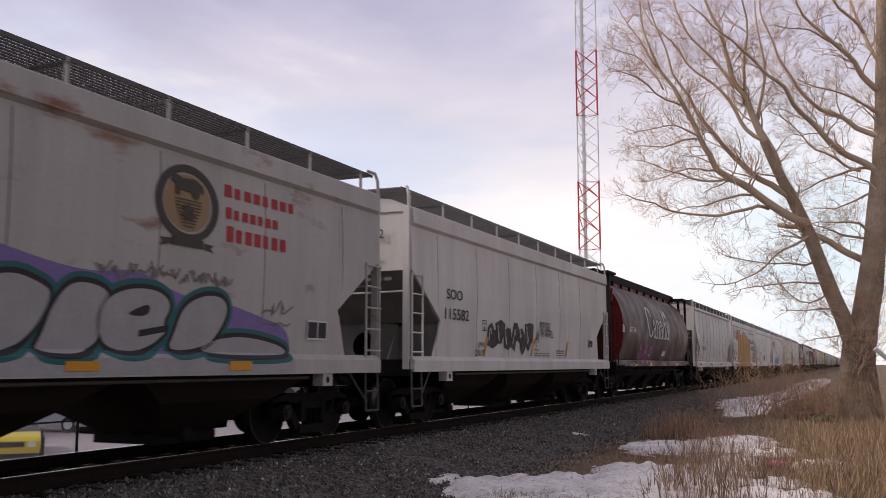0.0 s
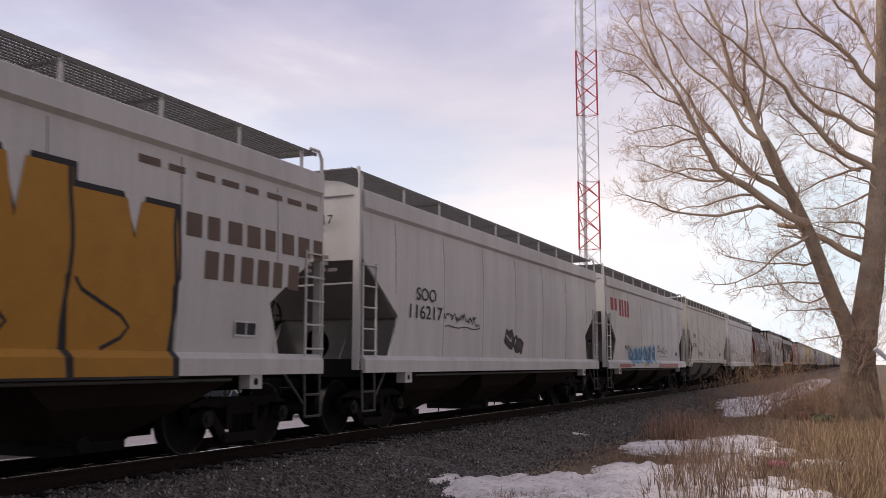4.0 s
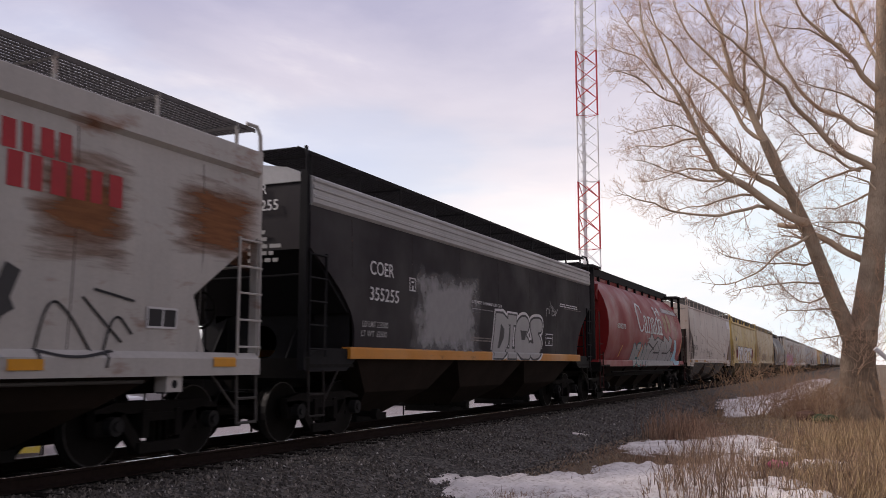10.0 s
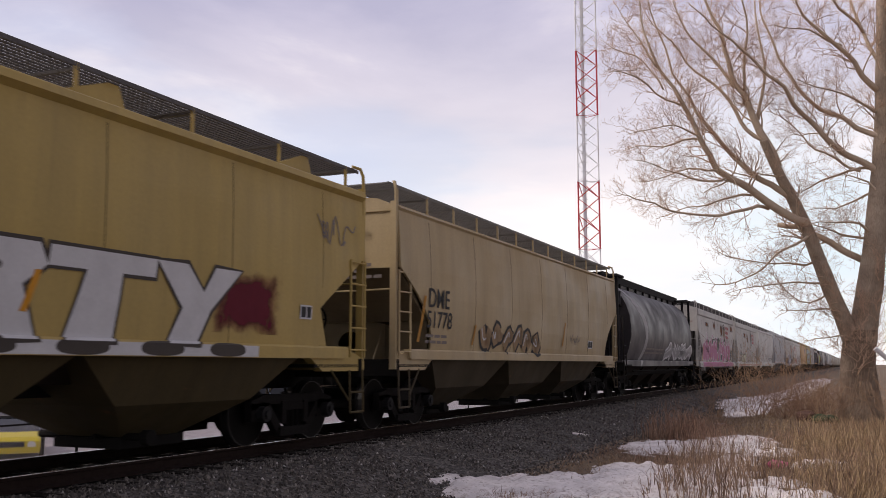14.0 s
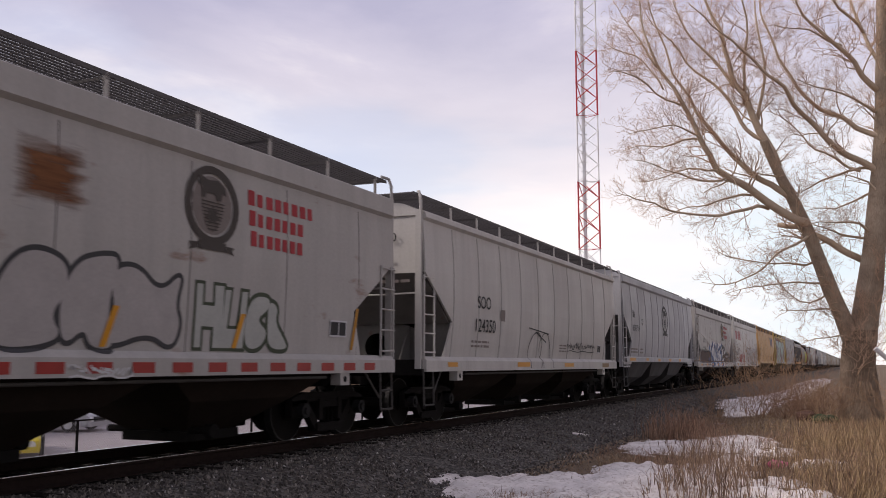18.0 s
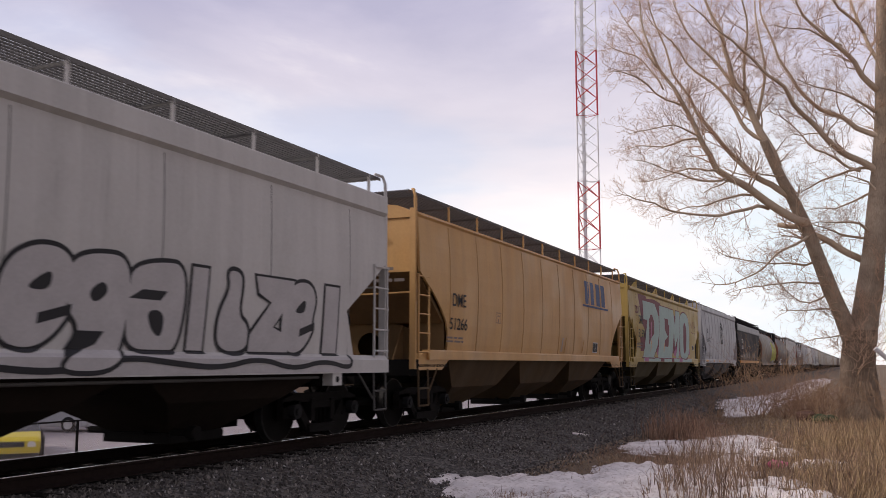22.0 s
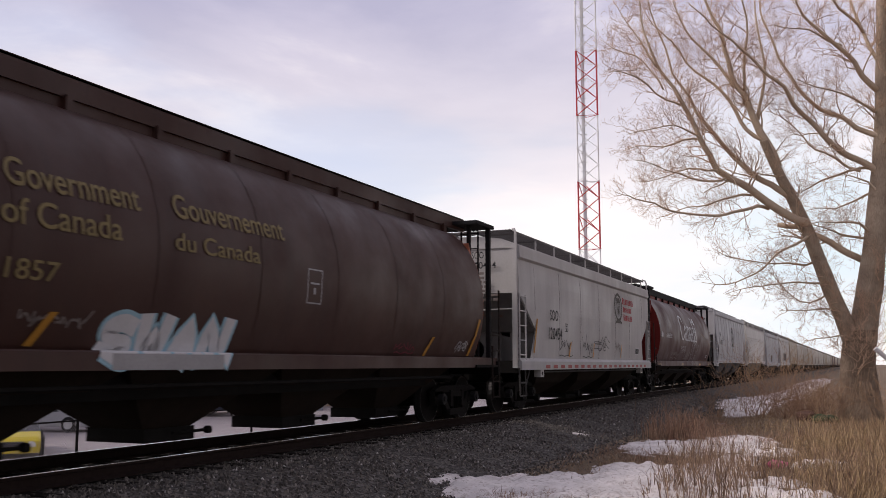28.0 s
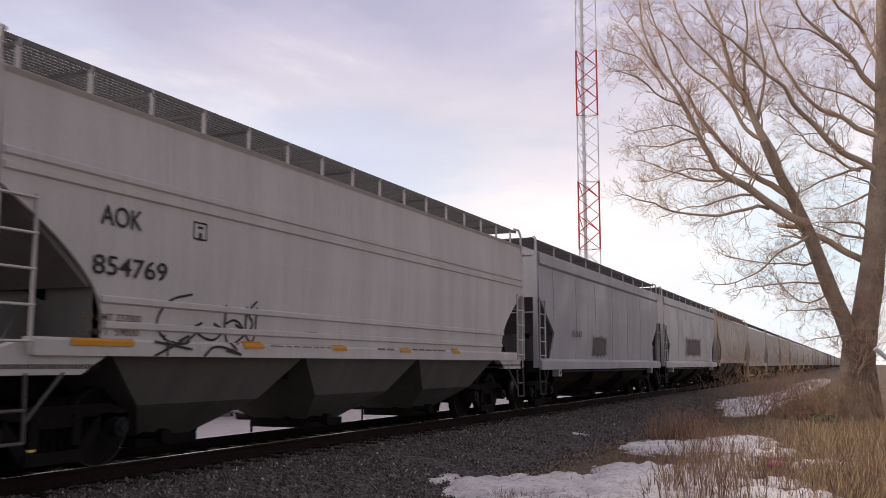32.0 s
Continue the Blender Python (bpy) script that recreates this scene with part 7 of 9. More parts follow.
tw.limb(TREE, [(-1.26, -0.2, 5.28), (-1.36, -0.07, 5.11), (-1.83, 0.07, 5.01), (-2.49, 0.2, 5.1), (-3.23, 0.33, 5.25), (-3.93, 0.47, 5.47), (-4.42, 0.6, 5.68)], 0.055, 0.009, 30, 0.8)
tw.limb(TREE, [(-0.97, -0.2, 4.43), (-1.63, -0.4, 4.45), (-2.3, -0.6, 4.32), (-2.92, -0.8, 4.21), (-3.71, -1, 4.2), (-4.59, -1.2, 4.02)], 0.045, 0.009, 26, 0.7)
tw.limb(TREE, [(-0.76, 0, 4.02), (-1.49, 0.15, 3.71), (-1.88, 0.3, 4.1), (-2.18, 0.45, 4.52), (-2.59, 0.6, 4.92)], 0.04, 0.008, 20, 0.7)
tw.limb(TREE, [(-0.59, 0, 3.65), (-1.51, -0.33, 3.5), (-2.18, -0.67, 3.61), (-2.85, -1, 3.5)], 0.035, 0.008, 16, 0.6)
tw.limb(TREE, [(-0.35, -0.1, 2.81), (-1, -0.33, 2.62), (-1.64, -0.57, 2.65), (-2.19, -0.8, 2.43)], 0.03, 0.008, 16, 0.5)
tw.sprout(TREE, [(-0.55, -0.3, 1.6), (-0.5, -0.3, 2.6), (-0.75, -0.4, 3.8), (-1.1, -0.4, 4.9)], 0.04, 0.03, 34, 1.0)
tw.sprout(TREE, [(0.3, -0.6, 1.5), (0.35, -0.55, 2.6), (0.5, -0.5, 3.8), (0.7, -0.4, 5.2)], 0.04, 0.03, 38, 1.0)
tw.sprout(TREE, [(-0.39, -0.6, 1.01), (-0.27, -0.57, 1.9), (-0.1, -0.53, 2.8), (0.19, -0.5, 4.07)], 0.05, 0.04, 26, 0.8)
tw.limb(TREE, [(0.85, 0.3, 6.5), (1.8, 0.3, 9.0), (2.6, 0.5, 12.5)], 0.128, 0.034, 14, 1.8)
tw.finish("bare_tree", "large leafless cottonwood with rough grey-brown bark")

BUSHES = ((-3.7, 35.6, 2.0, 3), (-2.9, 36.2, 2.5, 5), (-2.2, 36.8, 2.1, 7), (-0.9, 31.5, 1.3, 8), (-1.4, 33.0, 1.2, 9), (1.0, 31.0, 1.5, 10), (-4.4, 33.4, 1.4, 11),
          (-2.9, 33.5, 1.1, 21), (-2.2, 33.0, 1.2, 22), (-1.7, 32.8, 1.0, 23), (-1.05, 32.5, 1.4, 24), (-1.45, 32.3, 1.2, 25), (-0.75, 32.1, 1.1, 26), (-1.2, 33.2, 1.5, 27))
for bx, by, bh, bs in BUSHES:
    sh = Woody(bs)
    sh.twig = "shrub_twig" if bs < 20 else "shrub_dark"
    sh.thick = B()
    sh.limbs.append(sh.thick)
    rb = random.Random(bs)
    c = Vector((bx, by, ground_z(bx, by) - 0.05))
    for k in range(24):
        a = rb.uniform(0, 6.28)
        d = Vector((math.cos(a) * 0.55, math.sin(a) * 0.55, 1)).normalized()
        sh.grow(c + Vector((rb.gauss(0, 0.25), rb.gauss(0, 0.25), 0)), d, bh * rb.uniform(0.6, 1.1), 0.009, 2, 0.0)
    tube(sh.thick, [c, c + Vector((0, 0, 0.3))], 0.04, 5, 0.02)
    sh.finish("bare_shrub", "leafless twiggy brown shrub in the grass", "stem", "crown")


# ---- lattice mast ----
def mast():
    m = new("lattice_mast")
    tagged(m, "tall red and white lattice radio mast", "mast")
    M["mast_red"] = plain("mast_red", (0.50, 0.05, 0.06), 0.6, 0.0, 0.2, 4.0)
    M["mast_white"] = plain("mast_white", (0.82, 0.82, 0.83), 0.55, 0.0, 0.12, 4.0)
    m.location = (-21.35, 81.2, GROUND)
    m.rotation_euler = (0, 0, radians(14.9))
    tri = [(-0.93, -0.3), (0.93, -0.3), (-0.42, 0.75)]
    edges = [11.46 + 6.17 * k - GROUND for k in range(-2, 7)]
    for k in range(8):
        z0, z1 = max(0.0, edges[k]), edges[k + 1]
        mat = "mast_red" if k % 2 == 0 else "mast_white"
        n = 4
        bm = B()
        for x, y in tri:
            box(bm, x - 0.1, x + 0.1, y - 0.1, y + 0.1, z0 - 0.03, z0 + 0.03)
        tube(bm, [(tri[0][0], tri[0][1], z0), (tri[1][0], tri[1][1], z0), (tri[2][0], tri[2][1], z0)], 0.03, 4)
        sec = part("mast_section", bm, mat, m, "red painted section" if mat == "mast_red" else "white painted section")
        for x, y in tri:
            bm = B()
            tube(bm, [(x, y, z0), (x, y, z1)], 0.085 if mat == "mast_red" else 0.075, 6)
            part("leg", bm, mat, sec)
        for j in range(n):
            za, zb = z0 + (z1 - z0) * j / n, z0 + (z1 - z0) * (j + 1) / n
            for i in range(3):
                (xa, ya), (xb, yb) = tri[i], tri[(i + 1) % 3]
                if i == 0 or j % 2:
                    bm = B()
                    tube(bm, [(xa, ya, za), (xb, yb, zb)] if (i or j % 2 == 0) else [(xb, yb, za), (xa, ya, zb)], 0.05 if mat == "mast_red" else 0.042, 4)
                    box(bm, xb - 0.08, xb + 0.08, yb - 0.08, yb + 0.08, zb - 0.06, zb + 0.06)
                    part("brace", bm, mat, sec)
                if i == 0:
                    bm = B()
                    tube(bm, [(xb, yb, za), (xa, ya, zb)] if j % 2 == 0 else [(xa, ya, za), (xb, yb, zb)], 0.045 if mat == "mast_red" else 0.036, 4)
                    part("brace", bm, mat, sec)
    bm = B()
    tube(bm, [(-0.35, -0.05, 0), (-0.35, -0.05, 55)], 0.16, 8)
    for k in range(60):
        box(bm, -0.65, -0.05, -0.12, 0.02, 2 + k * 0.86, 2.06 + k * 0.86)
    part("cable_duct", bm, "mast_white", m, "white cable duct with brackets")


mast()
# ---- the train ----
JOINTS = [-1.95, 14.86, 31.15, 48.64, 64.63, 80.97, 97.77, 114.4, 130.83, 147.31, 164.88, 181.31, 199.0, 216.87, 234.54, 252.33, 270.39, 287.76, 304.71, 321.39, 338.15, 354.97, 371.71, 389.15, 407.23, 425.09, 441.98, 459.59, 478.65, 496.93, 514.02, 532.46, 549.67, 566.54, 584.06, 601.41, 618.73]
# how far behind its coupling each car's markings begin to count
START = [0.6, 0.47, 0.44, 0.28, 0.59, 0.6, 0.6, 0.52, 0.39, 0.42, 0.37, 0.58, -0.24, 0.51, 0.73, 0.66, 0.6, 0.6, 0.69, 0.58, 0.64, 0.6, 0.55, 0.4, 0.59, 0.81, 0.66, 0.6, 0.6, 0.51, 0.67, 0.61, 0.56, 0.6, 0.6, 0.6]
GREYS = {}


def car_paint(i, rgb, **kw):
    return paint("car_paint", rgb, seed=i * 1.37, **kw)


WHITE1, WHITE2, GREY1, GREY2 = (0.60, 0.58, 0.56), (0.54, 0.52, 0.50), (0.44, 0.42, 0.405), (0.41, 0.41, 0.435)
YEL, TANC, ORG = (0.46, 0.33, 0.10), (0.45, 0.345, 0.19), (0.60, 0.35, 0.135)
MAR, REDC, BRN = (0.062, 0.012, 0.0115), (0.25, 0.012, 0.016), (0.052, 0.021, 0.016)
# kind, colour, then what differs
CARS = [
    ("A", GREY1, dict(rust=0.3)), ("A", WHITE1, {}), ("C", MAR, dict(end=(0.20, 0.012, 0.010))), ("R", WHITE2, {}), ("A", WHITE1, {}), ("A", WHITE1, {}), ("A", WHITE1, {}),
    ("D", (0.53, 0.50, 0.43), {}), ("A", WHITE1, {}), ("C", (0.055, 0.0125, 0.011), dict(end=(0.25, 0.018, 0.014))), ("A", GREY1, dict(rust=0.55)), ("K", (0.024, 0.0205, 0.025), {}), ("C", REDC, dict(end=(0.26, 0.010, 0.010))),
    ("T", (0.47, 0.40, 0.365), dict(rust=0.12)), ("Y", YEL, {}), ("T", TANC, {}), ("C", (0.06, 0.055, 0.062), {}), ("A", GREY1, dict(rust=0.3)), ("A", GREY1, dict(rust=0.25)), ("R", WHITE2, {}),
    ("P", GREY2, {}), ("A", GREY1, dict(rust=0.15)), ("A", WHITE1, {}), ("O", ORG, {}), ("Y", YEL, {}), ("P", GREY2, {}), ("K", (0.024, 0.0205, 0.025), {}), ("C", (0.16, 0.12, 0.09), dict(end=(0.2, 0.08, 0.05))),
    ("C", BRN, dict(end=(0.33, 0.10, 0.05))), ("A", (0.46, 0.45, 0.45), {}), ("C", MAR, dict(end=(0.20, 0.014, 0.011))), ("P", GREY2, {}), ("H", WHITE1, {}), ("A", GREY2, {}), ("A", (0.47, 0.455, 0.45), {}), ("T", (0.40, 0.325, 0.245), {}),
]
rnd_far = random.Random(21)
while len(CARS) < 74:
    k = rnd_far.choice("AARPTTYCDA")
    CARS.append((k, rnd_far.choice([MAR, BRN]) if k == "C" else rnd_far.choice([(0.36, 0.29, 0.21), (0.38, 0.31, 0.24), (0.33, 0.28, 0.23)]) if k in "YT" else rnd_far.choice([(0.47, 0.43, 0.38), (0.44, 0.40, 0.35), GREY1, (0.40, 0.355, 0.31)]), {}))
while len(JOINTS) < len(CARS) + 1:
    JOINTS.append(JOINTS[-1] + rnd_far.uniform(16.6, 17.8))
WORDS = {"A": "smooth-sided", "R": "ribbed", "C": "cylindrical", "D": "smooth-sided", "K": "black", "T": "round-ended", "Y": "yellow", "P": "ribbed grey", "O": "orange-tan ribbed", "H": "tall pale"}
TRAIN = []


def colour_word(kind, c):
    if kind == "C":
        return "bright red" if c == REDC else "dark grey" if c[0] < 0.08 else "dark brown" if c == BRN else "dark maroon"
    if kind in "KYPO":
        return ""
    return "tan" if c == TANC else "mustard yellow" if c == YEL else "off-white" if c in (WHITE1, WHITE2) else "weathered grey"


def build_car(i, near=True):
    kind, rgb, kw = CARS[i]
    pitch = JOINTS[i + 1] - JOINTS[i]
    m = car_paint(i, rgb, rust=kw.get("rust", 0.0), grime=0.42 if kind != "C" else 0.5, rough=0.75 if kind == "K" else 0.5)
    spec = dict(pitch=pitch, mat=m, prof=PROF_FLAT)
    # fittings and hoppers below the sill: shade darkened into the car's colour
    spec["low_mat"] = gm0 = shaded_grimy(rgb, i, 0.18 if kind in "PHD" else 0.14)
    # slope sheets, bulkheads and gussets carry the cavity's shade in their colour
    wall = shaded_grimy(rgb, i + 0.4, 0.30)
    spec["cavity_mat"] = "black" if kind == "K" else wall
    if kind in "ADKTY":
        spec["seams"] = 7
    if kind == "C":
        spec["sill_mat"] = m
        spec["end_mat"] = paint("end_paint", kw.get("end", tuple(c * 0.8 for c in rgb)), grime=0.4, seed=i + 0.5)
        if rgb == BRN:
            spec["walk_mat"] = spec["saddle_mat"] = m
        car = tank_car(spec)
    else:
        if kind in "DTH" or (kind == "A" and rgb == WHITE1):
            spec["walk_mat"] = "grate_pale"
        if kind == "A":
            spec.update(supports=10)
        elif kind == "R":
            # R and P ribs: body colour darkened, so shade is in their paint
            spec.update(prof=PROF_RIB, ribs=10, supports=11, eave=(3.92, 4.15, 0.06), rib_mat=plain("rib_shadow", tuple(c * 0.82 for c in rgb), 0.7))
        elif kind == "P":
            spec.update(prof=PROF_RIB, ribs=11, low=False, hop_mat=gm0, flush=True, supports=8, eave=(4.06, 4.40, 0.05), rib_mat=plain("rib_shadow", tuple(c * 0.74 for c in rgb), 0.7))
        elif kind == "D":
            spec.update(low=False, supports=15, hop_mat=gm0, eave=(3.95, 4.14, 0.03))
        elif kind == "K":
            gm = paint("pale_roof", (0.42, 0.42, 0.43), seed=i)
            spec.update(low=False, curved=True, supports=11, eave=(3.56, 4.08, 0.04), eave_mat=gm, roof_mat=gm, post_mat="black", walk_mat="grate_dark", eave_ribs=(3.76, 3.90, 4.02))
            spec["sill_mat"] = paint("stripe_paint", (0.55, 0.22, 0.02), seed=i)
            spec["gusset_mat"] = "black"
            spec["sill_in"] = 1.30
        elif kind == "T":
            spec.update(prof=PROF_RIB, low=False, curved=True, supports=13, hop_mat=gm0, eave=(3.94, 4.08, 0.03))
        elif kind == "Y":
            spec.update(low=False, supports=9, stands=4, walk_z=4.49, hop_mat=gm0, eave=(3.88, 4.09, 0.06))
        elif kind == "O":
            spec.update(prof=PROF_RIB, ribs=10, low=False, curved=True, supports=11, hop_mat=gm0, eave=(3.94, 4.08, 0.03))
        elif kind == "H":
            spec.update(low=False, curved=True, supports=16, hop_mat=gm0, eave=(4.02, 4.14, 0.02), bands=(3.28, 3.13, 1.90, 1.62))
        car = hopper_car(spec)
    word = colour_word(kind, rgb)
    kinds = {row[1] for row in DECO if row[0] == i}
    note = " with sprayed graffiti" if kinds & {"piece", "word", "slab", "slabtank"} else " with thin spray tags" if kinds & {"tag", "arcs"} else " with stencilled markings"
    note += " and rust" if "rust" in kinds else ""
    tagged(car, (word + " " + WORDS[kind] + " covered hopper car").strip() + note, "freight car", "cars of the train")
    return car


def start_y(i):
    return (JOINTS[i] + JOINTS[i + 1]) / 2


NEAR = 36
for i in range(NEAR):
    car = build_car(i)
    car.location = (TRACK_X, start_y(i), 0)
    TRAIN.append(car)


def far_car(i):
    """A car of the train's far end, in fewer pieces."""
    kind, rgb, kw = CARS[i]
    half = (JOINTS[i + 1] - JOINTS[i]) / 2
    hb = half - 0.62
    car = new("freight_car")
    m = car_paint(i, rgb)
    bm = B()
    if kind == "C":
        ring = [(w, z) for z, w in PROF_TANK]
        prism(bm, ring + [(-w, z) for w, z in ring[::-1]], "y", -hb + 1.1, hb - 1.1)
        box(bm, -0.74, 0.74, -hb + 0.3, hb - 0.3, 4.3, 4.58)
    else:
        prof = PROF_RIB if kind in "RPTO" else PROF_FLAT
        ring = [(w, z) for z, w in prof]
        rows = []
        for z in (1.3, 2.05, 2.95, 3.5, 4.06, 4.33):
            w, y = (width_at(prof, z) if z < 4.1 else 0.5), cut_end(hb, min(z, 4), False)
            rows.append([bm.verts.new(q) for q in ((-w, -y, z), (w, -y, z), (w, y, z), (-w, y, z))])
        for a, b in zip(rows, rows[1:]):
            for k in range(4):
                bm.faces.new((a[k], a[(k + 1) % 4], b[(k + 1) % 4], b[k]))
        bm.faces.new(rows[0])
        bm.faces.new(rows[-1])
    part("body", bm, m, car)
    bm = B()
    for s in (1, -1):
        box(bm, min(s * 1.4, s * 1.6), max(s * 1.4, s * 1.6), -hb, hb, 1.05, 1.32)
    part("side_sill", bm, m, car)
    bm = B()
    for s in (1, -1):
        box(bm, min(s * 0.42, s), max(s * 0.42, s), -hb, hb, 4.54, 4.58)
        for k in range(8):
            y = -hb + 0.5 + (2 * hb - 1) * k / 7
            box(bm, s * 1.0 - 0.02, s * 1.0 + 0.02, y - 0.03, y + 0.03, 4.1, 4.56)
    part("walkway", bm, "grate", car)
    bm = B()
    for k in range(3):
        ym = (k - 1) * 2 * (hb - 1.75) / 3
        va = [bm.verts.new((*p, 1.2)) for p in ((-1.4, ym - 2), (1.4, ym - 2), (1.4, ym + 2), (-1.4, ym + 2))]
        vb = [bm.verts.new((*p, 0.3)) for p in ((-0.6, ym - 0.6), (0.6, ym - 0.6), (0.6, ym + 0.6), (-0.6, ym + 0.6))]
        for a in range(4):
            bm.faces.new((va[a], va[(a + 1) % 4], vb[(a + 1) % 4], vb[a]))
        bm.faces.new(vb)
        bm.faces.new(va)
    box(bm, -0.2, 0.2, -half + 0.02, half - 0.02, 0.8, 1.1)
    part("hoppers", bm, "under", car)
    for s in (-1, 1):
        bm = B()
        for a in (-0.89, 0.89):
            for x in (-0.755, 0.755):
                disc(bm, (s * (half - 2.45) + a, 0.457), "x", 0.458, (x - 0.06, x + 0.06), 14)
        for x in (-1, 1):
            box(bm, x - 0.06, x + 0.06, s * (half - 2.45) - 1.1, s * (half - 2.45) + 1.1, 0.25, 0.72)
        part("truck", bm, "truck", car)
    for e in (-1, 1):
        bm = B()
        for s in (-1, 1):
            box(bm, s * 1.5 - 0.05, s * 1.5 + 0.05, e * hb - 0.05, e * hb + 0.05, 0.5, 4.4)
        box(bm, -1.5, 1.5, min(e * hb, e * (hb - 1.4)), max(e * hb, e * (hb - 1.4)), 1.1, 1.2)
        part("end_frame", bm, m, car)
    tagged(car, (colour_word(kind, rgb) + " " + WORDS[kind] + " covered hopper car far along the train").strip(), "freight car", "cars of the train")
    car.location = (TRACK_X, start_y(i), 0)
    return car


for i in range(NEAR, len(CARS)):
    TRAIN.append(far_car(i))

TEXTS = {}


def text_meshes():
    """Flat letter meshes, each scaled to a unit box."""
    wanted = set()
    for row in DECO:
        if row[1] == "text":
            wanted.add((row[7], 0.0))
    obs = []
    for body, fat in sorted(wanted):
        cu = bpy.data.curves.new("letters", "FONT")
        cu.body, cu.offset, cu.resolution_u = body, fat or 0.007, 5
        obs.append((body, fat, new("letters", cu)))
    bpy.context.view_layer.update()
    deps = bpy.context.evaluated_depsgraph_get()
    for body, fat, ob in obs:
        me = bpy.data.meshes.new_from_object(ob.evaluated_get(deps))
        co = np.empty(len(me.vertices) * 3)
        me.vertices.foreach_get("co", co)
        co = co.reshape(-1, 3)
        TEXTS[body, fat] = (co[:, :2].copy(), [tuple(p.vertices) for p in me.polygons])
        bpy.data.objects.remove(ob)
        bpy.data.meshes.remove(me)


text_meshes()


class Flat:
    """Flat shapes in (along, up), wrapped on a car's side afterwards."""

    def __init__(self):
        self.bm = bmesh.new()

    def poly(self, pts, lift=0.0):
        self.bm.faces.new([self.bm.verts.new((s, z, lift)) for s, z in pts])

    def rect(self, s0, s1, z0, z1, lift=0.0):
        self.poly([(s0, z0), (s1, z0), (s1, z1), (s0, z1)], lift)

    def ribbon(self, pts, w, lift=0.0, taper=False):
        P = [Vector((a, b)) for a, b in pts]
        left, right = [], []
        for i, p in enumerate(P):
            d = P[min(i + 1, len(P) - 1)] - P[max(i - 1, 0)]
            d = d.normalized() if d.length > 1e-6 else Vector((1, 0))
            n = Vector((-d.y, d.x)) * (w / 2) * ((0.35 + 0.65 * math.sin(math.pi * (i + 0.5) / len(P))) if taper else 1)
            left.append(self.bm.verts.new((p.x + n.x, p.y + n.y, lift)))
            right.append(self.bm.verts.new((p.x - n.x, p.y - n.y, lift)))
        for k in range(len(P) - 1):
            self.bm.faces.new((right[k], right[k + 1], left[k + 1], left[k]))

    def ellipse(self, s, z, rs, rz, lift=0.0, n=24):
        self.poly([(s + rs * math.cos(2 * math.pi * k / n), z + rz * math.sin(2 * math.pi * k / n)) for k in range(n)], lift)

    def letters(self, body, fat, s0, s1, z0, z1, lift=0.0, box=None, shear=0.0):
        co, faces = TEXTS[body, fat]
        lo, hi = (co.min(0), co.max(0)) if box is None else box
        vs = []
        for x, y in co:
            u, v = (x - lo[0]) / (hi[0] - lo[0]), (y - lo[1]) / (hi[1] - lo[1])
            vs.append(self.bm.verts.new((s0 + u * (s1 - s0) + shear * v, z0 + v * (z1 - z0), lift)))
        for f in faces:
            self.bm.faces.new([vs[i] for i in f])

    def wrap(self, name, mat, car, outline, front, label="", off=0.006):
        bm = self.bm
        for z, w in outline:
            bmesh.ops.bisect_plane(bm, geom=bm.verts[:] + bm.edges[:] + bm.faces[:], plane_co=(0, z, 0), plane_no=(0, 1, 0), dist=1e-5)
        for v in bm.verts:
            s, z, lift = v.co
            v.co = (width_at(outline, z) + off + lift, front + s, z)
        me = bpy.data.meshes.new(name)
        bm.to_mesh(me)
        bm.free()
        me.materials.append(M[mat])
        ob = part(name, me, None, car, label)
        if name in ("stencil_bar", "scrawl", "emblem_bar", "label_print", "stencil_box", "reflector_strip"):
            tagged(ob, kind="stuff")
        return ob


def soft_patch(name, mat, car, outline, front, s0, s1, z0, z1, off):
    """A patch on the car's side with a map of its own from rim to rim."""
    bm = bmesh.new()
    uv = bm.loops.layers.uv.new("UVMap")
    nx, nz = 6, 10
    grid = [[bm.verts.new((width_at(outline, z0 + (z1 - z0) * j / nz) + off, front + s0 + (s1 - s0) * i / nx, z0 + (z1 - z0) * j / nz)) for i in range(nx + 1)] for j in range(nz + 1)]
    for j in range(nz):
        for i in range(nx):
            f = bm.faces.new((grid[j][i], grid[j][i + 1], grid[j + 1][i + 1], grid[j + 1][i]))
            for lp, (u, v) in zip(f.loops, ((i, j), (i + 1, j), (i + 1, j + 1), (i, j + 1))):
                lp[uv].uv = (u / nx, v / nz)
    me = bpy.data.meshes.new(name)
    bm.to_mesh(me)
    bm.free()
    me.materials.append(mat)
    return part(name, me, None, car)


def letter_path(r, s0, s1, z0, z1):
    """A rounded spray stroke that winds up and down, without any letter's form."""
    hi = r.random() < 0.5
    P = []
    n = r.choice((4, 5, 5, 6))
    for k in range(n):
        u = r.uniform(0.0, 1.0) if 0 < k < n - 1 else (0.0 if k == 0 else 1.0)
        w = r.uniform(0.72, 1.0) if hi else r.uniform(0.0, 0.28)
        if r.random() < 0.2:
            w = r.uniform(0.35, 0.65)
        P.append(Vector((s0 + (s1 - s0) * u, z0 + (z1 - z0) * w)))
        hi = not hi
    for _ in range(3):
        Q = [P[0]]
        for a, b in zip(P, P[1:]):
            Q += [a.lerp(b, 0.25), a.lerp(b, 0.75)]
        P = Q + [P[-1]]
    return [tuple(p) for p in P[::2]]


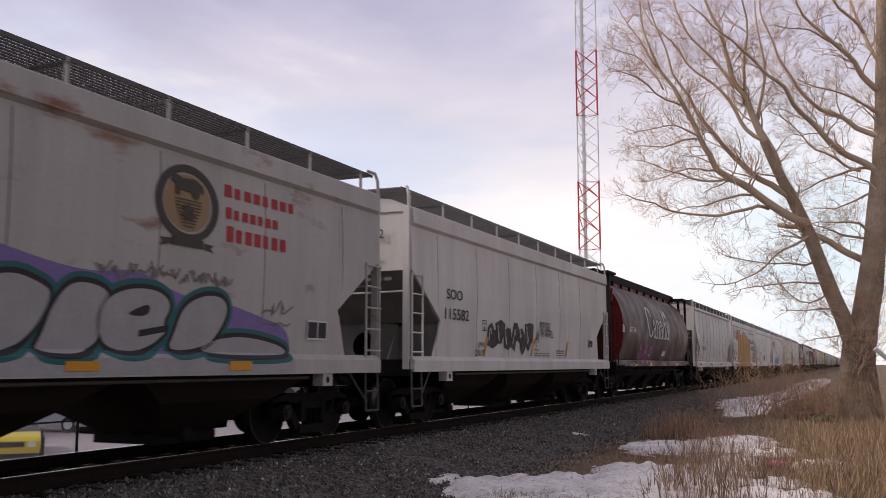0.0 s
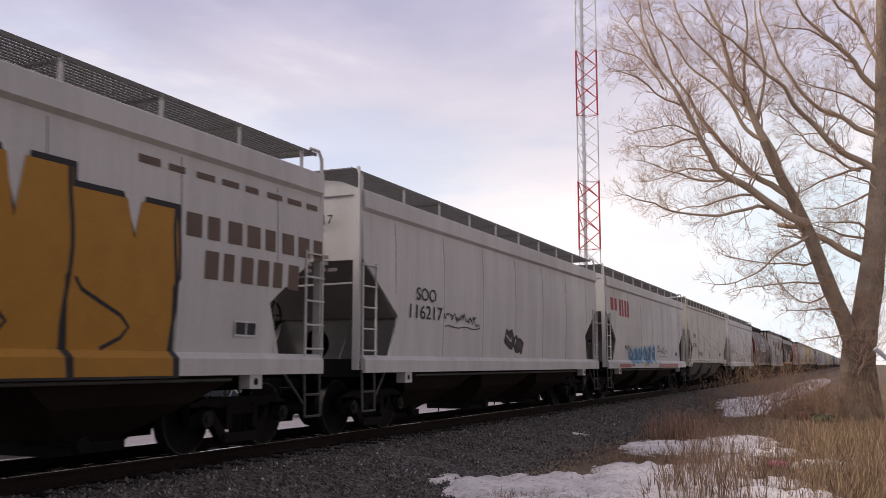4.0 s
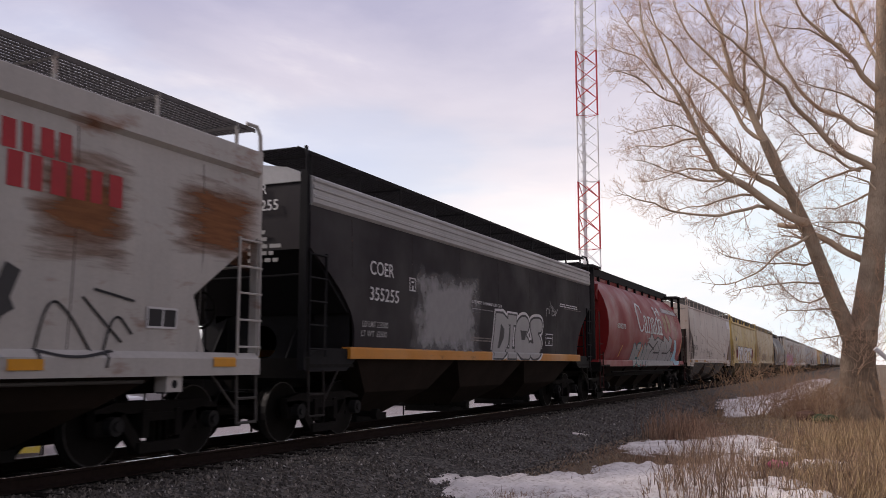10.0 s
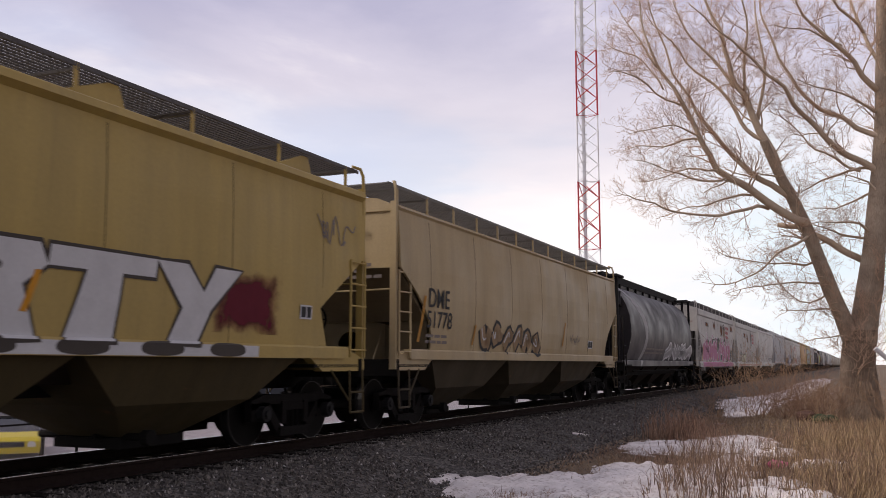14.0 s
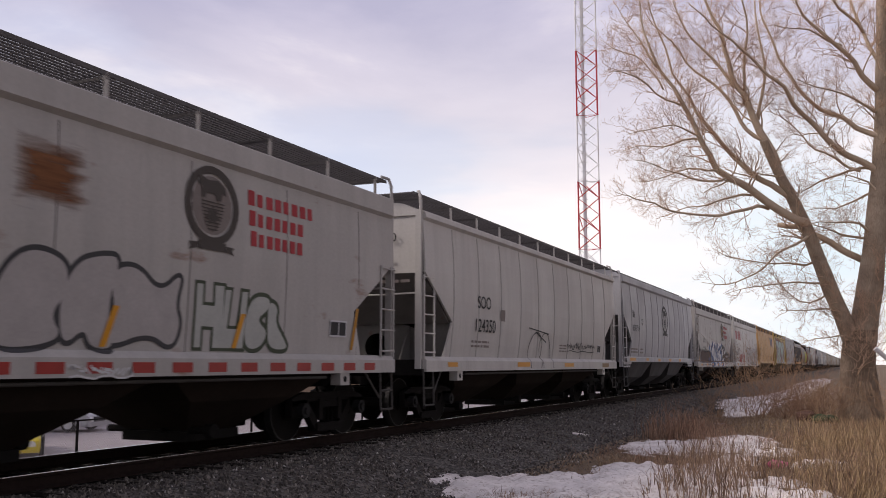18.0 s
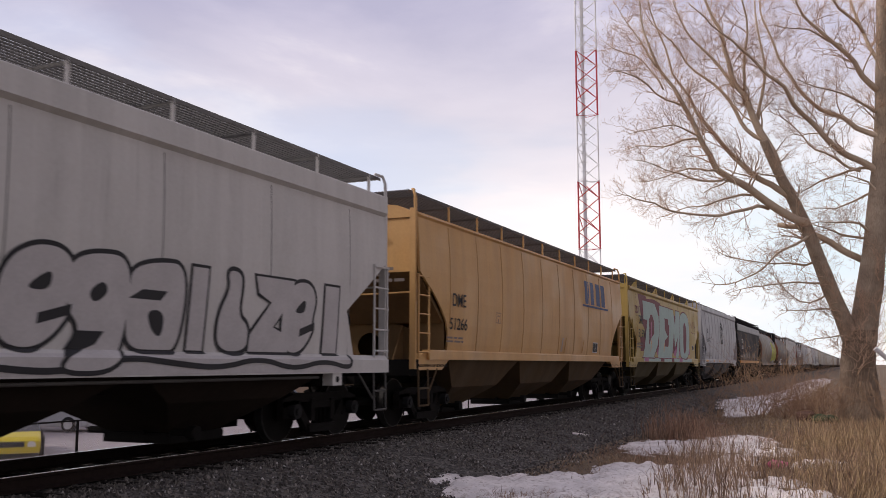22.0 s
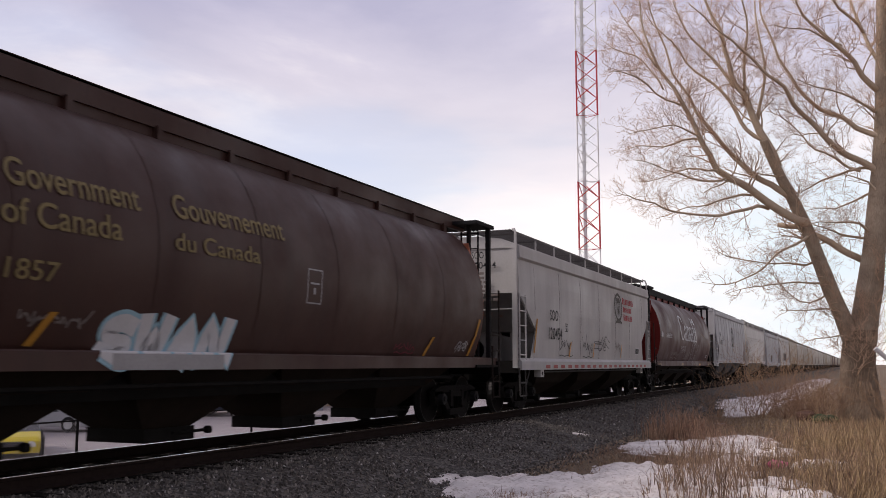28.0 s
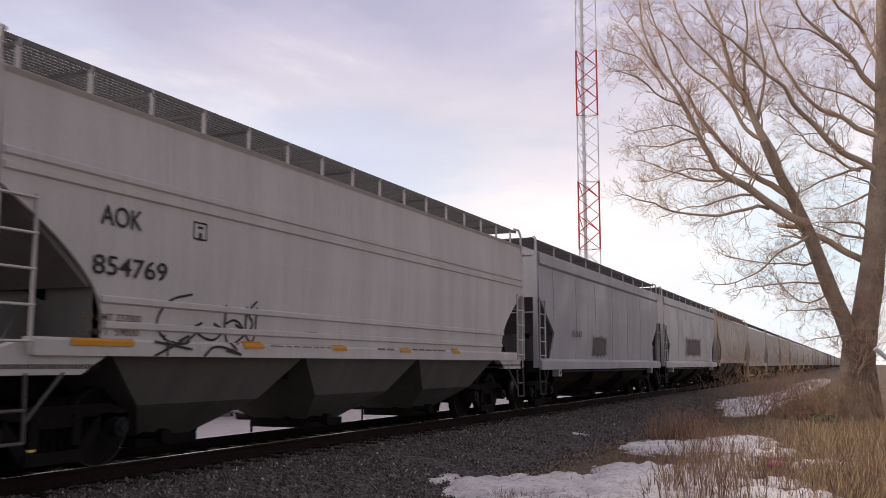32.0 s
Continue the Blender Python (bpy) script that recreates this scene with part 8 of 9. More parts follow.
STROKES = {"B": "L00-01 C01-97-84-05 C05-93-92-00", "D": "L00-01 C01-71-97-92-70-00", "E": "L90-00-01-91 L05-75", "M": "L00-01-53-91-90", "O": "C50-02-08-59-98-92-50", "P": "L00-01 C01-97-85-04", "V": "L01-50-91", "R": "L00-01 C01-97-85-04 L35-90",
           "T": "L01-91 L51-50", "Y": "L01-55-91 L55-50", "L": "L01-00-90", "G": "C98-59-07-02-50-92-95-55", "A": "L00-51-90 L24-74", "I": "L51-50", "Z": "L01-91-00-90", "S": "C98-59-07-44-94-92-50-02", "W": "L01-20-56-80-91",
           "N": "L00-01-90-91", "F": "L00-01-91 L05-75"}


def stroke_points(code):
    """Polylines in a unit box from a stroke code: two digits a point, tenths across and up (1 and 9 up mean the top)."""
    out = []
    for seg in code.split():
        pts = []
        for q in seg[1:].split("-"):
            pts.append(Vector((int(q[0]) / 9, {"0": 0.0, "1": 1.0}.get(q[1], int(q[1]) / 9))))
        if seg[0] == "C":
            for _ in range(3):
                Q = [pts[0]]
                for p0, p1 in zip(pts, pts[1:]):
                    Q += [p0.lerp(p1, 0.25), p0.lerp(p1, 0.75)]
                pts = Q + [pts[-1]]
        else:
            pts = [p0.lerp(p1, k / 3) for p0, p1 in zip(pts, pts[1:]) for k in range(3)] + [pts[-1]]
        out.append(pts)
    return out


def spray_word(r, word, s0, s1, z0, z1, fill, line, put):
    """A word in fat spray strokes with an outline round them."""
    cell = (s1 - s0) / len(word)
    wd = min(cell * 0.38, (z1 - z0) * 0.30)
    n = 0
    for k, ch in enumerate(word):
        o, g = Flat(), Flat()
        a, b = s0 + cell * k + wd * 0.55, s0 + cell * (k + 1) - wd * 0.45
        lo, hi = z0 + wd * 0.5 + r.uniform(0, 0.04) * (z1 - z0), z1 - wd * 0.5 - r.uniform(0, 0.06) * (z1 - z0)
        for pts in stroke_points(STROKES[ch]):
            p = [(a + (b - a) * q.x + 0.05 * q.y, lo + (hi - lo) * q.y) for q in pts]
            d0, d1 = Vector(p[0]) - Vector(p[1]), Vector(p[-1]) - Vector(p[-2])
            if (Vector(p[0]) - Vector(p[-1])).length > 0.01:
                p = [tuple(Vector(p[0]) + d0.normalized() * wd * 0.42)] + p + [tuple(Vector(p[-1]) + d1.normalized() * wd * 0.42)]
            o.ribbon(p, wd * 1.5, 0.0003 * n)
            g.ribbon(p, wd, 0.0003 * n)
            n += 1
        put(o, "graffiti_outline", line, off=0.008)
        put(g, "graffiti", fill, off=0.0125)


def brush(f, pts, lift):
    """A stroke whose width changes along it: (along, up, width)."""
    P = [Vector(p[:2]) for p in pts]
    left, right = [], []
    for i, p in enumerate(P):
        d = (P[min(i + 1, len(P) - 1)] - P[max(i - 1, 0)]).normalized()
        q = Vector((-d.y, d.x)) * (pts[i][2] / 2)
        left.append(f.bm.verts.new((p.x + q.x, p.y + q.y, lift)))
        right.append(f.bm.verts.new((p.x - q.x, p.y - q.y, lift)))
    for k in range(len(P) - 1):
        f.bm.faces.new((right[k], right[k + 1], left[k + 1], left[k]))


def serif_word(f, s0, s1, z0, z1):
    """The country's name in a book face with thick stems and thin joins."""
    L, H = s1 - s0, z1 - z0
    xh, stem = 0.60 * H, 0.030 * L
    lift = 0.0

    def arc(cx, cz, rx, rz, a0, a1, thin, thick, n=22):
        nonlocal lift
        out = []
        for k in range(n + 1):
            a = radians(a0 + (a1 - a0) * k / n)
            out.append((cx + rx * math.cos(a), cz + rz * math.sin(a), thin + (thick - thin) * abs(math.cos(a)) ** 1.5))
        lift += 0.0004
        brush(f, out, lift)

    def bar(a, b, c, d):
        nonlocal lift
        lift += 0.0004
        f.rect(a, b, c, d, lift)

    def small_a(a, w):
        arc(a + w * 0.40, xh * 0.72, w * 0.30, xh * 0.25, 165, 0, stem * 0.45, stem * 0.9, 12)
        f.ellipse(a + w * 0.13, xh * 0.74, stem * 0.55, stem * 0.55, lift + 0.0002, 10)
        bar(a + w * 0.70 - stem / 2, a + w * 0.70 + stem / 2, xh * 0.10, xh * 0.74)
        arc(a + w * 0.38, xh * 0.27, w * 0.30, xh * 0.24, 70, 330, stem * 0.45, stem, 16)
        arc(a + w * 0.88, xh * 0.14, w * 0.18, xh * 0.11, 180, 330, stem * 0.4, stem * 0.9, 8)

    ox = s0
    for what, a, b in (("C", 0.0, 0.235), ("a", 0.245, 0.385), ("n", 0.395, 0.56), ("a", 0.57, 0.71), ("d", 0.715, 0.87), ("a", 0.875, 1.01)):
        a, w = ox + a * L, (b - a) * L
        if what == "C":
            arc(a + w * 0.52, H * 0.5, w * 0.46, H * 0.46, 42, 325, stem * 0.5, stem * 1.6, 32)
            bar(a + w * 0.86, a + w * 0.93, H * 0.66, H * 0.95)
        elif what == "a":
            small_a(a, w)
        elif what == "n":
            bar(a + w * 0.16, a + w * 0.16 + stem, 0, xh)
            bar(a + w * 0.74, a + w * 0.74 + stem, 0, xh * 0.72)
            arc(a + w * 0.53, xh * 0.70, w * 0.30, xh * 0.26, 150, 0, stem * 0.5, stem, 12)
            for q in (0.16, 0.74):
                bar(a + w * q - stem * 0.5, a + w * q + stem * 1.5, 0, stem * 0.35)
            bar(a + w * 0.16 - stem * 0.6, a + w * 0.16 + stem * 0.5, xh - stem * 0.4, xh)
        else:
            arc(a + w * 0.44, xh * 0.5, w * 0.34, xh * 0.47, 0, 360, stem * 0.4, stem * 1.05, 26)
            bar(a + w * 0.72, a + w * 0.72 + stem, stem * 0.2, H * 0.97)
            bar(a + w * 0.72 - stem * 0.7, a + w * 0.72 + stem * 0.3, H * 0.97 - stem * 0.4, H * 0.97)
            bar(a + w * 0.72, a + w * 0.72 + stem * 1.6, 0, stem * 0.4)
    for v in f.bm.verts:
        v.co.y += z0


# fat sprayed letters: the outline, then the counters, each on a grid of ninths
GLYPHS = {"serif_d": ("L00-26-06-09-59-79-88-97-94-82-60", ["L32-36-47-57-66-64-43"]), "block_e": ("L00-19-99-96-86-87-57-55-74-84-53-52-82-94-90", []), "slot_o": ("C20-01-08-39-69-98-91-70", ["C41-32-36-47-57-66-62-51", "L42-46-55-51"]),
          "D": ("L00-19-59-88-96-93-71-50", ["L32-47-66-64-42"]), "E": ("L00-19-99-97-87-85-94-82-90", ["L45-57-77-65", "L32-44-83-62"]), "M": ("L00-19-49-56-69-99-80-60-74-52-45-30", []),
          "O": ("C30-01-08-39-69-98-91-60", ["C42-33-36-47-66-57-63-52"]), "P": ("L00-09-89-98-95-84-44-40", ["C36-37-57-56"]), "V": ("L09-49-54-69-99-60-30", []), "R": ("L00-09-89-97-75-90-60-43-40", ["C36-37-57-56"]),
          "T": ("L20-37-07-09-99-97-67-60", []), "Y": ("L20-34-09-39-56-69-99-64-50", []), "e": ("C20-02-07-39-79-97-84-93-60", ["C35-46-67-65", "L52-53-94-93"]),
          "g": ("C00-11-33-05-08-39-99-92-70", ["C45-36-57-66", "L11-23-63-52"]), "a": ("C10-03-06-08-49-99-90-60", ["C42-34-64-61", "L05-26-66-55"]), "l": ("L20-19-69-70", []), "I": ("L00-02-32-37-07-09-99-97-67-62-92-90", []), "G": ("C30-02-07-39-79-97-65-94-90-60", ["L36-44-64-76"]), "S": ("C00-04-43-25-08-39-99-96-56-94-92-60", []), "z": ("L00-02-46-17-09-99-97-53-92-90", [])}


def open_form(code):
    """A hand-drawn line in a unit box: two digits a point, ninths across and up; C rounds its bends."""
    pts = [Vector((int(q[0]) / 9, int(q[1]) / 9)) for q in code[1:].split("-")]
    for _ in range(3 if code[0] == "C" else 0):
        Q = [pts[0]]
        for a, b in zip(pts, pts[1:]):
            Q += [a.lerp(b, 0.25), a.lerp(b, 0.75)]
        pts = Q + [pts[-1]]
    return [tuple(p) for p in pts]


def closed_form(code):
    """The same for a closed outline."""
    pts = [Vector((int(q[0]) / 9, int(q[1]) / 9)) for q in code[1:].split("-")]
    for _ in range(3 if code[0] == "C" else 0):
        pts = [p for a, b in zip(pts, pts[1:] + pts[:1]) for p in (a.lerp(b, 0.25), a.lerp(b, 0.75))]
    return [tuple(p) for p in pts]


def swell(pts, d):
    """An outline grown outwards by d metres."""
    P = [Vector(p) for p in pts]
    turn = sum(a.x * b.y - b.x * a.y for a, b in zip(P, P[1:] + P[:1]))
    out = []
    for i, p in enumerate(P):
        e = (P[(i + 1) % len(P)] - p).normalized() + (p - P[i - 1]).normalized()
        e = e.normalized() if e.length > 1e-4 else Vector((1, 0))
        out.append(tuple(p + Vector((e.y, -e.x)) * (d if turn > 0 else -d)))
    return out


def ragged(r, s0, s1, z0, z1, n=30, rough=0.16):
    out = []
    for k in range(n):
        a = 2 * math.pi * k / n
        c, s = math.cos(a), math.sin(a)
        q = 1 / max(abs(c), abs(s)) ** 0.75 * (1 - rough * r.random())
        out.append(((s0 + s1) / 2 + (s1 - s0) / 2 * max(-1, min(1, q * c)), (z0 + z1) / 2 + (z1 - z0) / 2 * max(-1, min(1, q * s))))
    return out


def apply_deco(car, kind, pitch, rows, seed):
    front = START[seed] - pitch / 2
    if kind == "C":
        outline = [(1.12, 1.46), (1.32, 1.46), (1.34, 1.44), (1.345, 1.31)] + [q for q in PROF_TANK if q[0] > 1.36]
    elif kind in "AR":
        outline = [(1.05, 1.61), (1.26, 1.61), (1.34, 1.53), (1.345, 1.505)] + [q for q in (PROF_FLAT if kind == "A" else PROF_RIB) if q[0] > 1.36]
    else:
        outline = [(1.28, 1.56), (1.44, 1.56), (1.47, 1.545), (1.475, 1.50)] + [q for q in (PROF_RIB if kind in "PTO" else PROF_FLAT) if q[0] > 1.5]
    for n, row in enumerate(rows):
        _, what, s0, s1, z0, z1, *x = row
        r = random.Random(seed * 100 + n)
        zlow = outline[0][0] + 0.005
        z0, z1 = max(z0, zlow), max(z1, zlow + 0.04)
        f = Flat()
        zm, hh = (z0 + z1) / 2, (z1 - z0) / 2

        def put(ff, name, mat, label="", off=0.006):
            ff.wrap(name, mat, car, outline, front, label, off)
        if what == "text" and x[1] == "Canada":
            serif_word(f, s0, s1, z0 - hh * 0.12, z1 + hh * 0.02)
            put(f, "lettering", x[0], off=0.012)
        elif what == "text":
            hh *= 1.15
            f.letters(x[1], 0.0, s0, s1, zm - hh, zm + hh)
            put(f, "lettering", x[0], off=0.016)
        elif what == "word":
            spray_word(r, x[2], s0, s1, z0, z1, x[0], x[1], put)
        elif what == "blocks":
            nb = x[1]
            for k in range(nb):
                a = s0 + (s1 - s0) * (k + 0.06) / nb
                b = s0 + (s1 - s0) * (k + 0.88) / nb
                f.rect(a, b - (b - a) * (0.28 if k % 3 == 1 else 0.12), zm - hh * 1.2, zm + hh * (1.6 if k == 0 and hh < 0.1 else 1.2))
            put(f, "emblem_bar", x[0])
        elif what == "fat":
            body, holes = GLYPHS[x[2]]

            def at(code):
                return [(s0 + (s1 - s0) * u + x[3] * (v - 0.3), z0 + (z1 - z0) * v) for u, v in closed_form(code)]
            lift = 0.0005 * (n % 6)
            for grow, mat, name, off in ((0.12, x[4] if len(x) > 4 else None, "graffiti_halo", 0.0055), (0.055, x[1], "graffiti_outline", 0.0085), (0.0, x[0], "graffiti", 0.0115)):
                if mat:
                    g = Flat()
                    g.poly([(u, max(zlow, v)) for u, v in (swell(at(body), grow) if grow else at(body))], lift)
                    put(g, name, mat, off=off)
            for code in holes:
                g = Flat()
                g.poly(at(code), lift)
                put(g, "graffiti_counter", x[1], off=0.0135)
            f.bm.free()
        elif what == "form":
            pts = [(s0 + (s1 - s0) * a, z0 + (z1 - z0) * b) for a, b in closed_form(x[2])]
            for grow, mat, name, dip in ((0.12, x[4] if len(x) > 4 else None, "graffiti_halo", 0.002), (0.06, x[1], "graffiti_outline", 0.001), (0.0, x[0], "graffiti", 0.0)):
                if mat:
                    g = Flat()
                    g.poly([(a, max(zlow, b)) for a, b in (swell(pts, grow) if grow else pts)])
                    put(g, name, mat, off=x[3] - dip)
            f.bm.free()
        elif what == "stroke":
            for k, seg in enumerate(x[2].split()):
                pts = [(s0 + (s1 - s0) * a, z0 + (z1 - z0) * b) for a, b in open_form(seg)]
                f.ribbon(pts, x[1], 0.0003 * k)
            put(f, "graffiti_line", x[0], off=0.0135)
        elif what == "rect":
            f.rect(s0, s1, z0, z1)
            put(f, "reflector" if z1 < 1.5 else "patch", x[0], off=0.005 if x[0] in ("s_mauve", "s_mint") else 0.0155)
        elif what == "checker":
            nb = max(2, int((s1 - s0) / 0.66))
            z0, z1 = zm - hh * 0.62, zm + hh * 0.62
            for k in range(nb):
                a = s0 + (s1 - s0) * k / nb
                f.rect(a, a + (s1 - s0) / nb * 0.55, z0, z1)
            put(f, "reflector_strip", x[0])
        elif what == "slash":
            th = min((s1 - s0) * 0.36, 0.11)
            s1 = min(s1, s0 + 0.34)
            f.poly([(s0, z0), (s0 + th, z0), (s1, z1), (s1 - th, z1)])
            put(f, "reflector", x[0], off=0.018)
        elif what == "frame":
            t = 0.022
            for q in ((s0, s1, z0, z0 + t), (s0, s1, z1 - t, z1), (s0, s0 + t, z0 + t, z1 - t), (s1 - t, s1, z0 + t, z1 - t)):
                f.rect(*q)
            f.rect(s0 + 0.08, s1 - 0.08, zm + 0.03, zm + 0.06)
            f.rect((s0 + s1) / 2 - 0.03, (s0 + s1) / 2 + 0.03, zm - 0.12, zm - 0.02)
            put(f, "stencil_box", x[0])
        elif what == "bars":
            nb = x[1]
            for k in range(nb):
                zz = z0 + (z1 - z0) * (k + 0.2) / nb
                a = s0
                while a < s1 - 0.05:
                    b = min(s1, a + r.uniform(0.12, 0.4))
                    f.rect(a, b, zz, zz + (z1 - z0) * 0.5 / nb)
                    a = b + 0.05
            put(f, "stencil_bar", x[0])
        elif what == "label":
            f.rect(s0, s1, z0, z1)
            put(f, "label_plate", "s_black", off=0.010)
            g = Flat()
            t = 0.025
            for q in ((s0, s1, z0, z0 + t), (s0, s1, z1 - t, z1), (s0, s0 + t, z0 + t, z1 - t), (s1 - t, s1, z0 + t, z1 - t), ((s0 + s1) / 2, (s0 + s1) / 2 + t, z0 + t, z1 - t)):
                g.rect(*q)
            put(g, "label_print", "s_white", off=0.014)
        elif what == "emblem":
            cs, rs = (s0 + s1) / 2, (s1 - s0) / 2
            cz, rz = zm + hh * 0.06, hh * 0.94
            nn = 28
            for k in range(nn):
                a, b = 2 * math.pi * k / nn, 2 * math.pi * (k + 1) / nn
                f.poly([(cs + q * rs * math.cos(w), cz + q * rz * math.sin(w)) for q, w in ((0.80, a), (1.0, a), (1.0, b), (0.80, b))])
            f.poly([(cs - rs * 0.5, z0), (cs + rs * 0.5, z0), (cs + rs * 0.5, z0 + rz * 0.22), (cs - rs * 0.5, z0 + rz * 0.22)], 0.001)
            for sg in (-1, 1):
                f.poly([(cs + sg * rs * 0.52, z0 + rz * 0.02), (cs + sg * rs * 0.85, z0 - rz * 0.06), (cs + sg * rs * 0.75, z0 + rz * 0.05), (cs + sg * rs * 0.85, z0 + rz * 0.14), (cs + sg * rs * 0.52, z0 + rz * 0.16)], 0.001)
            f.poly([(cs + u * rs, cz + w * rz) for u, w in ((-0.42, 0.16), (-0.30, 0.16), (-0.24, 0.30), (0.10, 0.30), (0.14, 0.15), (0.30, 0.15), (0.36, 0.36), (0.50, 0.30), (0.46, 0.52), (0.20, 0.66), (-0.18, 0.62), (-0.40, 0.70), (-0.56, 0.52), (-0.40, 0.44))], 0.001)
            for k in range(9):
                zz = cz - rz * (-0.06 + 0.085 * k)
                hw = 0.42 * rs * min(1, math.sqrt(max(0.05, 1.2 - k / 8)))
                f.rect(cs - hw, cs + hw, zz, zz + rz * 0.03, 0.0012)
            f.poly([(cs + 0.26 * rs * math.cos(2 * math.pi * k / 14 + 0.22) * (1 if k % 2 else 0.5), cz - 0.26 * rz + 0.26 * rz * math.sin(2 * math.pi * k / 14 + 0.22) * (1 if k % 2 else 0.5)) for k in range(14)], 0.0022)
            put(f, "emblem", x[0], "oval painted emblem", 0.014)
            g = Flat()
            g.ellipse(cs, cz, rs * 0.74, rz * 0.74)
            put(g, "emblem_ground", "s_tan" if x[0] == "s_logo" and seed in (0, 17, 21) else "s_faint" if seed in (10, 18) else "s_grey", off=0.003 if kind not in "PR" else 0.011)
        elif what == "flag":
            for q in ((0.0, 0.28), (0.72, 1.0)):
                f.rect(s0 + (s1 - s0) * q[0], s0 + (s1 - s0) * q[1], z0, z1)
            put(f, "flag_bar", x[0])
            g = Flat()
            g.poly([((s0 + s1) / 2 + (s1 - s0) * 0.18 * math.cos(2 * math.pi * k / 10 + 0.31) * (1 if k % 2 else 0.45), zm + hh * 0.8 * math.sin(2 * math.pi * k / 10 + 0.31) * (1 if k % 2 else 0.45)) for k in range(10)])
            put(g, "leaf", x[0])
        elif what == "star":
            f.poly([((s0 + s1) / 2 + (s1 - s0) / 2 * math.cos(2 * math.pi * k / 10 + 0.31) * (1 if k % 2 else 0.45), zm + hh * math.sin(2 * math.pi * k / 10 + 0.31) * (1 if k % 2 else 0.45)) for k in range(10)])
            put(f, "star", x[0], off=0.014)
        elif what == "smear":
            f.bm.free()
            w, h = (s1 - s0) * 0.16, (z1 - z0) * 0.16
            soft_patch("paint_patch", soft_spray(x[0]), car, outline, front, s0 - w, s1 + w, max(zlow, z0 - h), z1 + h, 0.0046 + 0.0004 * (n % 5))
        elif what == "rust":
            w = (s1 - s0) * 0.25
            soft_patch("rust_patch", M["rust_soft"], car, outline, front, s0 - w, s1 + w, z0 - hh * 0.9, min(z1 + hh * 0.7, 3.87), 0.0045)
        elif what == "swoosh":
            f.ribbon([(s0 + (s1 - s0) * (0.15 + 0.8 * math.sin(k / 14 * math.pi * 0.8)), z1 - (z1 - z0) * k / 14) for k in range(15)], (s1 - s0) * 0.22, 0, True)
            put(f, "graffiti", x[0])
        elif what == "tag":
            nb = max(3, int((s1 - s0) / max(0.14, (z1 - z0) * 0.55)))
            cell = (s1 - s0) / nb
            for k in range(nb):
                p = letter_path(r, s0 + cell * (k - 0.1), s0 + cell * (k + r.uniform(0.8, 1.3)), z0 + (z1 - z0) * r.uniform(0, 0.25), z1 - (z1 - z0) * r.uniform(0, 0.3))
                f.ribbon(p, 0.026, 0.0003 * k)
            if r.random() < 0.6:
                f.ribbon([(s0 + (s1 - s0) * u / 8, z0 + 0.02 * math.sin(u * 1.7)) for u in range(9)], 0.022, 0.004)
            put(f, "scrawl", x[0], off=0.012)
        elif what == "arcs":
            nb = max(2, int((s1 - s0) / max(0.3, (z1 - z0) * 0.75)))
            cell = (s1 - s0) / nb
            for k in range(nb):
                wd = min(cell, z1 - z0) * 0.26
                p = letter_path(r, s0 + cell * k + wd / 2, s0 + cell * (k + 1.1) - wd / 2, z0 + wd / 2, z1 - wd / 2 - (z1 - z0) * r.uniform(0, 0.15))
                P = [Vector(q) for q in p]
                for sgn in (1, -1):
                    side = []
                    for m, q in enumerate(P):
                        d = (P[min(m + 1, len(P) - 1)] - P[max(m - 1, 0)]).normalized()
                        side.append((q.x - d.y * wd * 0.5 * sgn, q.y + d.x * wd * 0.5 * sgn))
                    f.ribbon(side, 0.028, 0.0003 * k + (0.0001 if sgn > 0 else 0))
            put(f, "scrawl", x[0], off=0.012)
        elif what in ("slab", "slabtank"):
            nb = x[2]
            o, g = Flat(), Flat()
            cw = (s1 - s0) / nb
            for k in range(nb):
                a, b = s0 + cw * k, s0 + cw * (k + 1)
                top = z1 - (z1 - z0) * (0.0, 0.14, 0.05, 0.12, 0.2)[k % 5] * (0.3 if what == "slabtank" else 1)
                mid = z0 + (z1 - z0) * 0.48
                body = [(a + 0.06, z0), (b - 0.02, z0), (b - 0.05, mid - 0.15), (b + 0.04, mid), (b - 0.02, top), (a + cw * 0.62, top), (a + cw * 0.55, mid + 0.35), (a + cw * 0.48, top + 0.0), (a - 0.05, top), (a + 0.05, mid + 0.1), (a - 0.03, mid - 0.05)]
                o.poly([(q[0] + (0.06 if q[0] > (a + b) / 2 else -0.06), q[1] + (0.07 if q[1] > mid + 0.4 else -0.03)) for q in body], 0.0004 * k)
                f.poly(body, 0.0004 * k)
                g.ribbon([(b - 0.02 + 0.04 * math.sin(u + k), z0 + (top - z0) * u / 8) for u in range(9)], 0.06)
                g.ribbon([(a + cw * (0.3 + 0.25 * math.sin(u * 0.8)), z0 + (z1 - z0) * (0.12 + 0.3 * u / 6)) for u in range(7)], 0.05, 0.0006)
            put(o, "graffiti_outline", x[1], off=0.004)
            put(f, "graffiti", x[0], off=0.0075)
            put(g, "graffiti_line", x[1], off=0.0105)
        elif what == "piece":
            nb = x[2]
            cell = (s1 - s0) / nb
            wd = min(cell * 0.42, (z1 - z0) * 0.34)
            if len(x) > 3:
                h = Flat()
                h.poly(ragged(r, s0 - 0.15, s1 + 0.35, z0 + 0.1, z1 + 0.35, 40, 0.12))
                put(h, "graffiti_halo", x[3], off=0.004)
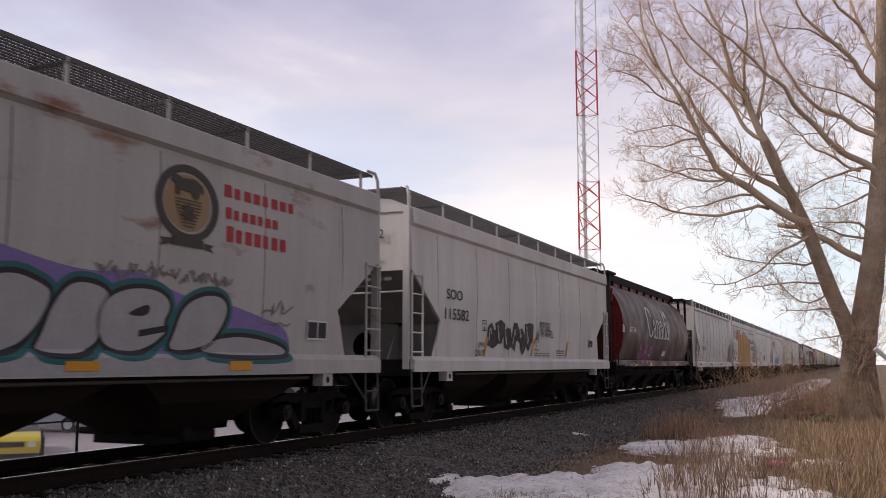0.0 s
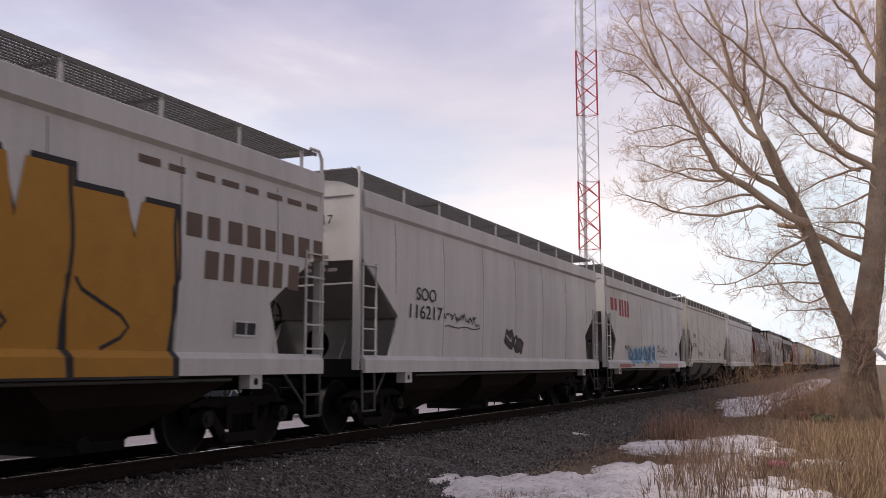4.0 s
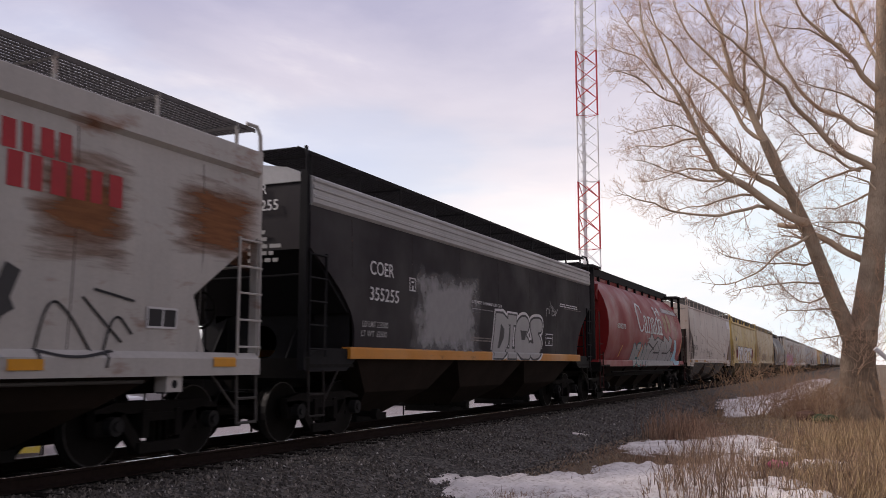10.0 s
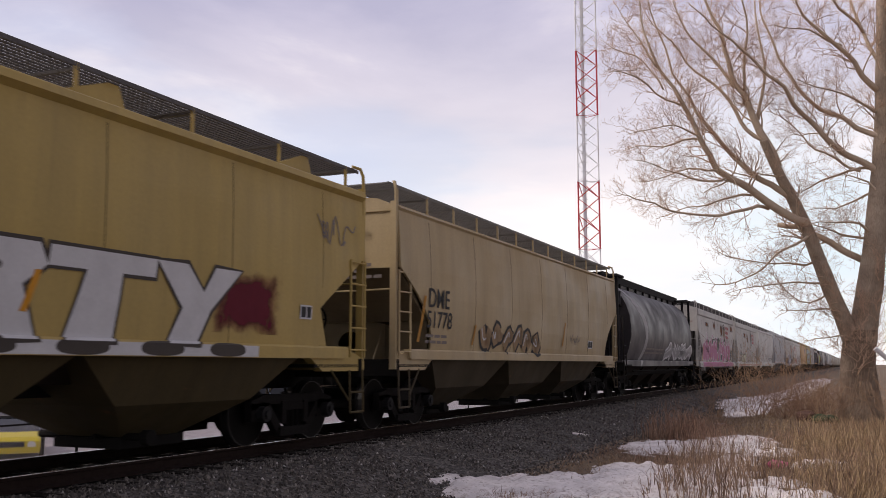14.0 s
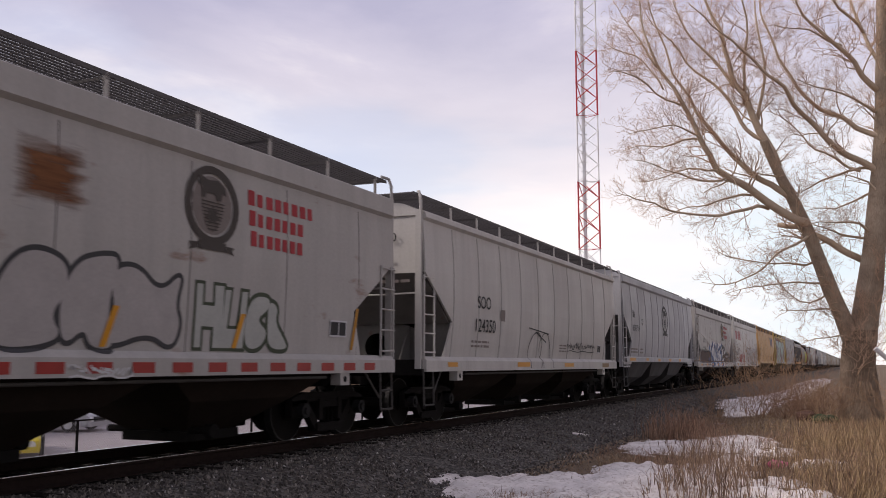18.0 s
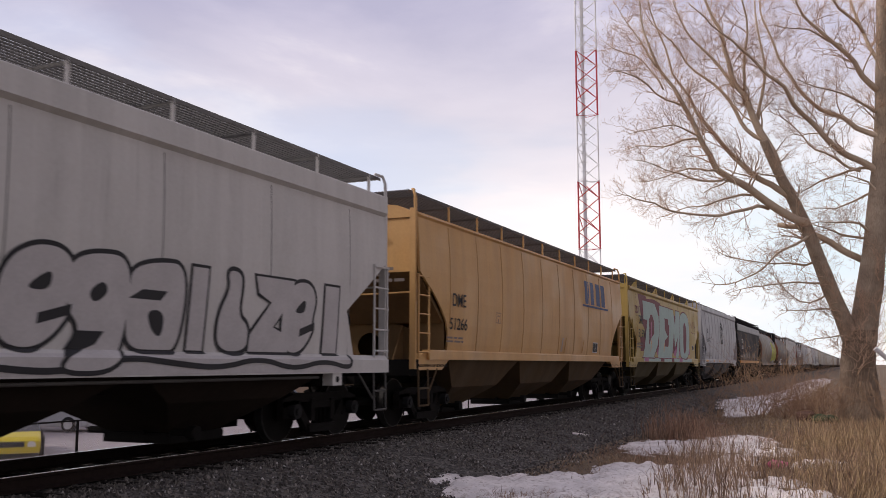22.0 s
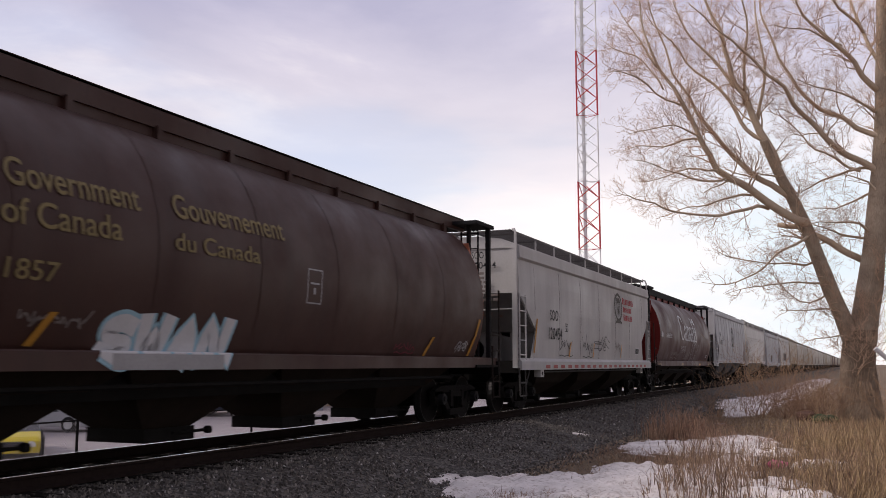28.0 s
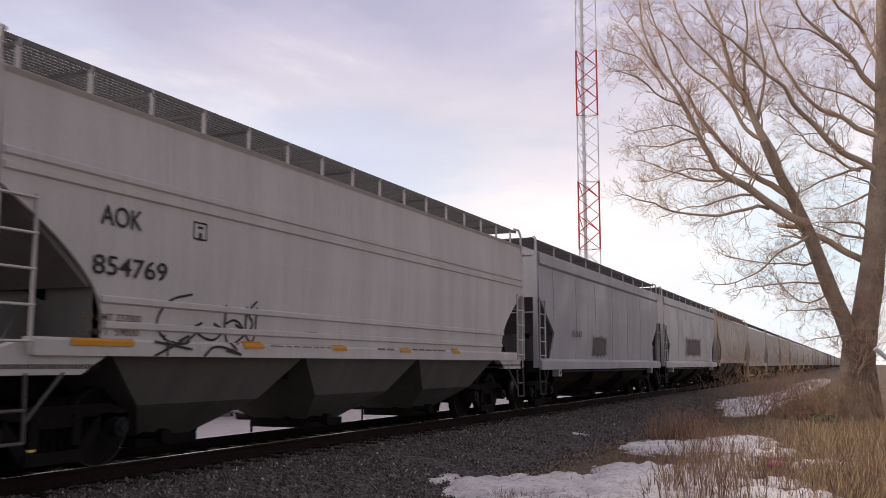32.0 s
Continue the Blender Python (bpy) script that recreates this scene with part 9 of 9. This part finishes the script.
            for k in range(nb):
                o, g = Flat(), Flat()
                a = s0 + cell * k + wd * 0.5
                top = z1 - wd * 0.5 - (z1 - z0) * r.uniform(0, 0.12)
                p = letter_path(r, a, s0 + cell * (k + 1.08) - wd * 0.5, z0 + wd * 0.5, top)
                o.ribbon(p, wd * 1.38 + 0.05, 0.0003 * k)
                g.ribbon(p, wd, 0.0003 * k)
                hl = Flat()
                hl.ribbon([(q[0] - wd * 0.2, q[1] + wd * 0.15) for q in p[2:9]], wd * 0.14)
                put(hl, "graffiti_shine", "s_white" if x[0] != "s_white" else "s_sky", off=0.0145)
                put(o, "graffiti_outline", x[1], off=0.008)
                put(g, "graffiti", x[0], off=0.0115)


def end_numbers(car, kind, pitch, rows):
    """The car's number and rows of small stencilling on the end that faces the camera."""
    words = [row[7] for row in rows if row[1] == "text"]
    nums = [w for w in words if w.isdigit() and len(w) > 4]
    if kind == "C" or not nums:
        return
    y = -(pitch / 2 - 0.62) + 0.09 - 0.062
    ink = "s_white" if kind == "K" else "s_black"
    lines = [w for w in words[:2] if w.isalpha() and len(w) < 5] + nums[:1]
    z = 4.0
    for w in lines:
        f = Flat()
        wd = 0.11 * len(w)
        f.letters(w, 0.0, 0.3, 0.3 + wd, z - 0.17, z)
        for v in f.bm.verts:
            v.co = (v.co.x, y - 0.006, v.co.y)
        me = bpy.data.meshes.new("lettering")
        f.bm.to_mesh(me)
        f.bm.free()
        me.materials.append(M[ink])
        part("lettering", me, None, car)
        z -= 0.26
    r = random.Random(int(nums[0]))
    f = Flat()
    for k in range(7):
        a = 0.42
        n = 1 + k // 2
        for q in range(n):
            b = a + r.uniform(0.08, 0.22)
            f.rect(a, b, z - 0.06, z)
            a = b + 0.04
        z -= 0.11
    for v in f.bm.verts:
        v.co = (v.co.x, y - 0.006, v.co.y)
    me = bpy.data.meshes.new("stencil_bar")
    f.bm.to_mesh(me)
    f.bm.free()
    me.materials.append(M["s_faint" if kind != "K" else "s_grey"])
    part("stencil_bar", me, None, car)


M["rust"] = plain("rust_patch", (0.15, 0.055, 0.028), 0.9, 0.0, 0.55, 2.5, 0.2)
for i in range(NEAR):
    rows = [row for row in DECO if row[0] == i]
    if rows:
        apply_deco(TRAIN[i], CARS[i][0], JOINTS[i + 1] - JOINTS[i], rows, i)
        end_numbers(TRAIN[i], CARS[i][0], JOINTS[i + 1] - JOINTS[i], rows)


# ---- the yard behind the track ----
def fence():
    f = new("chain_link_fence")
    tagged(f, "low chain-link fence with dark posts along the yard", "fence")
    fx, top = -17.0, -0.14
    ys = [9.97 + 3.51 * k for k in range(13)]
    bm0 = B()
    tube(bm0, [(0, 0, -1.8), (0, 0, top + 0.02)], 0.035, 6)
    post = mesh_of("post", bm0, "under")
    for y in ys:
        p = part("post", post, None, f)
        p.location = (fx, y, 0)
    bm = B()
    tube(bm, [(fx, ys[0], top), (fx, ys[-1], top)], 0.022, 5)
    part("top_rail", bm, "under", f)
    verts, faces = [], []
    h, w = 0.96, 0.0035
    n = int((ys[-1] - ys[0]) / 0.075)
    for k in range(n):
        y = ys[0] + k * 0.075
        for s in (1, -1):
            b = len(verts)
            y2 = y + s * h
            if y2 < ys[0] or y2 > ys[-1]:
                continue
            verts += [(fx + 0.004 * s, y - w, -1.10), (fx + 0.004 * s, y + w, -1.10), (fx + 0.004 * s, y2 + w, -1.10 + h), (fx + 0.004 * s, y2 - w, -1.10 + h)]
            faces.append((b, b + 1, b + 2, b + 3))
    me = bpy.data.meshes.new("wire_mesh")
    me.from_pydata(verts, [], faces)
    me.materials.append(plain("galvanised_wire", (0.55, 0.54, 0.56), 0.4, 0.6, 0.15))
    tagged(part("wire_mesh", me, None, f, "woven galvanised wire"), kind="stuff")


fence()
M["tyre"] = plain("tyre_rubber", (0.018, 0.018, 0.019), 0.9)
M["rim"] = plain("alloy_rim", (0.5, 0.5, 0.52), 0.35, 0.7)
M["lamp_glass"] = plain("lamp_glass", (0.75, 0.76, 0.78), 0.15)
M["chrome"] = plain("chrome", (0.6, 0.6, 0.62), 0.2, 1.0)


def parked(name, label, at, turn, rgb, shape, stripe=None):
    """A parked vehicle, nose along its own +y. shape: sports, car, suv or pickup."""
    v = new(name)
    tagged(v, label, "vehicle", "parked vehicles")
    mat = plain("car_lacquer", rgb, 0.3, 0.1, 0.06, 2.0)
    L, W, clear = {"sports": (2.15, 0.92, 0.15), "car": (2.2, 0.88, 0.22), "suv": (2.35, 0.93, 0.30), "pickup": (2.75, 0.98, 0.38)}[shape]
    hood, belt, roof = {"sports": (0.66, 0.74, 1.14), "car": (0.78, 0.86, 1.32), "suv": (1.05, 1.12, 1.75), "pickup": (1.15, 1.22, 1.9)}[shape]
    bm = B()
    prism(bm, [(-L, clear + 0.12), (-L + 0.1, clear), (L - 0.12, clear), (L, clear + 0.15), (L, hood - 0.18), (L - 0.15, hood - 0.03), (L - 1.25, hood + 0.06), (-L + 0.35, belt), (-L, belt - 0.1)], "x", -W, W)
    bmesh.ops.bevel(bm, geom=bm.edges[:], offset=0.05, segments=2, affect="EDGES")
    part("body", bm, mat, v)
    cab = {"sports": (-1.3, -0.6, 0.0, 0.85), "car": (-1.55, -1.0, 0.1, 0.95), "suv": (-2.2, -2.0, 0.35, 1.05), "pickup": (-0.75, -0.6, 0.75, 1.3)}[shape]
    bm = B()
    lo = [(-W + 0.04, cab[0]), (W - 0.04, cab[0]), (W - 0.04, cab[3]), (-W + 0.04, cab[3])]
    hi = [(-W + 0.2, cab[1]), (W - 0.2, cab[1]), (W - 0.2, cab[2]), (-W + 0.2, cab[2])]
    va = [bm.verts.new((*p, belt - 0.03)) for p in lo]
    vb = [bm.verts.new((*p, roof)) for p in hi]
    for k in range(4):
        bm.faces.new((va[k], va[(k + 1) % 4], vb[(k + 1) % 4], vb[k]))
    bm.faces.new(vb)
    bm.faces.new(va)
    part("window", bm, "glass", v, "dark window glass")
    bm = B()
    box(bm, -W + 0.18, W - 0.18, cab[1] - 0.03, cab[2] + 0.05, roof - 0.03, roof + 0.04)
    part("roof", bm, "glass" if shape == "sports" else mat, v)
    for sx in (-1, 1):
        for a, b in ((cab[0], cab[1]), (cab[3], cab[2]), ((cab[0] + cab[3]) / 2 - 0.1, (cab[1] + cab[2]) / 2 - 0.1)):
            bm = B()
            tube(bm, [(sx * (W - 0.03), a, belt - 0.03), (sx * (W - 0.19), b, roof)], 0.045, 5)
            part("pillar", bm, "glass" if shape == "sports" else mat, v)
    rw = {"sports": 0.31, "car": 0.32, "suv": 0.37, "pickup": 0.40}[shape]
    for sx in (-1, 1):
        for y in (-L + 0.85, L - 0.9):
            bm = B()
            disc(bm, (y, rw), "x", rw, (sx * W - 0.12, sx * W + 0.03), 22)
            w = part("wheel", bm, "tyre", v)
            bm = B()
            disc(bm, (y, rw), "x", rw * 0.6, (sx * W + 0.031, sx * W + 0.045), 14)
            part("rim", bm, "rim", w)
        bm = B()
        disc(bm, (sx * (W - 0.25), hood - 0.26), "y", 0.12, (L - 0.04, L + 0.015), 12)
        part("headlight", bm, "lamp_glass", v)
        if stripe:
            bm = B()
            box(bm, sx * W - 0.012, sx * W + 0.012, -L + 0.4, L - 0.3, clear + 0.28, hood - 0.32)
            part("stripe", bm, stripe, v)
    bm = B()
    box(bm, -W + 0.45, W - 0.45, L - 0.02, L + 0.02, hood - 0.38, hood - 0.15)
    part("grille", bm, "glass", v)
    bm = B()
    box(bm, -W + 0.03, W - 0.03, L - 0.05, L + 0.08, clear + 0.02, clear + 0.2)
    part("bumper", bm, "chrome" if shape == "pickup" else mat, v)
    v.matrix_basis = pose(at[0], at[1], YARD + 0.03, 0, 0, turn)
    return v


parked("parked_car", "bright yellow sports car behind the fence", (-24.8, 21.9), -132, (0.62, 0.50, 0.03), "sports")
parked("pickup_truck", "white and red pickup truck parked in the yard", (-36.2, 37.0), -82, (0.58, 0.56, 0.57), "pickup", "redref")
parked("pickup_truck", "silver grey pickup truck parked in the yard", (-35.2, 42.3), -70, (0.42, 0.41, 0.42), "pickup")
parked("parked_car", "silver car parked in the snowy yard", (-31.5, 30.0), -75, (0.40, 0.40, 0.42), "car")
parked("parked_car", "silver blue sport utility vehicle in the yard", (-28.6, 42.5), -30, (0.22, 0.27, 0.34), "suv")
parked("parked_car", "dark blue sport utility vehicle in the yard", (-33.0, 43.0), 40, (0.05, 0.06, 0.09), "suv")
parked("parked_car", "white van parked at the yard's far end", (-29.7, 58.2), -20, (0.6, 0.6, 0.62), "suv")


def building(name, label, x0, x1, y0, y1, eave, ridge, wall, roof, openings, band=None):
    b = new(name)
    tagged(b, label, "building")
    bm = B()
    prism(bm, [(y0, GROUND - 1.2), (y1, GROUND - 1.2), (y1, eave), ((y0 + y1) / 2, ridge - 0.12), (y0, eave)], "x", x0, x1)
    part("wall", bm, wall, b)
    for s in (-1, 1):
        ya, yb = (y0 - 0.3, (y0 + y1) / 2) if s < 0 else (y1 + 0.3, (y0 + y1) / 2)
        bm = B()
        prism(bm, [(ya, eave - 0.1), (yb, ridge), (yb, ridge + 0.12), (ya, eave + 0.04)], "x", x0 - 0.25, x1 + 0.25)
        part("roof", bm, roof, b)
    for k, (ya, yb, za, zb) in enumerate(openings):
        bm = B()
        box(bm, x1 + 0.004, x1 + 0.05, ya, yb, za, zb)
        w = part("window", bm, "white", b)
        bm = B()
        box(bm, x1 + 0.05, x1 + 0.06, ya + 0.08, yb - 0.08, za + 0.08, zb - 0.08)
        part("pane", bm, "glass", w)
    if band:
        bm = B()
        box(bm, x1 + 0.002, x1 + 0.30, y0 - 0.3, y1 + 0.3, band[0], band[1])
        part("fascia", bm, band[2], b, "broad red fascia band")
    return b


M["wall_white"] = plain("white_cladding", (0.66, 0.65, 0.66), 0.7, 0.0, 0.12, 1.5)
M["wall_tan"] = plain("tan_stucco", (0.42, 0.31, 0.22), 0.85, 0.0, 0.15, 1.0)
M["roof_tan"] = plain("brown_shingle", (0.30, 0.20, 0.13), 0.9, 0.0, 0.25, 2.0)
M["roof_grey"] = plain("grey_shingle", (0.16, 0.155, 0.16), 0.9, 0.0, 0.25, 2.0)
M["red_fascia"] = plain("red_fascia", (0.50, 0.05, 0.025), 0.5, 0.0, 0.1, 2.0)
building("station_building", "white building with a broad red fascia band", -50, -37.3, 16.0, 36.0, 6.0, 7.6, "wall_white", "roof_grey", [(19, 21.5, 0.6, 2.6), (25, 27.5, 0.6, 2.6), (31, 33.5, 0.6, 2.6)], (3.4, 4.2, "red_fascia"))
for hx, hy, s, wl, rf in ((-36, 52, 0.9, "wall_tan", "roof_tan"), (-36, 70, 1.0, "wall_tan", "roof_tan"), (-60, 66, 1.1, "wall_white", "roof_grey"), (-52, 100, 1.2, "wall_white", "roof_tan"), (-34, 130, 1.2, "wall_tan", "roof_grey")):
    building("house", "low house with a pitched roof behind the yard", hx - 6 * s, hx + 4 * s, hy - 5 * s, hy + 5 * s, 1.3 * s, 3.0 * s, wl, rf, [(hy - 3, hy - 1.4, 0.1, 1.1), (hy + 1.2, hy + 2.8, 0.1, 1.1)])


# ---- white slatted panel and poles beside the tree ----
def slatted_panel():
    p = new("slatted_panel")
    tagged(p, "white slatted wooden panel propped with poles beside the tree", "panel")
    p.matrix_basis = Matrix.Translation(TREE + RGT * 0.32 - AWAY * 1.2) @ Matrix.Rotation(radians(23.8), 4, "Z")
    lean = 0.44
    for k in range(15):
        z = 0.02 + k * 0.088
        bm = B()
        x = 0.58 - z * lean * 0.95
        prism(bm, [(x, z), (x + 1.5, z - 0.06), (x + 1.5, z + 0.012), (x - 0.03, z + 0.072)], "y", -0.02, 0.02)
        part("slat", bm, "wall_white", p)
    for x in (0.04, 0.7, 1.4):
        bm = B()
        prism(bm, [(0.58 + x, 0), (0.65 + x, 0), (0.65 + x - 1.3 * lean, 1.33), (0.58 + x - 1.3 * lean, 1.33)], "y", 0.02, 0.06)
        part("batten", bm, "wall_white", p)
    for (xa, za), (xb, zb), r in (((-0.36, 2.30), (1.0, 1.08), 0.075), ((-0.02, 2.58), (1.0, 1.63), 0.05)):
        bm = B()
        tube(bm, [(xa, -0.1, za), (xb, -0.16, zb)], r, 8, r * 0.9)
        part("pole", bm, "wall_white", p, "weathered grey pole")
    bm = B()
    tube(bm, [(0.95, -0.13, 0), (0.95, -0.13, 1.9)], 0.05, 8)
    part("post", bm, "wall_white", p)


slatted_panel()

# ---- litter ----
M["pink"] = plain("pink_plastic", (0.55, 0.12, 0.22), 0.5)
bm = B()
bmesh.ops.create_icosphere(bm, subdivisions=2, radius=0.14)
rp = random.Random(3)
for v in bm.verts:
    v.co = Vector((v.co.x * 1.3, v.co.y, v.co.z * 0.6)) * rp.uniform(0.75, 1.15)
lit = new("plastic_bag", mesh_of("plastic_bag", bm, "pink"))
lit.location = (-1.35, 17.74, ground_z(-1.35, 17.74) + 0.09)
tagged(lit, "crumpled pink plastic bag in the snow", "litter")
for lx, ly, sz, rgb in ((-1.05, 30.6, 0.22, (0.045, 0.06, 0.03)), (-0.75, 30.7, 0.21, (0.05, 0.06, 0.032)), (-1.45, 31.3, 0.28, (0.10, 0.055, 0.04))):
    bm = B()
    bmesh.ops.create_icosphere(bm, subdivisions=2, radius=sz)
    for v in bm.verts:
        v.co = Vector((v.co.x * 1.25, v.co.y, v.co.z * 0.75)) * rp.uniform(0.8, 1.12)
    st = new("stump_log", mesh_of("stump_log", bm, plain("old_log", rgb, 0.9, 0.0, 0.4, 5.0, 0.6)))
    st.location = (lx, ly, ground_z(lx, ly) + sz * 0.45)
    tagged(st, "weathered mossy log lying at the tree's foot", "log")


def motions():
    for i, car in enumerate(TRAIN):
        y = start_y(i)
        walk(car, [(0, pose(TRACK_X, y, 0)), (32, pose(TRACK_X, y - SPEED * 32, 0))])


motions()
